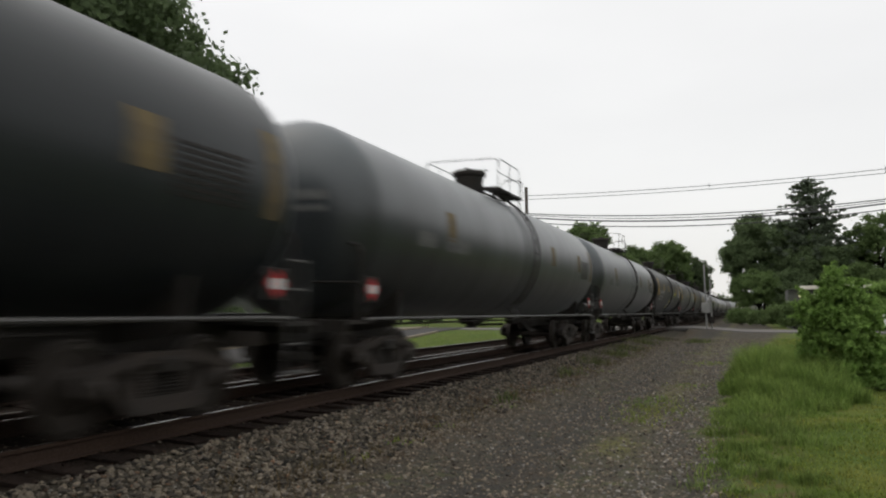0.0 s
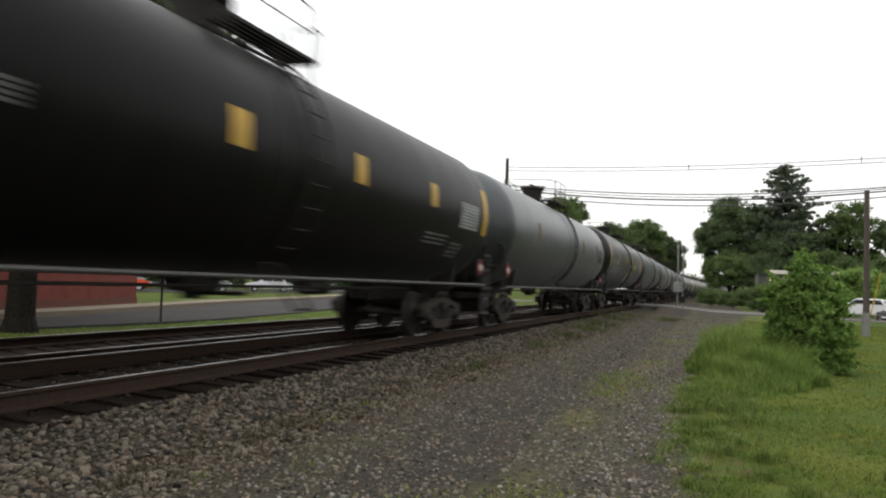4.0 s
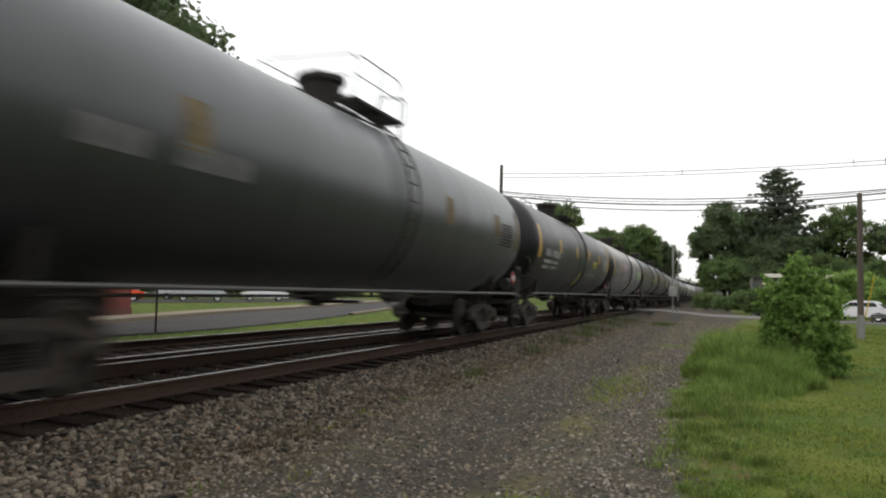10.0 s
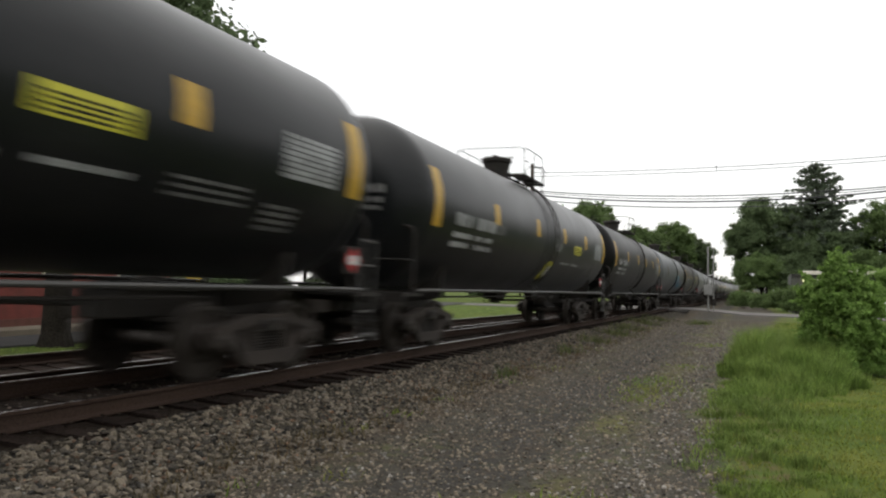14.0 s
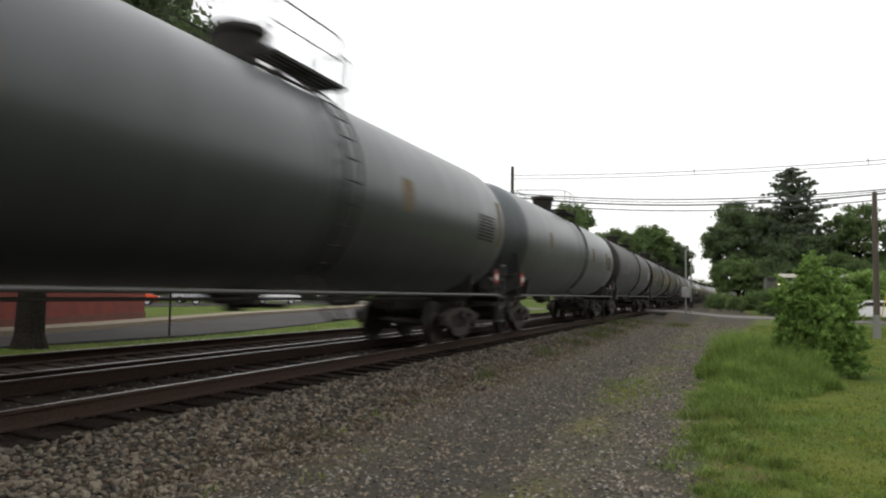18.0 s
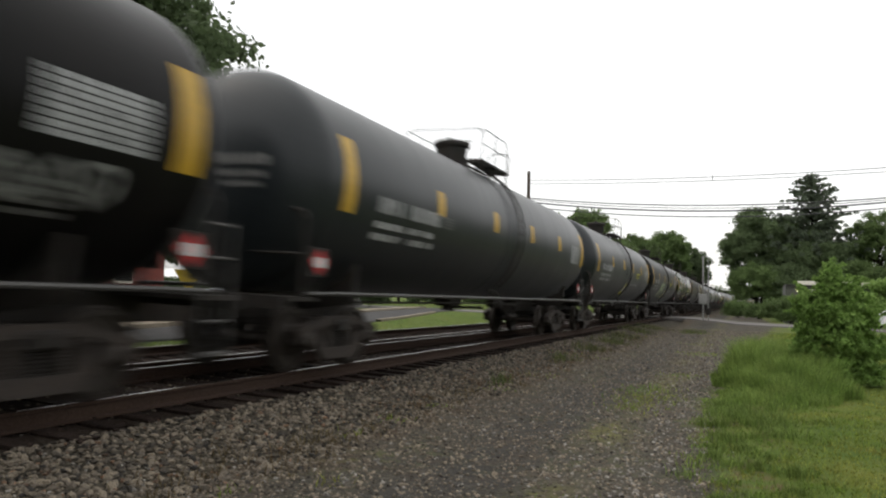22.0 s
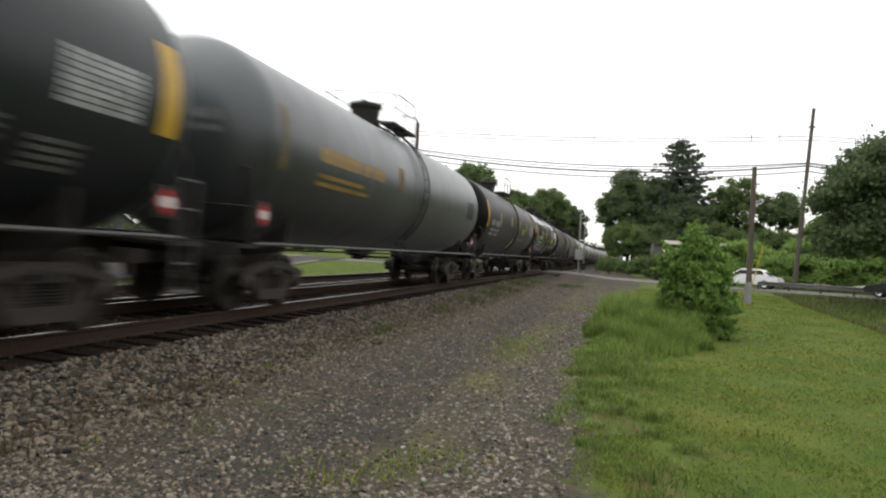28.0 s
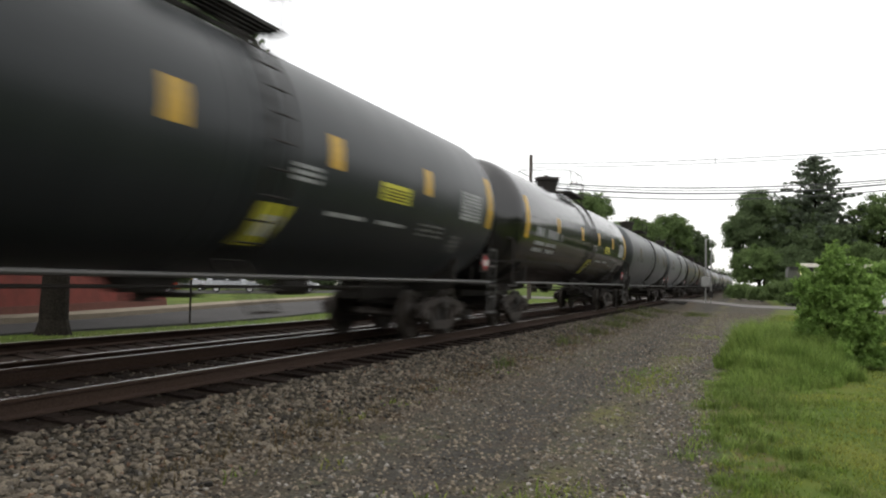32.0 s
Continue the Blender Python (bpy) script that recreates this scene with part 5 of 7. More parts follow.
# ---- greenery ----
def leaf_cloud(rng, centres, radii, count, size, stretch=1.6, hang=0.0):
    """Many small leaves scattered through clumps. Returns vertices and faces."""
    centres, radii = np.asarray(centres, float), np.asarray(radii, float)
    pick = rng.choice(len(centres), count, p=radii ** 2 / (radii ** 2).sum())
    v = rng.normal(size=(count, 3))
    v /= np.linalg.norm(v, axis=1, keepdims=True)
    v[:, 2] = np.where(v[:, 2] < -0.35, -v[:, 2], v[:, 2])
    at = centres[pick] + v * (radii[pick] * np.abs(rng.normal(0.70, 0.26, count)))[:, None] * np.array([1.0, 1.0, 0.85])
    nrm = v + rng.normal(size=(count, 3)) * 0.7 + np.array([0, 0, 0.05])
    nrm /= np.linalg.norm(nrm, axis=1, keepdims=True)
    u = np.cross(nrm, rng.normal(size=(count, 3)))
    u /= np.linalg.norm(u, axis=1, keepdims=True)
    w = np.cross(nrm, u)
    s = size * rng.uniform(0.6, 1.3, count)
    a, b = u * (s * stretch / 2)[:, None], w * (s / 2)[:, None]
    droop = np.array([0, 0, -hang]) * s[:, None]
    quad = np.stack([at - a, at + b * 0.9, at + a + droop, at - b * 0.9], 1).reshape(-1, 3)
    faces = np.arange(count * 4).reshape(-1, 4)
    return quad, faces


def crown_clumps(rng, mid, size, n, clump):
    """Clump centres inside an ellipsoid, more of them near its skin."""
    v = rng.normal(size=(n, 3))
    v /= np.linalg.norm(v, axis=1, keepdims=True)
    v[:, 2] = np.where(v[:, 2] < -0.6, -v[:, 2] * 0.6, v[:, 2])
    k = rng.uniform(0.25, 1.0, n) ** 0.5
    return np.array(mid) + v * k[:, None] * (np.array(size) - clump * 0.6), clump * rng.uniform(0.6, 1.25, n)


def tree(name, base, trunk_r, clear, mid, size, leaf_mat, count, leaf, clump, seed, label, category="tree", n_clumps=70, group=""):
    rng = np.random.default_rng(seed)
    t = thing(name, Matrix.Translation(base), label, category, group)
    fine = 0.72 if leaf > 0.25 else 1.0
    centres, radii = crown_clumps(rng, mid, size, int(n_clumps * (2.2 if fine < 1 else 1.3)), clump * fine)
    count, leaf = int(count * (1.7 if fine < 1 else 1.1)), leaf * (0.78 if fine < 1 else 1.0)
    bm = bmesh.new()
    lean = rng.uniform(-0.25, 0.25, 2)
    top = Vector((lean[0], lean[1], mid[2] + size[2] * 0.35))
    pts = [Vector((0, 0, -0.15)), Vector((0, 0, 0.35)), Vector((lean[0] * 0.2, lean[1] * 0.2, clear)), Vector((lean[0] * 0.6, lean[1] * 0.6, mid[2])), top]
    for (p, q), (r1, r2) in zip(zip(pts, pts[1:]), ((1.45, 1.0), (1.0, 0.8), (0.8, 0.45), (0.45, 0.12))):
        rod(bm, p, q, trunk_r * r1, 14, trunk_r * r2)
    for i in range(min(14, n_clumps)):
        c = Vector(centres[i])
        start = pts[2].lerp(pts[3], rng.uniform(0.1, 0.95))
        bend_at = start.lerp(c, 0.55) + Vector((0, 0, -0.06 * (c - start).length))
        rod(bm, start, bend_at, trunk_r * 0.34, 7, trunk_r * 0.2)
        rod(bm, bend_at, c, trunk_r * 0.2, 6, trunk_r * 0.05)
    part("trunk", bm, BARK, t)
    quad, faces = leaf_cloud(rng, centres, radii, count, leaf)
    part("crown", mesh_of("crown", quad, faces.tolist(), leaf_mat), None, t)
    return t


def pine(base, height, spread, seed):
    """A tall pine: a tapering stem with many short boughs that thin out into a ragged point."""
    rng = np.random.default_rng(seed)
    t = thing("pine_tree", Matrix.Translation(base), "tall dark pine with tiered ragged branches", "tree")
    bm = bmesh.new()
    rod(bm, (0, 0, -0.2), (0, 0, height * 0.97), 0.42, 12, 0.05)
    centres, radii = [], []
    z = height * 0.22
    while z < height * 0.985:
        k = 1 - (z / height - 0.22) / 0.78
        for j in range(int(6 + 9 * k)):
            a = rng.uniform(0, 6.283)
            r = spread * min(1.0, 0.16 + 1.05 * k ** 0.85) * rng.uniform(0.3, 1.12)
            tip = np.array([r * math.cos(a), r * math.sin(a), z + r * rng.uniform(-0.1, 0.5)])
            rod(bm, (0, 0, z), tip, 0.08 * k + 0.02, 5, 0.015)
            for f in (0.3, 0.55, 0.8, 1.0):
                centres.append(np.array([tip[0] * f, tip[1] * f, z + (tip[2] - z) * f]))
                radii.append(0.22 + 0.42 * k * (1.15 - 0.5 * f))
        z += height * rng.uniform(0.016, 0.032)
    part("trunk", bm, BARK, t)
    quad, faces = leaf_cloud(rng, centres, radii, 70000, 0.22, 3.0, 0.1)
    part("crown", mesh_of("crown", quad, faces.tolist(), LEAF_PINE), None, t)
    return t


G = -0.4
tree("oak_tree", (-14.6, 11.9, -0.3), 0.31, 2.6, (-1.8, 0.8, 7.4), (5.2, 6.0, 5.0), LEAF_DARK, 46000, 0.15, 1.0, 11, "big dark leafy oak beside the street", n_clumps=150)
# trees behind the train
tree("oak_tree", (-31.0, 112, G), 0.5, 3, (0, 0, 10.8), (7.0, 6.0, 5.2), LEAF_MID, 12000, 0.36, 1.7, 12, "leafy tree rising behind the railway", group="trees beyond the crossing")
tree("oak_tree", (-22.5, 112, G), 0.5, 3, (0, 0, 10.6), (4.8, 5.0, 6.0), LEAF_MID, 11000, 0.36, 1.5, 13, "leafy tree rising behind the railway", group="trees beyond the crossing")
tree("oak_tree", (-19.5, 140, G), 0.5, 3, (0, 0, 9.2), (6.4, 5.0, 5.4), LEAF_MID, 10000, 0.4, 1.7, 14, "leafy tree rising behind the railway", group="trees beyond the crossing")
tree("oak_tree", (-14.2, 152, G), 0.5, 3, (0, 0, 10.3), (5.4, 5.0, 6.4), LEAF_MID, 11000, 0.4, 1.6, 15, "leafy tree rising behind the railway", group="trees beyond the crossing")
tree("oak_tree", (-9.8, 158, G), 0.4, 3, (0, 0, 8.0), (4.4, 4.0, 5.6), LEAF_DARK, 9000, 0.4, 1.5, 16, "leafy tree rising behind the railway", group="trees beyond the crossing")
# the stand of trees past the crossing
tree("maple_tree", (3.2, 130, G), 0.55, 3.5, (-0.4, 0, 10.4), (6.6, 6.0, 7.6), LEAF_DARK, 38000, 0.32, 1.9, 21, "dense dark broad tree past the crossing", n_clumps=100)
tree("maple_tree", (2.0, 122, G), 0.3, 1.4, (0, 0, 4.4), (4.8, 4.0, 3.9), LEAF_MID, 20000, 0.28, 1.3, 22, "low dark tree at the foot of the stand")
tree("oak_tree", (-18.6, 118, G), 0.4, 3, (0, 0, 7.2), (4.6, 4.4, 4.4), LEAF_MID, 9000, 0.36, 1.5, 17, "leafy tree rising behind the railway", group="trees beyond the crossing")
tree("maple_tree", (15.0, 118, G), 0.3, 1.2, (0, 0, 4.3), (5.2, 4.0, 3.9), LEAF_MID, 14000, 0.30, 1.3, 30, "low leafy tree at the foot of the stand")
tree("maple_tree", (22.5, 114, G), 0.3, 1.2, (0, 0, 4.0), (5.0, 4.0, 3.6), LEAF_MID, 14000, 0.30, 1.3, 31, "low leafy tree at the foot of the stand")
tree("maple_tree", (6.5, 122, G), 0.3, 1.2, (0, 0, 4.0), (4.6, 4.0, 3.6), LEAF_DARK, 14000, 0.30, 1.3, 32, "low dark tree at the foot of the stand")
pine((10.4, 130, G), 23.2, 8.6, 23)
tree("maple_tree", (10.5, 126, G), 0.5, 2.5, (0, 0, 7.4), (6.4, 5.0, 6.4), LEAF_DARK, 30000, 0.32, 1.8, 24, "dense dark broad tree under the pine")
tree("maple_tree", (19.2, 128, G), 0.5, 2.5, (0, 0, 10.2), (5.4, 5.0, 6.8), LEAF_MID, 9000, 0.34, 1.4, 25, "broad leafy tree beside the pine")
tree("maple_tree", (25.6, 125, G), 0.4, 4.5, (0, 0, 10.2), (3.6, 3.6, 3.8), LEAF_DARK, 8000, 0.38, 1.4, 26, "round-headed tree on a clear stem")
tree("maple_tree", (31.0, 118, G), 0.4, 3.5, (0, 0, 6.4), (4.5, 4.0, 4.2), LEAF_MID, 8000, 0.38, 1.5, 27, "leafy tree behind the road")
tree("maple_tree", (17.4, 44, G), 0.45, 1.2, (-0.2, 0, 4.9), (7.2, 5.2, 5.0), LEAF_DARK, 100000, 0.15, 1.15, 28, "big spreading tree behind the guard rail", n_clumps=200)
tree("maple_tree", (29, 52, G), 0.45, 2.0, (0, 0, 6.4), (6.2, 5.2, 5.2), LEAF_DARK, 9000, 0.3, 1.5, 29, "big spreading tree behind the guard rail")


def shrub(name, base, blobs, mat, count, leaf, seed, label, stems=5, clump=0.3, category="shrub", shoots=0):
    rng = np.random.default_rng(seed)
    t = thing(name, Matrix.Translation(base), label, category)
    centres, radii = [], []
    for mid, size, n in blobs:
        c, r = crown_clumps(rng, mid, size, n, clump)
        centres.append(c)
        radii.append(r)
    centres, radii = np.concatenate(centres), np.concatenate(radii)
    for i in range(stems * 2):
        bm = bmesh.new()
        c = Vector(centres[rng.integers(len(centres))])
        foot = Vector((rng.uniform(-0.2, 0.2), rng.uniform(-0.2, 0.2), -0.03))
        knee = foot.lerp(c, 0.5) + Vector((0, 0, 0.15))
        rod(bm, foot, knee, 0.013, 6, 0.010)
        rod(bm, knee, c, 0.010, 5, 0.004)
        part("stem", bm, BARK, t)
    if shoots:
        # young leafy shoots that stand out of the bush
        more = []
        for i in range(shoots):
            c = centres[rng.integers(len(centres))]
            d = np.array([c[0] * 0.5, c[1] * 0.5, 0.55]) + rng.normal(size=3) * 0.28
            d /= np.linalg.norm(d)
            for f in np.linspace(0.05, rng.uniform(0.14, 0.4), 6):
                more.append(c + d * f)
        centres = np.concatenate([centres, np.array(more)])
        radii = np.concatenate([radii, np.full(len(more), 0.075)])
    quad, faces = leaf_cloud(rng, centres, radii, count, leaf, 1.9, 0.15)
    part("foliage", mesh_of("foliage", quad, faces.tolist(), mat), None, t)
    return t


shrub("shrub", (1.74, 16.7, -0.45), [((0.06, 0, 0.2), (0.92, 0.8, 0.3), 90), ((0.03, 0, 0.70), (0.94, 0.9, 0.66), 120), ((-0.02, 0, 1.2), (0.86, 0.75, 0.5), 90), ((-0.38, 0, 1.45), (0.46, 0.45, 0.32), 36), ((0.40, 0, 1.42), (0.40, 0.45, 0.34), 30), ((-0.04, 0, 1.80), (0.38, 0.35, 0.34), 34),
                                     ((-0.05, 0, 2.14), (0.17, 0.2, 0.32), 14), ((0.34, 0, 1.84), (0.15, 0.2, 0.24), 8), ((-0.50, 0.1, 1.70), (0.13, 0.15, 0.2), 7)],
      LEAF_LIGHT, 52000, 0.048, 41, "fresh green leafy shrub growing on the lawn edge", clump=0.19, shoots=250)
shrub("shrub", (1.72, 15.75, -0.45), [((0, 0, 0.1), (0.24, 0.25, 0.14), 14), ((0, 0, 0.30), (0.22, 0.25, 0.30), 14)], LEAF_LIGHT, 2600, 0.048, 42, "small fresh green shrub beside the bigger one", clump=0.14)
for i, (x, y, w, h, m) in enumerate(((-0.5, 92, 1.8, 1.8, LEAF_MID), (1.8, 88, 1.6, 1.5, LEAF_MID), (3.6, 80, 2.4, 2.2, LEAF_MID), (12.2, 72, 3.6, 4.2, LEAF_BRIGHT), (16.4, 70, 3.0, 4.4, LEAF_BRIGHT),
                                     (20.0, 70, 3.4, 4.6, LEAF_BRIGHT), (9.4, 78, 3.0, 4.2, LEAF_BRIGHT), (24.0, 66, 3.4, 4.2, LEAF_BRIGHT), (27.5, 64, 3.4, 4.4, LEAF_DARK), (31.0, 62, 3.4, 4.8, LEAF_DARK), (34.5, 60, 3.4, 4.8, LEAF_DARK), (14.4, 67, 2.6, 3.0, LEAF_BRIGHT), (17.6, 66, 2.6, 3.2, LEAF_BRIGHT), (20.6, 65, 2.6, 3.4, LEAF_BRIGHT), (23.0, 63, 2.4, 3.2, LEAF_DARK), (22.0, 60, 2.4, 2.4, LEAF_DARK), (26.0, 57, 2.4, 2.2, LEAF_DARK), (3.9, 68, 1.3, 2.2, LEAF_MID), (5.6, 68.5, 1.5, 2.6, LEAF_MID), (7.6, 68, 1.8, 2.8, LEAF_MID))):
    shrub("bush", (x, y, G), [((0, 0, h * 0.28), (w, w * 0.8, h * 0.34), 40), ((0, 0, h * 0.62), (w * 0.85, w * 0.7, h * 0.42), 50)], m, 12000, 0.15, 50 + i, "rounded green bush past the crossing", clump=0.7, category="bush")


def woods(name, spots, mat, seed, leaf, per, label):
    """Far woods that close the view: trunks and leaf clumps that nobody could count."""
    rng = np.random.default_rng(seed)
    all_v, all_f, n = [], [], 0
    bm = bmesh.new()
    for x, y, w, h in spots:
        rod(bm, (x, y, -0.8), (x, y, h * 0.6), 0.3, 6, 0.15)
        c, r = crown_clumps(rng, (x, y, h * 0.52), (w, w, h * 0.48), 26, w * 0.42)
        q, f = leaf_cloud(rng, c, r, per, leaf)
        all_v.append(q)
        all_f.append(f + n)
        n += len(q)
    me = bpy.data.meshes.new("trunks")
    bm.to_mesh(me)
    bm.free()
    base = len(me.vertices)
    tv = [tuple(v.co) for v in me.vertices]
    tf = [tuple(p.vertices) for p in me.polygons]
    leaves = [tuple(i + base for i in f) for f in np.concatenate(all_f).tolist()]
    verts = tv + np.concatenate(all_v).tolist()
    ob = new(name, mesh_of(name, verts, tf + leaves, [BARK, mat], slots=[0] * len(tf) + [1] * len(leaves)))
    bpy.data.meshes.remove(me)
    return tagged(ob, label, "woods", kind="stuff")


rs = random.Random(8)
spots = [(-62 + rs.uniform(-6, 6), y + rs.uniform(-3, 3), rs.uniform(5, 8), rs.uniform(11, 16)) for y in range(-30, 150, 9)]
spots += [(x, 185 + rs.uniform(-15, 15), rs.uniform(6, 9), rs.uniform(9, 13)) for x in range(-58, -18, 8)]
woods("woods", spots, LEAF_DARK, 61, 0.7, 1500, "dark leafy woods beyond the street")
spots = [(x, 205 + rs.uniform(-10, 10), rs.uniform(6, 9), rs.uniform(10, 14)) for x in range(14, 110, 9)] + [(x, 330, 10, 9) for x in range(-40, 60, 14)]
# unseen row, added right of the view to close the place
spots += [(46 + rs.uniform(-3, 3), y, rs.uniform(5, 7), rs.uniform(7, 9)) for y in range(-30, 60, 9)]
woods("woods", spots, LEAF_DARK, 62, 0.7, 1400, "dark leafy woods past the crossing")
# unseen woods, added behind the camera to hold back low sky light
spots = [(x + rs.uniform(-2, 2), -26 + rs.uniform(-4, 4), rs.uniform(4, 6), rs.uniform(6, 8)) for x in range(-24, 36, 7)]
spots += [(29 + rs.uniform(-1.5, 1.5), y, rs.uniform(3.5, 5), rs.uniform(5, 7)) for y in range(-18, 20, 6)]
woods("woods", spots, LEAF_DARK, 63, 0.6, 1700, "added unseen woods behind the lawn that block low sky light")


def blades(rng, x, y, height, width, bow=0.4):
    """Grass blades of two pieces each, standing on the land."""
    n = len(x)
    z = np.array([land(a, b) for a, b in zip(x, y)]) - 0.01
    a = rng.uniform(0, 6.283, n)
    d = np.stack([np.cos(a), np.sin(a), 0 * a], 1)
    s = np.stack([-np.sin(a), np.cos(a), 0 * a], 1) * (width / 2)[:, None]
    foot = np.stack([x, y, z], 1)
    knee = foot + d * (height * bow * 0.3)[:, None] + np.array([0, 0, 1]) * (height * 0.6)[:, None]
    tip = foot + d * (height * bow)[:, None] + np.array([0, 0, 1]) * (height * 0.97)[:, None]
    v = np.stack([foot - s, foot + s, knee + s * 0.8, knee - s * 0.8, tip], 1).reshape(-1, 3)
    k = np.arange(n) * 5
    f = [(i, i + 1, i + 2, i + 3) for i in k.tolist()] + [(i + 3, i + 2, i + 4) for i in k.tolist()]
    return v, f


def grass_patch(name, rng, x, y, height, width, mat, label, bow=0.4):
    v, f = blades(rng, x, y, height, width, bow)
    return tagged(new(name, mesh_of(name, v, f, mat)), label, "grass", kind="stuff")


def lawn_edge(y):
    """Where the lawn gives way to the gravel path."""
    return np.interp(y, (4.0, 5.5, 7.5, 10.0, 14.0, 20.0, 26.0, 35.0, 46.0, 56.0), (0.15, -0.05, -0.25, -0.42, -0.42, -0.32, -0.06, 0.86, 1.58, 2.1)) + 0.13 * np.sin(y * 1.9) + 0.10 * np.sin(y * 5.3 + 1) + 0.05 * np.sin(y * 11.7)


rg = np.random.default_rng(5)
n = 170000
gy = np.where(rg.uniform(size=n) < 0.12, rg.uniform(-5, 4, n), 4.0 + 42 * rg.uniform(0, 1, n) ** 2.1)
gx = -0.6 + rg.uniform(0, 1, n) * np.clip(gy * 0.62 + 0.5, 4.5, 10.0)
bald = (np.sin(gx * 6.1 + 1.3 * np.sin(gy * 2.2)) * np.sin(gy * 3.7 + 0.6) > 0.25) & (gx < lawn_edge(gy) + 0.8)
keep = ~(bald & (rg.uniform(size=n) < 0.85)) & (gx > lawn_edge(gy) + 0.12 * rg.normal(size=n)) & (gx < 4.9 + 0.085 * gy + 0.5)
gx, gy = gx[keep], gy[keep]
thick = 0.5 + 0.5 * np.sin(gx * 2.3 + 1.7 * np.sin(gy * 0.9)) * np.sin(gy * 1.7 + gx)
grass_patch("lawn_grass", rg, gx, gy, rg.uniform(0.018, 0.055, len(gx)) * (0.6 + 0.8 * thick), 0.005 + 0.0008 * gy, BLADE, "short mown yellow-green lawn grass", 0.9)
cx, cy, ch = [], [], []
spots = [(-0.42, 7.5, 0.08, 60, 0.13), (-0.48, 7.0, 0.07, 50, 0.12), (-0.33, 7.9, 0.08, 60, 0.14), (0.46, 9.55, 0.17, 260, 0.17), (-0.18, 9.3, 0.13, 160, 0.17), (0.23, 8.2, 0.08, 90, 0.13), (-0.05, 7.7, 0.10, 110, 0.15),
         (0.02, 6.2, 0.10, 70, 0.10), (0.20, 5.6, 0.12, 80, 0.09), (-0.12, 6.9, 0.07, 70, 0.12), (0.5, 7.5, 0.10, 90, 0.10), (-0.3, 8.6, 0.08, 80, 0.13), (0.1, 10.4, 0.2, 200, 0.2), (-0.22, 10.8, 0.14, 160, 0.2)]
for _ in range(36):
    b = rg.uniform(5.0, 14.0)
    a = float(lawn_edge(b)) + abs(rg.normal()) * 0.45
    spots.append((a, b, rg.uniform(0.04, 0.14), int(rg.integers(15, 60)), rg.uniform(0.05, 0.12)))
for a, b, r, m, h in spots:
    cx.append(a + rg.normal(size=m) * r)
    cy.append(b + rg.normal(size=m) * r)
    ch.append(h * rg.uniform(0.4, 1.1, m))
cx, cy, ch = np.concatenate(cx), np.concatenate(cy), np.concatenate(ch)
grass_patch("rough_grass", rg, cx, cy, ch, rg.uniform(0.006, 0.014, len(cx)), TALL_BLADE, "clumps of rough grass along the path edge", 0.8)
# a dense stand of tall grass that closes round the shrub, thinning towards the camera
n = 60000
ty = 11.2 + 9.6 * rg.uniform(0, 1, n)
tx = lawn_edge(ty) + 0.02 + rg.uniform(0, 1, n) ** 1.25 * np.interp(ty, (11, 13, 14.5, 16, 21), (0.9, 1.7, 2.2, 2.1, 1.5))
patch = 0.5 + 0.5 * np.sin(tx * 4.1 + 2.0 * np.sin(ty * 1.3)) * np.sin(ty * 2.3 + tx * 1.7 + 1.0)
edge_in = np.clip((tx - lawn_edge(ty)) / 0.35, 0.25, 1.0)
body = np.interp(ty, (11, 12.2, 13.2, 14.4, 16, 19, 21), (0.06, 0.10, 0.24, 0.62, 0.98, 0.95, 0.5)) * (0.55 + 0.45 * patch) * edge_in
body *= np.interp(tx, (1.0, 1.9, 2.5), (1.0, 0.65, 0.15))
keep = rg.uniform(size=n) < np.interp(ty, (11.2, 12.6, 14.0), (0.06, 0.3, 0.8)) * (0.4 + 0.6 * patch)
tx, ty, body = tx[keep], ty[keep], body[keep]
grass_patch("tall_grass", rg, tx, ty, rg.uniform(0.45, 1.05, len(tx)) * (0.03 + body), rg.uniform(0.007, 0.016, len(tx)), TALL_BLADE, "tall green grass round the shrub", 0.5)
# knee-high tufts between the path and the mown lawn
tx, ty, th = [], [], []
for _ in range(55):
    b = 4.6 + 7.6 * rg.uniform() ** 0.7
    a = float(lawn_edge(b)) + abs(rg.normal()) * (0.16 + 0.05 * b)
    m, r, h = int(rg.integers(25, 110)), rg.uniform(0.04, 0.13), rg.uniform(0.05, 0.07 + 0.014 * b)
    tx.append(a + rg.normal(size=m) * r)
    ty.append(b + rg.normal(size=m) * r)
    th.append(h * rg.uniform(0.4, 1.1, m))
tx, ty, th = np.concatenate(tx), np.concatenate(ty), np.concatenate(th)
grass_patch("grass_tufts", rg, tx, ty, th, rg.uniform(0.005, 0.012, len(tx)), TALL_BLADE, "dark green tufts of uncut grass along the path edge", 0.6)
wx, wy = [], []
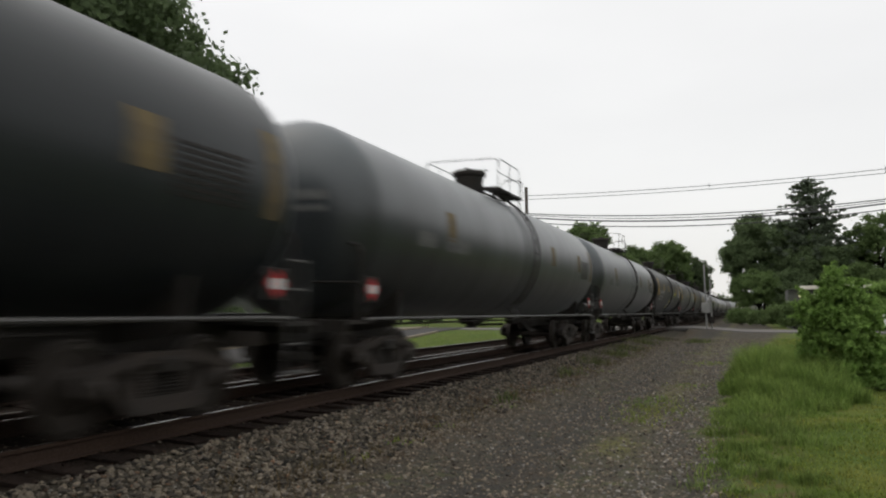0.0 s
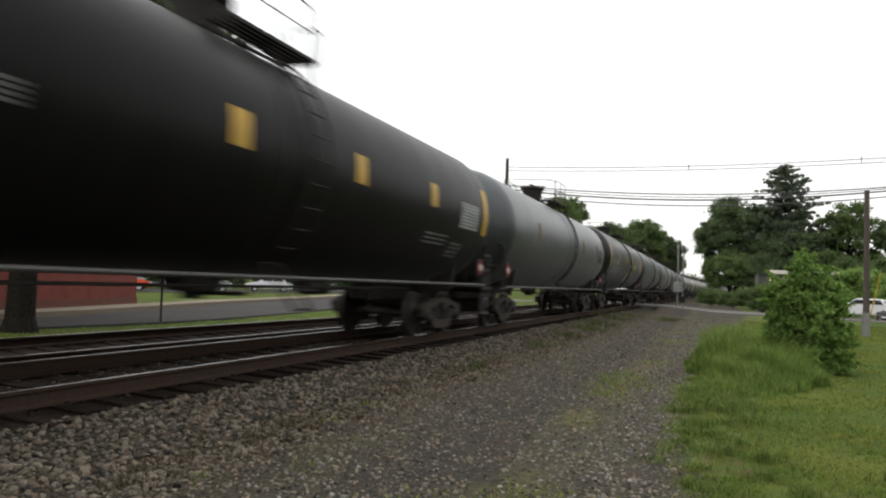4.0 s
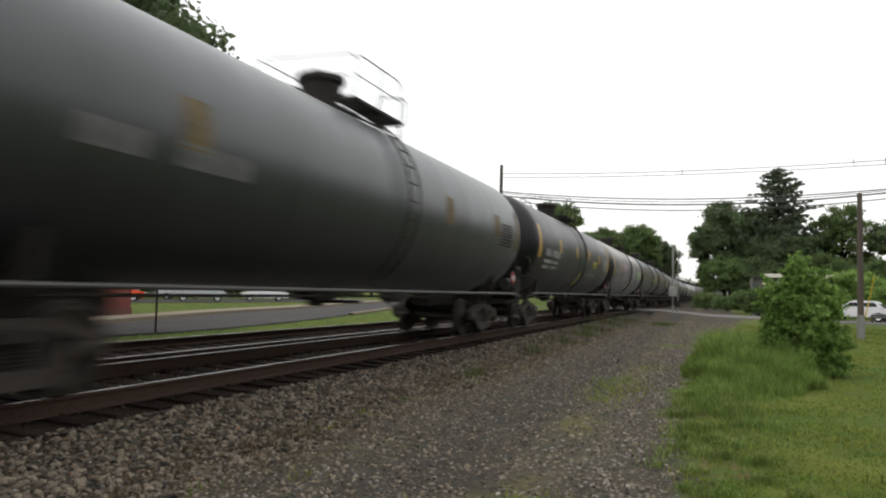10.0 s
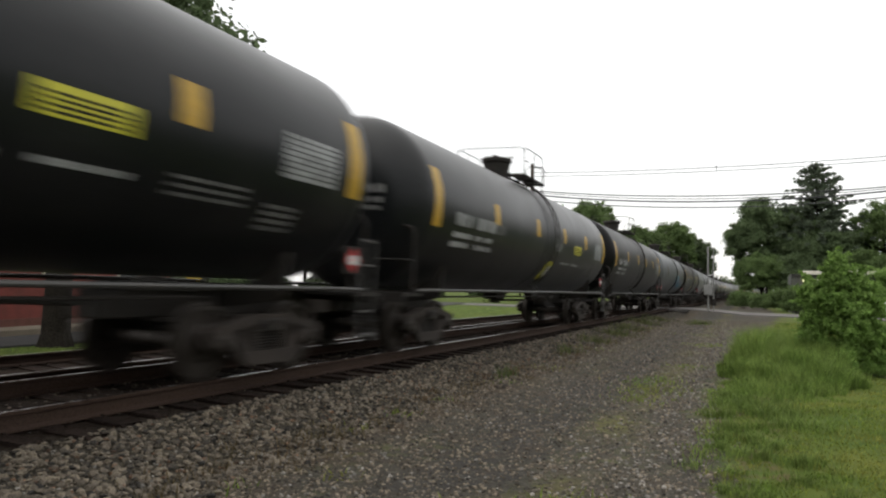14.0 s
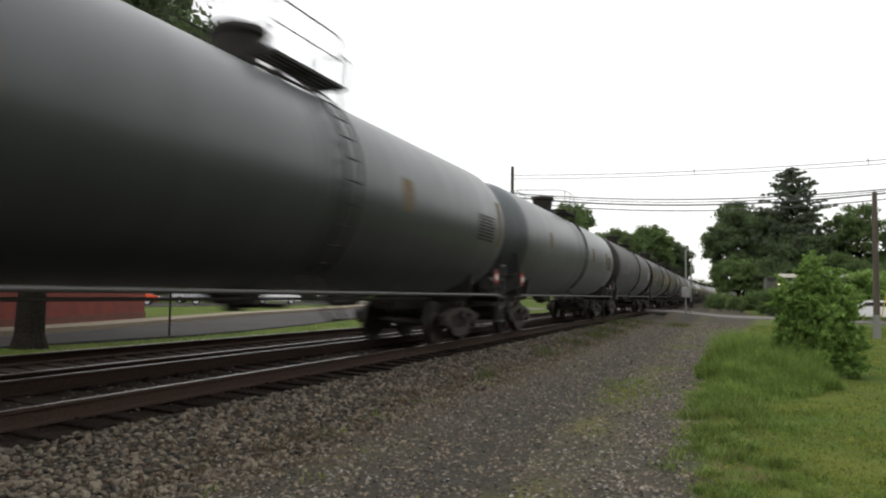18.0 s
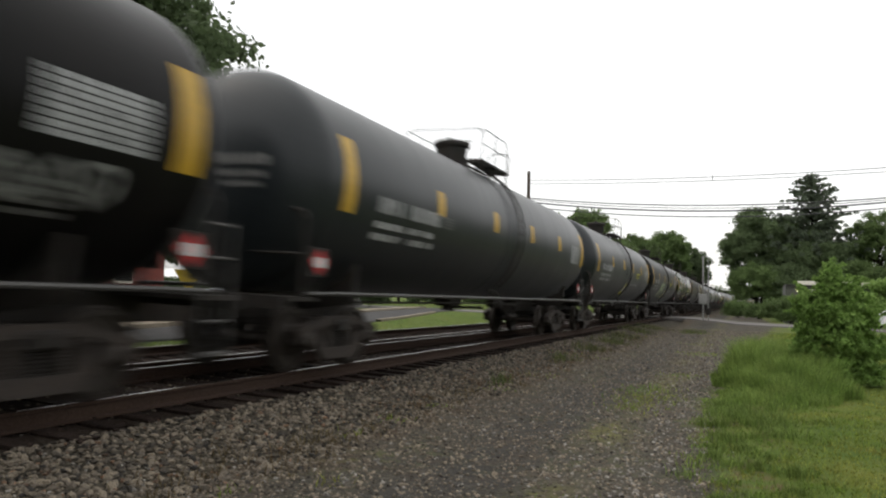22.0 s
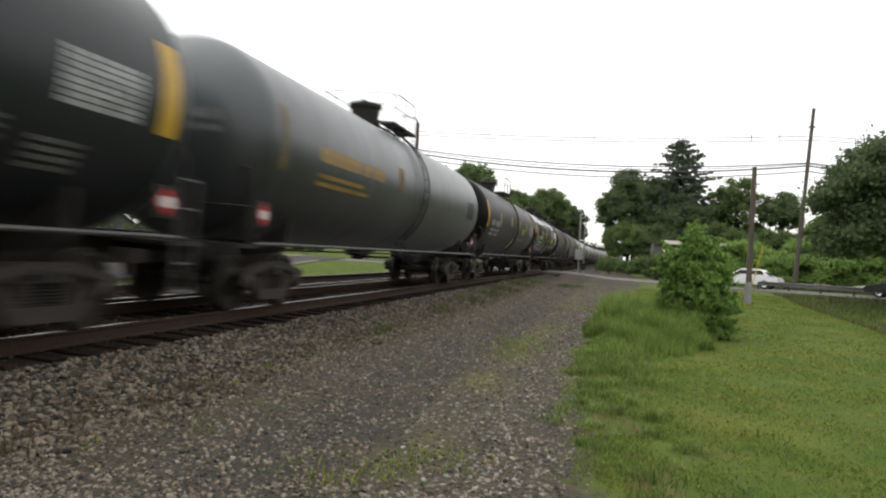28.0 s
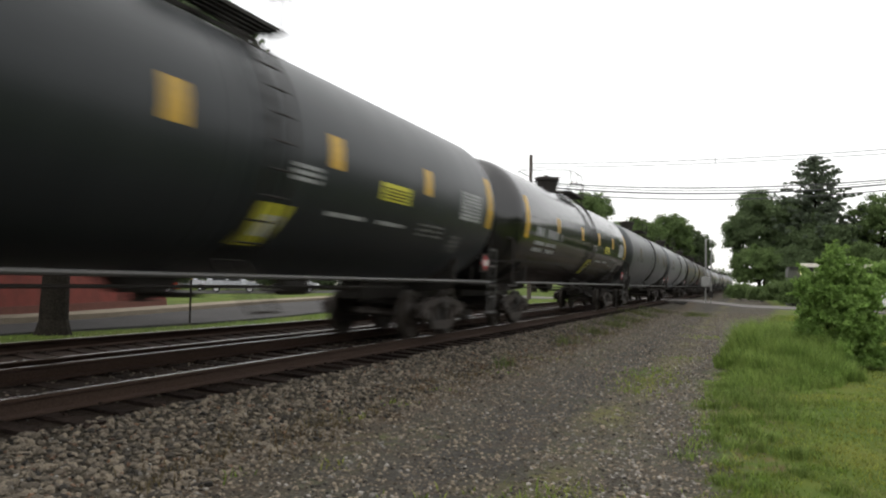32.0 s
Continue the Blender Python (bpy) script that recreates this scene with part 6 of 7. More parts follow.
for a, b, r, m in ((-3.95, 8.17, 0.10, 40), (-3.99, 7.05, 0.10, 34), (-3.83, 14.7, 0.2, 60), (-3.96, 9.54, 0.12, 30), (-3.66, 4.6, 0.08, 20), (-4.39, 33.3, 0.5, 160),
                   (-2.41, 41.0, 0.45, 220), (-1.48, 4.97, 0.16, 130), (-1.72, 4.6, 0.14, 120), (-1.19, 5.33, 0.16, 110), (-0.43, 7.8, 0.12, 40), (-1.5, 12.4, 0.28, 420), (-1.55, 13.6, 0.26, 260), (-1.45, 11.2, 0.24, 220), (-1.2, 16.5, 0.3, 120), (-4.0, 20, 0.35, 90), (-3.2, 5.4, 0.1, 22),
                   (-2.2, 4.7, 0.15, 30), (-0.9, 5.3, 0.2, 40), (-3.9, 11.8, 0.14, 36), (-1.1, 24, 0.4, 300), (-1.9, 30, 0.5, 90)):
    wx.append(a + rg.normal(size=m) * r)
    wy.append(b + rg.normal(size=m) * r * 1.4)
wx, wy = np.concatenate(wx), np.concatenate(wy)
grass_patch("path_weeds", rg, wx, wy, rg.uniform(0.02, 0.09, len(wx)), rg.uniform(0.006, 0.016, len(wx)), BLADE, "low green weeds scattered on the gravel path", 0.9)
cx, cy = [], []
for a, b, r, m in ((-4.78, 36.8, 0.42, 420), (-4.4, 26.7, 0.32, 320), (-4.5, 30.5, 0.35, 260), (-4.3, 22.4, 0.22, 160), (-2.41, 41.0, 0.35, 320), (-4.6, 42, 0.5, 300), (-4.2, 18.2, 0.18, 90), (-4.05, 12.6, 0.12, 60)):
    cx.append(a + rg.normal(size=m) * r)
    cy.append(b + rg.normal(size=m) * r * 1.8)
cx, cy = np.concatenate(cx), np.concatenate(cy)
grass_patch("ballast_weeds", rg, cx, cy, rg.uniform(0.08, 0.32, len(cx)), rg.uniform(0.010, 0.022, len(cx)), DITCH_BLADE, "dull green weed clumps at the ballast foot", 0.6)
cy = rg.uniform(20, 49, 12000)
cx = 5.6 + 0.085 * cy + rg.uniform(0, 7, 12000)
grass_patch("ditch_weeds", rg, cx, cy, rg.uniform(0.05, 0.28, 12000), rg.uniform(0.02, 0.04, 12000), DITCH_BLADE, "rank brown and green weeds in the ditch", 0.5)
dx, dy = [], []
for _ in range(120):
    m = int(rg.integers(8, 40))
    r = rg.uniform(0.05, 0.16)
    a, b = rg.normal(-4.05, 0.22), 4.0 + 30 * rg.uniform() ** 1.3
    dx.append(a + rg.normal(size=m) * r)
    dy.append(b + rg.normal(size=m) * r)
dx, dy = np.concatenate(dx), np.concatenate(dy)
grass_patch("dry_weeds", rg, dx, dy, rg.uniform(0.03, 0.13, len(dx)), rg.uniform(0.005, 0.012, len(dx)), DRY_BLADE, "dry brown weeds along the ballast foot", 0.7)
fy = rg.uniform(6, 60, 9000)
fx = -12.4 - rg.uniform(0, 1, 9000) * np.interp(fy, (10, 15, 24, 36, 45, 60), (2.5, 2.2, 2.9, 5.6, 8.3, 12.6))
grass_patch("verge_grass", rg, fx, fy, rg.uniform(0.02, 0.065, 9000), rg.uniform(0.014, 0.03, 9000), TALL_BLADE, "strip of green grass between track and street")


# ---- loose stones ----
def stone_shapes():
    rng, shapes = random.Random(17), []
    for s in range(8):
        bm = bmesh.new()
        bmesh.ops.create_icosphere(bm, subdivisions=1, radius=0.5)
        sx, sy, sz = rng.uniform(0.8, 1.3), rng.uniform(0.7, 1.0), rng.uniform(0.5, 0.8)
        for v in bm.verts:
            k = rng.uniform(0.6, 1.2)
            v.co = Vector((v.co.x * sx * k, v.co.y * sy * k, v.co.z * sz * k))
        bm.verts.index_update()
        shapes.append((np.array([v.co for v in bm.verts]), np.array([[v.index for v in f.verts] for f in bm.faces])))
        bm.free()
    return shapes


STONES = stone_shapes()


def scatter(name, xs, ys, sizes, seed, label, mat=None):
    rng = np.random.default_rng(seed)
    vs, fs, n = [], [], 0
    for x, y, s in zip(xs, ys, sizes):
        v, f = STONES[rng.integers(8)]
        a, b = rng.uniform(0, 6.283), rng.uniform(-0.7, 0.7)
        ca, sa, cb, sb = math.cos(a), math.sin(a), math.cos(b), math.sin(b)
        r = np.array([[ca, -sa * cb, sa * sb], [sa, ca * cb, -ca * sb], [0, sb, cb]])
        vs.append(v @ r.T * s + np.array([x, y, land(x, y) + s * 0.12]))
        fs.append(f + n)
        n += len(v)
    ob = new(name, mesh_of(name, np.concatenate(vs), np.concatenate(fs).tolist(), mat or STONE))
    return tagged(ob, label, "gravel", kind="stuff")


n = 22000
sy = np.where(rg.uniform(size=n) < 0.12, rg.uniform(-6, 2.5, n), 2.5 + 44 * rg.uniform(0, 1, n) ** 2.1)
sx = np.maximum(rg.uniform(-5.58, -3.75, n), -5.58 + rg.uniform(0, 0.2, n)) + np.abs(rg.normal(size=n)) * 0.08
keep = sx < -3.3
scatter("ballast_stones", sx[keep], sy[keep], 0.02 + 0.07 * rg.uniform(0, 1, keep.sum()) ** 1.8, 71, "loose grey crushed ballast stones")
n = 26000
sy = np.where(rg.uniform(size=n) < 0.15, rg.uniform(-6, 3.5, n), 3.5 + 44 * rg.uniform(0, 1, n) ** 2.3)
sx = rg.uniform(-4.0, -0.25, n)
sx = np.where(sy > 24, -4.0 + (sx + 4.0) * (lawn_edge(sy) + 4.0) / 3.75, sx)
scatter("path_gravel", sx, sy, rg.uniform(0.012, 0.042, n) * (1 + 0.7 * (rg.uniform(size=n) > 0.97)) * (1 + np.maximum(sy, 0) * 0.012), 72, "fine grey gravel strewn over the path")
n = 4600
chip_x = np.where(rg.uniform(size=n) < 0.4, rg.normal(-0.85, 0.4, n), rg.uniform(-5.3, -0.3, n))
scatter("pale_chips", np.minimum(chip_x, -0.1), np.where(rg.uniform(size=n) < 0.12, rg.uniform(-6, 3.4, n), 3.4 + 34 * rg.uniform(0, 1, n) ** 1.9), rg.uniform(0.014, 0.05, n), 74, "scattered pale limestone chips", PALE_STONE)
n = 900
scatter("rusty_stones", rg.normal(-4.7, 0.45, n), 2.8 + 22 * rg.uniform(0, 1, n) ** 1.6, rg.uniform(0.02, 0.062, n), 75, "rust-stained brown ballast stones", RUST_STONE)
n = 2600
scatter("shoulder_stones", rg.uniform(-8.2, -5.9, n), rg.uniform(2, 22, n), rg.uniform(0.02, 0.05, n), 73, "dark ballast stones lying between the ties")


# ---- poles, wires and the crossing ----
def pole(name, foot, top, r, label, cap=None):
    t = thing(name, Matrix.Translation(foot), label, "pole")
    d = Vector(top) - Vector(foot)
    bm = bmesh.new()
    rod(bm, (0, 0, -0.3), d, r, 14, r * 0.72)
    part("shaft", bm, POLE_WOOD, t)
    return t, d


util, d = pole("utility_pole", (13.45, 60, -0.6), (14.2, 60, 13.6), 0.17, "tall leaning wooden utility pole behind the guard rail")
bm = bmesh.new()
rod(bm, d * 0.93, d * 1.0 + Vector((0, 0, 0.05)), 0.09, 10, 0.05)
part("pole_pin", bm, SIGNAL, util, "pale metal pin on the pole top")
bm = bmesh.new()
box(bm, d.x * 0.9, 0, d.z * 0.9, 0.5, 0.1, 0.1)
part("bracket", bm, POLE_WOOD, util)
far_pole, d2 = pole("utility_pole", (-17.05, 60, -0.4), (-17.05, 60, 12.15), 0.19, "dark wooden utility pole beyond the railway")
stub, d3 = pole("service_pole", (5.72, 33.6, -0.45), (5.72, 33.6, 5.55), 0.13, "short dark wooden pole on the lawn with a pale guard")
bm = bmesh.new()
rod(bm, (0, 0, -0.05), (0, 0, 1.0), 0.155, 14, 0.145)
part("base_guard", bm, SIGNAL, stub, "pale grey guard round the foot")
bm = bmesh.new()
rod(bm, (0.14, -0.1, 0.9), (0.45, -0.3, 2.6), 0.025, 6)
part("guy_marker", bm, YELLOW_SIGN, stub, "yellow guy wire marker")


def span(points, sag, r, mat, label):
    bm = bmesh.new()
    line = []
    for a, b in zip(points, points[1:]):
        for k in range(25):
            u = k / 24
            p = Vector(a).lerp(Vector(b), u)
            line.append(p - Vector((0, 0, sag * 4 * u * (1 - u))))
    pipe(bm, line, r, 5)
    return tagged(part("overhead_wire", bm, mat), label, "wire", "overhead wires")


for dz, sag, r, m in ((0, 0.35, 0.028, WIRE), (-0.32, 0.32, 0.026, WIRE)):
    span([(-17.05, 60, 11.4 + dz), (14.1, 60, 11.5 + dz), (46, 52, 9.6 + dz)], sag, r, m, "thin grey overhead wire across the railway")
for zl, zr, sag, r in ((9.85, 9.44, 0.80, 0.045), (9.72, 9.36, 0.92, 0.028), (9.5, 9.21, 0.96, 0.06), (9.1, 8.8, 1.01, 0.042)):
    span([(-17.05, 60, zl), (13.95, 60, zr), (46, 52, zr - 1.6)], sag, r, CABLE, "black overhead cable across the railway")
for x, z in ((-2.16, 11.1), (9.86, 11.4), (11.9, 11.45), (17.2, 11.2)):
    bm = bmesh.new()
    rod(bm, (x, 60, z - 0.36), (x, 60, z + 0.16), 0.022, 6)
    box(bm, x, 60, z - 0.02, 0.07, 0.04, 0.16)
    tagged(part("wire_spacer", bm, WIRE), "grey spacer on the thin wires", "spacer", "wire spacers")

signal = thing("crossing_signal", Matrix.Translation((-2.83, 60, -0.36)), "pale metal crossing signal mast with a grey box", "signal")
bm = bmesh.new()
rod(bm, (0, 0, 0), (0, 0, 5.25), 0.06, 12)
rod(bm, (0, 0, 0), (0, 0, 0.25), 0.16, 12)
part("mast", bm, SIGNAL, signal)
bm = bmesh.new()
box(bm, 0, -0.05, 1.86, 0.62, 0.32, 0.80, bevel=0.03)
box(bm, 0, -0.22, 1.86, 0.52, 0.02, 0.68)
part("control_box", bm, SIGNAL, signal, "pale grey control box")
bm = bmesh.new()
rod(bm, (0.36, 0.8, 0), (0.36, 0.8, 4.1), 0.05, 10)
part("gate_post", bm, SIGNAL, signal)
bm = bmesh.new()
rod(bm, (0.36, 0.8, 4.1), (0.36, 0.8, 5.2), 0.02, 8)
part("whip", bm, SIGNAL, signal)
bm = bmesh.new()
box(bm, 0.36, 0.7, 0.9, 0.35, 0.4, 0.5, bevel=0.03)
part("gate_motor", bm, IRON, signal)


# ---- guard rail, low building, house ----
guard = thing("guard_rail", Matrix(), "galvanised guard rail on posts beside the road", "guard rail")
ga, gb = Vector((10.2, 56.0, 0)), Vector((27.5, 49.4, 0))
gd = (gb - ga).normalized()
bm = bmesh.new()
prof = ((0.0, 0.34), (0.05, 0.38), (0.05, 0.43), (0.0, 0.47), (0.0, 0.51), (0.05, 0.55), (0.05, 0.60), (0.0, 0.64))
side = Vector((gd.y, -gd.x, 0))
rows_a = [bm.verts.new(ga + side * (o + 0.1) + Vector((0, 0, z - 0.36))) for o, z in prof]
rows_b = [bm.verts.new(gb + side * (o + 0.1) + Vector((0, 0, z - 0.36))) for o, z in prof]
for i in range(len(prof) - 1):
    bm.faces.new((rows_a[i], rows_b[i], rows_b[i + 1], rows_a[i + 1]))
bmesh.ops.solidify(bm, geom=bm.faces[:], thickness=0.01)
part("beam", bm, GALV, guard)
k = 0.0
while k < (gb - ga).length:
    p = ga + gd * k
    bm = bmesh.new()
    box(bm, p.x, p.y, -0.25, 0.12, 0.14, 0.9)
    part("post", bm, POLE_WOOD, guard)
    k += 2.0

shop = thing("low_building", Matrix.Translation((6.9, 72, -0.4)), "low flat-roofed building with a cream fascia", "building")
bm = bmesh.new()
box(bm, 0, 2.6, 1.65, 6.6, 5.0, 3.4)
part("wall", bm, SHED_WALL, shop)
for x0, x1 in ((-2.35, 1.6), (1.9, 3.5)):
    bm = bmesh.new()
    box(bm, (x0 + x1) / 2, 0.0, 3.62, x1 - x0, 0.35, 0.34, bevel=0.03)
    part("fascia", bm, CREAM, shop, "bright cream fascia board")
bm = bmesh.new()
box(bm, 0.2, 2.6, 3.42, 6.9, 5.4, 0.14)
part("roof", bm, ROOF, shop)
bm = bmesh.new()
box(bm, -0.2, 0.05, 2.95, 2.3, 0.1, 0.28)
part("sign_board", bm, CREAM, shop)
bm = bmesh.new()
box(bm, -2.2, -0.08, 2.95, 0.36, 0.2, 0.26, bevel=0.04)
part("wall_lamp", bm, SHED_LAMP, shop, "lit warm wall lamp")


def gable_house(at, turn, w, dpt, eaves, ridge, wall_mat, label):
    h = thing("house", Matrix.Translation(at) @ pose(0, 0, 0, 0, 0, turn), label, "house")
    bm = bmesh.new()
    prism(bm, ((-w / 2, 0), (w / 2, 0), (w / 2, eaves), (0, ridge), (-w / 2, eaves)), -dpt / 2, dpt / 2, "y")
    part("wall", bm, wall_mat, h)
    bm = bmesh.new()
    for s in (-1, 1):
        prism(bm, ((s * (w / 2 + 0.4), eaves - 0.25), (0, ridge + 0.12), (0, ridge + 0.30), (s * (w / 2 + 0.4), eaves - 0.05)), -dpt / 2 - 0.3, dpt / 2 + 0.3, "y")
    part("roof", bm, ROOF, h, "dark shingled roof")
    for x in (-w * 0.25, w * 0.25):
        bm = bmesh.new()
        box(bm, x, -dpt / 2 - 0.02, eaves * 0.55, 1.0, 0.1, 1.3)
        win = part("window", bm, CREAM, h)
        bm = bmesh.new()
        box(bm, x, -dpt / 2 - 0.075, eaves * 0.55, 0.8, 0.02, 1.1)
        part("pane", bm, GLASS_DARK, win)
    return h


gable_house((26.0, 88, -0.4), 20, 8, 9, 2.7, 5.2, CREAM, "pale house with a dark gabled roof behind trees")
gable_house((-60, 74, -0.3), 50, 7, 8, 2.6, 4.8, SHED_WALL, "dull green-grey house with a gabled roof behind the car park")
gable_house((-52, 86, -0.3), 50, 6, 8, 2.4, 4.6, SHED_WALL, "dull green-grey house with a gabled roof behind the car park")

brick_house = thing("brick_building", Matrix.Translation((-26.36, 14.74, -0.3)) @ pose(0, 0, 0, 0, 0, 19), "long low red brick building along the street", "building")
bm = bmesh.new()
box(bm, 0, 0, 2.0, 9.6, 22, 4.0)
part("wall", bm, BRICK, brick_house)
bm = bmesh.new()
box(bm, 0, 0, 4.1, 10.0, 22.4, 0.25)
part("roof", bm, ROOF, brick_house)
bm = bmesh.new()
box(bm, 4.85, 0, 0.15, 0.08, 21.9, 0.3)
part("plinth", bm, MORTAR, brick_house)
for y in range(-8, 11, 5):
    bm = bmesh.new()
    box(bm, 4.84, y, 2.3, 0.10, 1.6, 1.3)
    w = part("window", bm, CREAM, brick_house)
    bm = bmesh.new()
    box(bm, 4.90, y, 2.3, 0.03, 1.4, 1.1)
    part("pane", bm, GLASS_DARK, w)

sign = thing("street_sign", Matrix.Translation((-14.9, 16.65, -0.3)), "yellow triangular sign on a thin steel post", "sign")
bm = bmesh.new()
rod(bm, (0, 0, -0.1), (0, 0, 2.0), 0.03, 8)
part("post", bm, IRON, sign)
bm = bmesh.new()
prism(bm, ((-0.42, 2.02), (0.42, 2.02), (0.0, 1.30)), -0.05, -0.035, "y")
bmesh.ops.transform(bm, matrix=pose(0, 0, 0, 0, 0, 42), verts=bm.verts)
part("plate", bm, YELLOW_SIGN, sign, "weathered yellow triangular plate")


# ---- vehicles that stand and wait ----
CAR_SIDES = {
    "sedan": (((-2.3, 0.30), (-2.34, 0.62), (-2.26, 0.86), (-1.55, 0.94), (-0.85, 0.97), (0.95, 0.97), (1.6, 0.88), (2.2, 0.72), (2.34, 0.52), (2.3, 0.30)),
              ((-1.75, 0.94), (-1.05, 1.38), (-0.55, 1.44), (0.35, 1.42), (1.15, 0.95))),
    "wagon": (((-2.25, 0.34), (-2.3, 0.70), (-2.24, 0.98), (-1.2, 1.02), (0.95, 1.02), (1.7, 0.95), (2.2, 0.78), (2.3, 0.55), (2.26, 0.34)),
              ((-2.18, 1.0), (-1.98, 1.56), (-1.4, 1.66), (0.1, 1.64), (0.55, 1.52), (1.2, 1.0))),
}


def loft(bm, outline, half, tuck, low):
    """Two flanks drawn in towards the top, joined across."""
    put = lambda s, y, z: bm.verts.new((s * (half - tuck * max(0.0, z - low)), y, z))
    left, right = [put(-1, *p) for p in outline], [put(1, *p) for p in outline]
    bm.faces.new(left)
    bm.faces.new(right[::-1])
    for i in range(len(outline)):
        j = (i + 1) % len(outline)
        bm.faces.new((left[j], left[i], right[i], right[j]))
    bmesh.ops.recalc_face_normals(bm, faces=bm.faces)
    bmesh.ops.bevel(bm, geom=bm.edges[:], offset=0.045, segments=2, affect="EDGES", clamp_overlap=True)
    return bm


def vehicle(kind, paint, at, turn, label):
    low, high = CAR_SIDES[kind]
    v = thing("car", Matrix.Translation(at) @ pose(0, 0, 0, 0, 0, turn), label, "car")
    bm = loft(bmesh.new(), low, 0.89, 0.08, 0.6)
    body = part("body", bm, CAR_PAINT[paint], v, smooth=False)
    bm = loft(bmesh.new(), high, 0.82, 0.24, 0.95)
    part("roof", bm, CAR_PAINT[paint], v)
    ys = [p[0] for p in high]
    top = max(p[1] for p in high)
    for s in (-1, 1):
        for a, b in ((0.14, 0.47), (0.52, 0.86)):
            y0, y1 = ys[0] + (ys[-1] - ys[0]) * a, ys[0] + (ys[-1] - ys[0]) * b
            bm = bmesh.new()
            zt, zb = top - 0.12, 1.03
            shift0 = 0.20 if a < 0.2 and kind == "sedan" else 0.04
            shift1 = -0.34 if b > 0.8 else -0.02
            pts = [(y0, zb), (y1, zb), (y1 + shift1, zt), (y0 + shift0, zt)]
            f = [bm.verts.new((s * (0.83 - 0.24 * (z - 0.95)), y, z)) for y, z in pts]
            bm.faces.new(f)
            bmesh.ops.solidify(bm, geom=bm.faces[:], thickness=0.012)
            part("side_window", bm, GLASS_DARK, v)
        bm = bmesh.new()
        box(bm, s * 0.62, 2.24, 0.66, 0.36, 0.1, 0.14, bevel=0.03)
        part("headlight", bm, LAMP_LENS, v)
        bm = bmesh.new()
        box(bm, s * 0.66, -2.27, 0.72, 0.30, 0.08, 0.16, bevel=0.02)
        part("tail_light", bm, TAIL_LENS, v)
        for y in (-1.38, 1.42):
            bm = bmesh.new()
            lathe(bm, [(s * 0.70, 0.2), (s * 0.70, 0.30), (s * 0.73, 0.325), (s * 0.87, 0.325), (s * 0.90, 0.30), (s * 0.90, 0.21), (s * 0.87, 0.20)], 20, "x")
            bmesh.ops.translate(bm, vec=(0, y, 0.325), verts=bm.verts)
            wheel = part("wheel", bm, TYRE, v)
            bm = bmesh.new()
            lathe(bm, [(s * 0.80, 0.0), (s * 0.86, 0.05), (s * 0.85, 0.12), (s * 0.885, 0.205), (s * 0.80, 0.21)], 16, "x")
            bmesh.ops.translate(bm, vec=(0, y, 0.325), verts=bm.verts)
            part("rim", bm, CHROME, wheel)
    for y0, y1 in (((ys[-1] - 0.02, 1.0), (ys[-2] + 0.06, top - 0.07)), ((ys[0] + 0.04, 1.02), (ys[1] - 0.02, top - 0.12))):
        bm = bmesh.new()
        s = 0.012 if y0[0] > 0 else -0.012
        f = [bm.verts.new((x * k, y + s * 2, z + 0.012)) for x, (y, z), k in ((-1, y0, 0.74), (1, y0, 0.74), (1, y1, 0.62), (-1, y1, 0.62))]
        bm.faces.new(f)
        bmesh.ops.solidify(bm, geom=bm.faces[:], thickness=0.01)
        part("windscreen", bm, GLASS_DARK, v)
    return v


ra = math.degrees(math.atan2(ROAD_D.y, ROAD_D.x))
vehicle("sedan", "white", (9.9, 58.4, -0.30), ra + 92, "white sedan waiting at the level crossing")
vehicle("sedan", "dark", (18.6, 52.8, -0.30), ra + 90, "dark grey sedan waiting behind the white one")
vehicle("wagon", "silver", (-41.6, 51.7, -0.27), -51, "silver estate car parked on the car park")
vehicle("sedan", "white", (-41.8, 61.6, -0.27), 129, "white sedan parked on the car park")
vehicle("wagon", "silver", (-49.5, 54.7, -0.27), -60, "pale estate car parked on the car park")
vehicle("sedan", "orange", (-44.3, 44.8, -0.27), -50, "orange-red car parked behind the brick building")
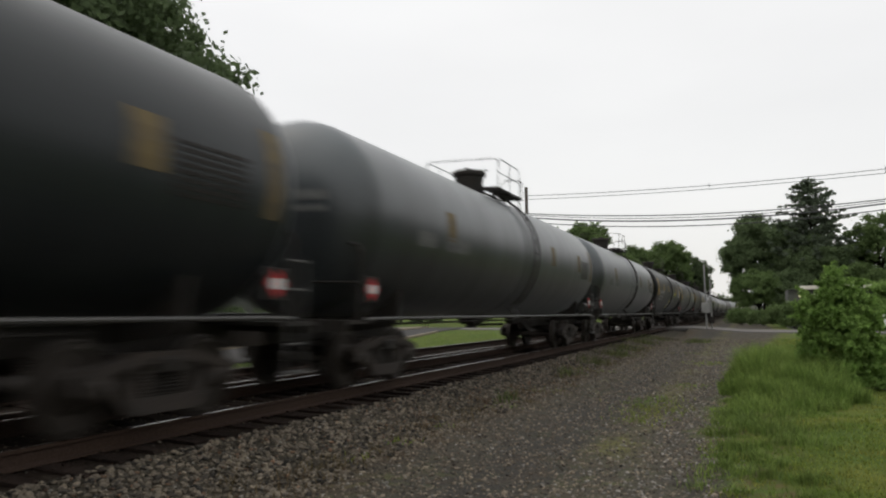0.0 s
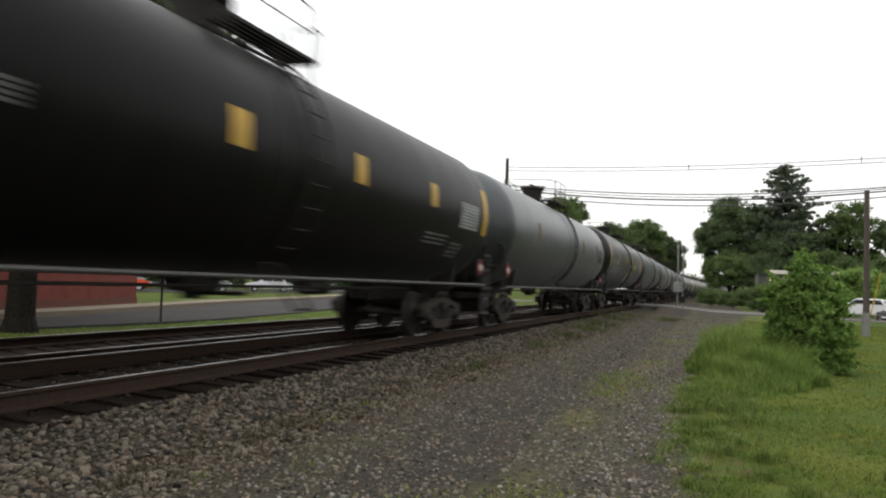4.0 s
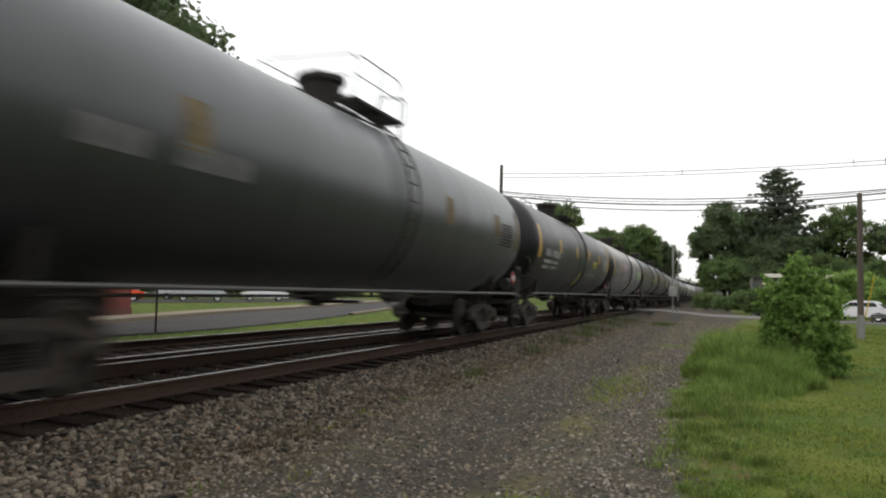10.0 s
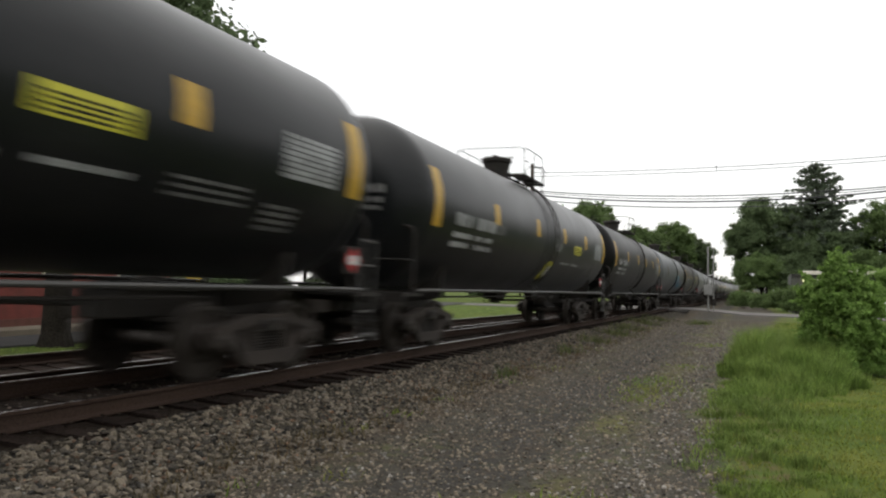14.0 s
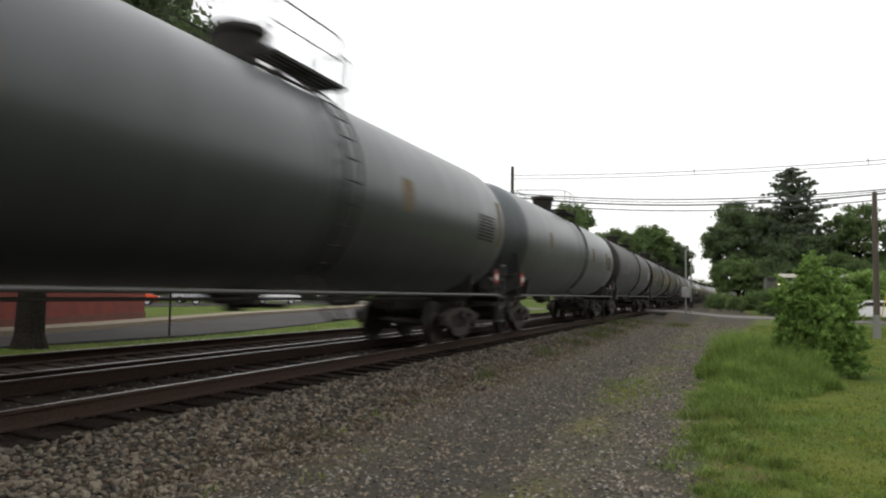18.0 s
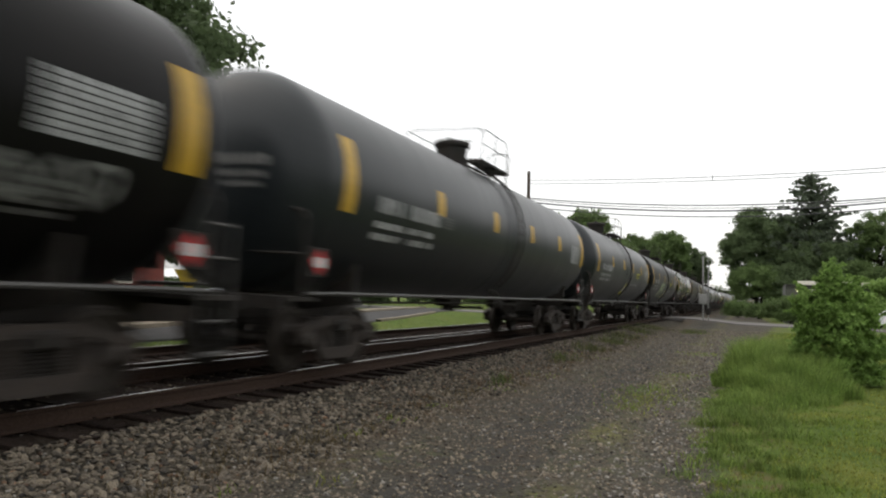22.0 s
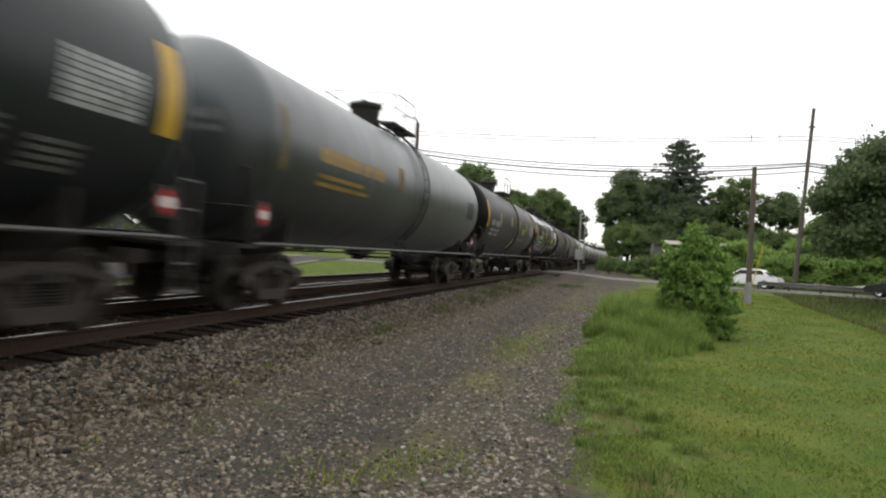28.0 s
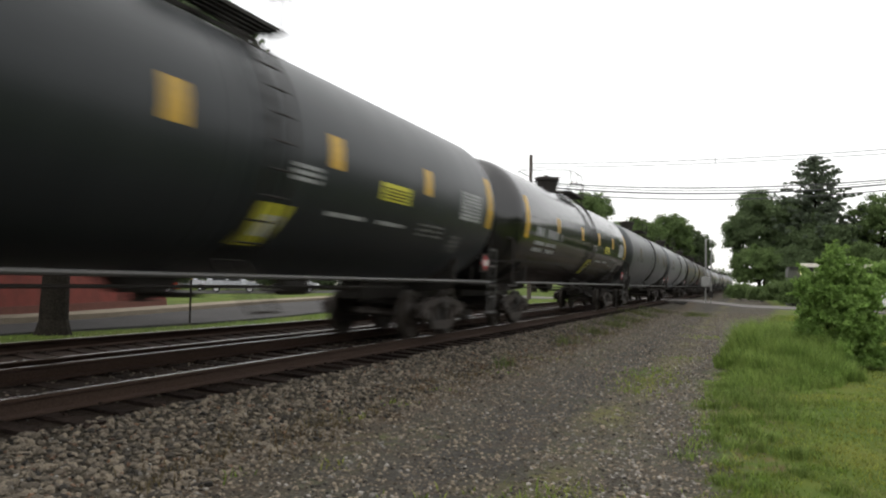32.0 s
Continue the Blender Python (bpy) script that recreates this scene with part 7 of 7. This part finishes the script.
for i, (x, y) in enumerate(((-50.5, 54), (-49, 60), (-47.5, 66), (-46, 72), (-42, 78), (-37, 83), (-31, 88))):
    shrub("bush", (x, y, -0.3), [((0, 0, 1.3), (2.6, 2.4, 1.5), 40)], LEAF_DARK, 4200, 0.22, 80 + i, "dark leafy bush behind the car park", clump=0.7, category="bush")

# single stones that lie nearest to the path
shapes = []
for v, f in STONES:
    shapes.append(mesh_of("stone", v, f.tolist(), STONE))
for i in range(300):
    x, y, s = float(rg.uniform(-5.3, -3.9)), float(rg.uniform(3.2, 8.5)), float(rg.uniform(0.035, 0.085))
    st = part("stone", shapes[i % 8], None, GROUND)
    st.matrix_basis = Matrix.Translation((x, y, land(x, y) + s * 0.18)) @ pose(0, 0, 0, float(rg.uniform(-40, 40)), float(rg.uniform(-40, 40)), float(rg.uniform(0, 360))) @ Matrix.Scale(s, 4)


# ---- what moves ----
LEAD = 9.0 - PITCH * 0.5        # where the middle of the first car stands at the start


def gone(t):
    """How far the train has gone by t: a nearly even pace, slowly rising."""
    return 0.45 + 21.45 * t + 0.0108 * t * t - 0.000063 * t ** 3


def car_pose(y):
    slope = (y - 150.0) / 1500.0 if y > 150 else 0.0
    return pose(TRACK_X + bend(y), y, 0.025, 0, CANT, -math.degrees(math.atan(slope)))


def motions():
    times = [k * 1.0 for k in range(33)]
    for k, car in enumerate(CARS):
        y0 = LEAD + PITCH * k
        walk(car, [(t, car_pose(y0 - gone(t))) for t in times])
        # the wheels turn while the car goes by
        near = [f for f in range(0, 961) if -14 < y0 - gone(f / 30) < 42]
        if not near:
            continue
        for truck in [o for o in car.children if o.name.startswith("truck")]:
            forward = 1 if truck.matrix_basis.to_euler().z < 1 else -1
            for w in [o for o in truck.children if o.name.startswith("wheelset")]:
                at, start = w.matrix_basis.translation.copy(), gone(near[0] / 30)
                rows = []
                for f in sorted({0, *near, 960}):
                    d = min(max(gone(f / 30), start), gone(near[-1] / 30)) - start
                    turn = forward * math.degrees(d / 0.487)
                    rows.append((f / 30, Matrix.Translation(at) @ pose(0, 0, 0, turn, 0, 0)))
                walk(w, rows)


motions()
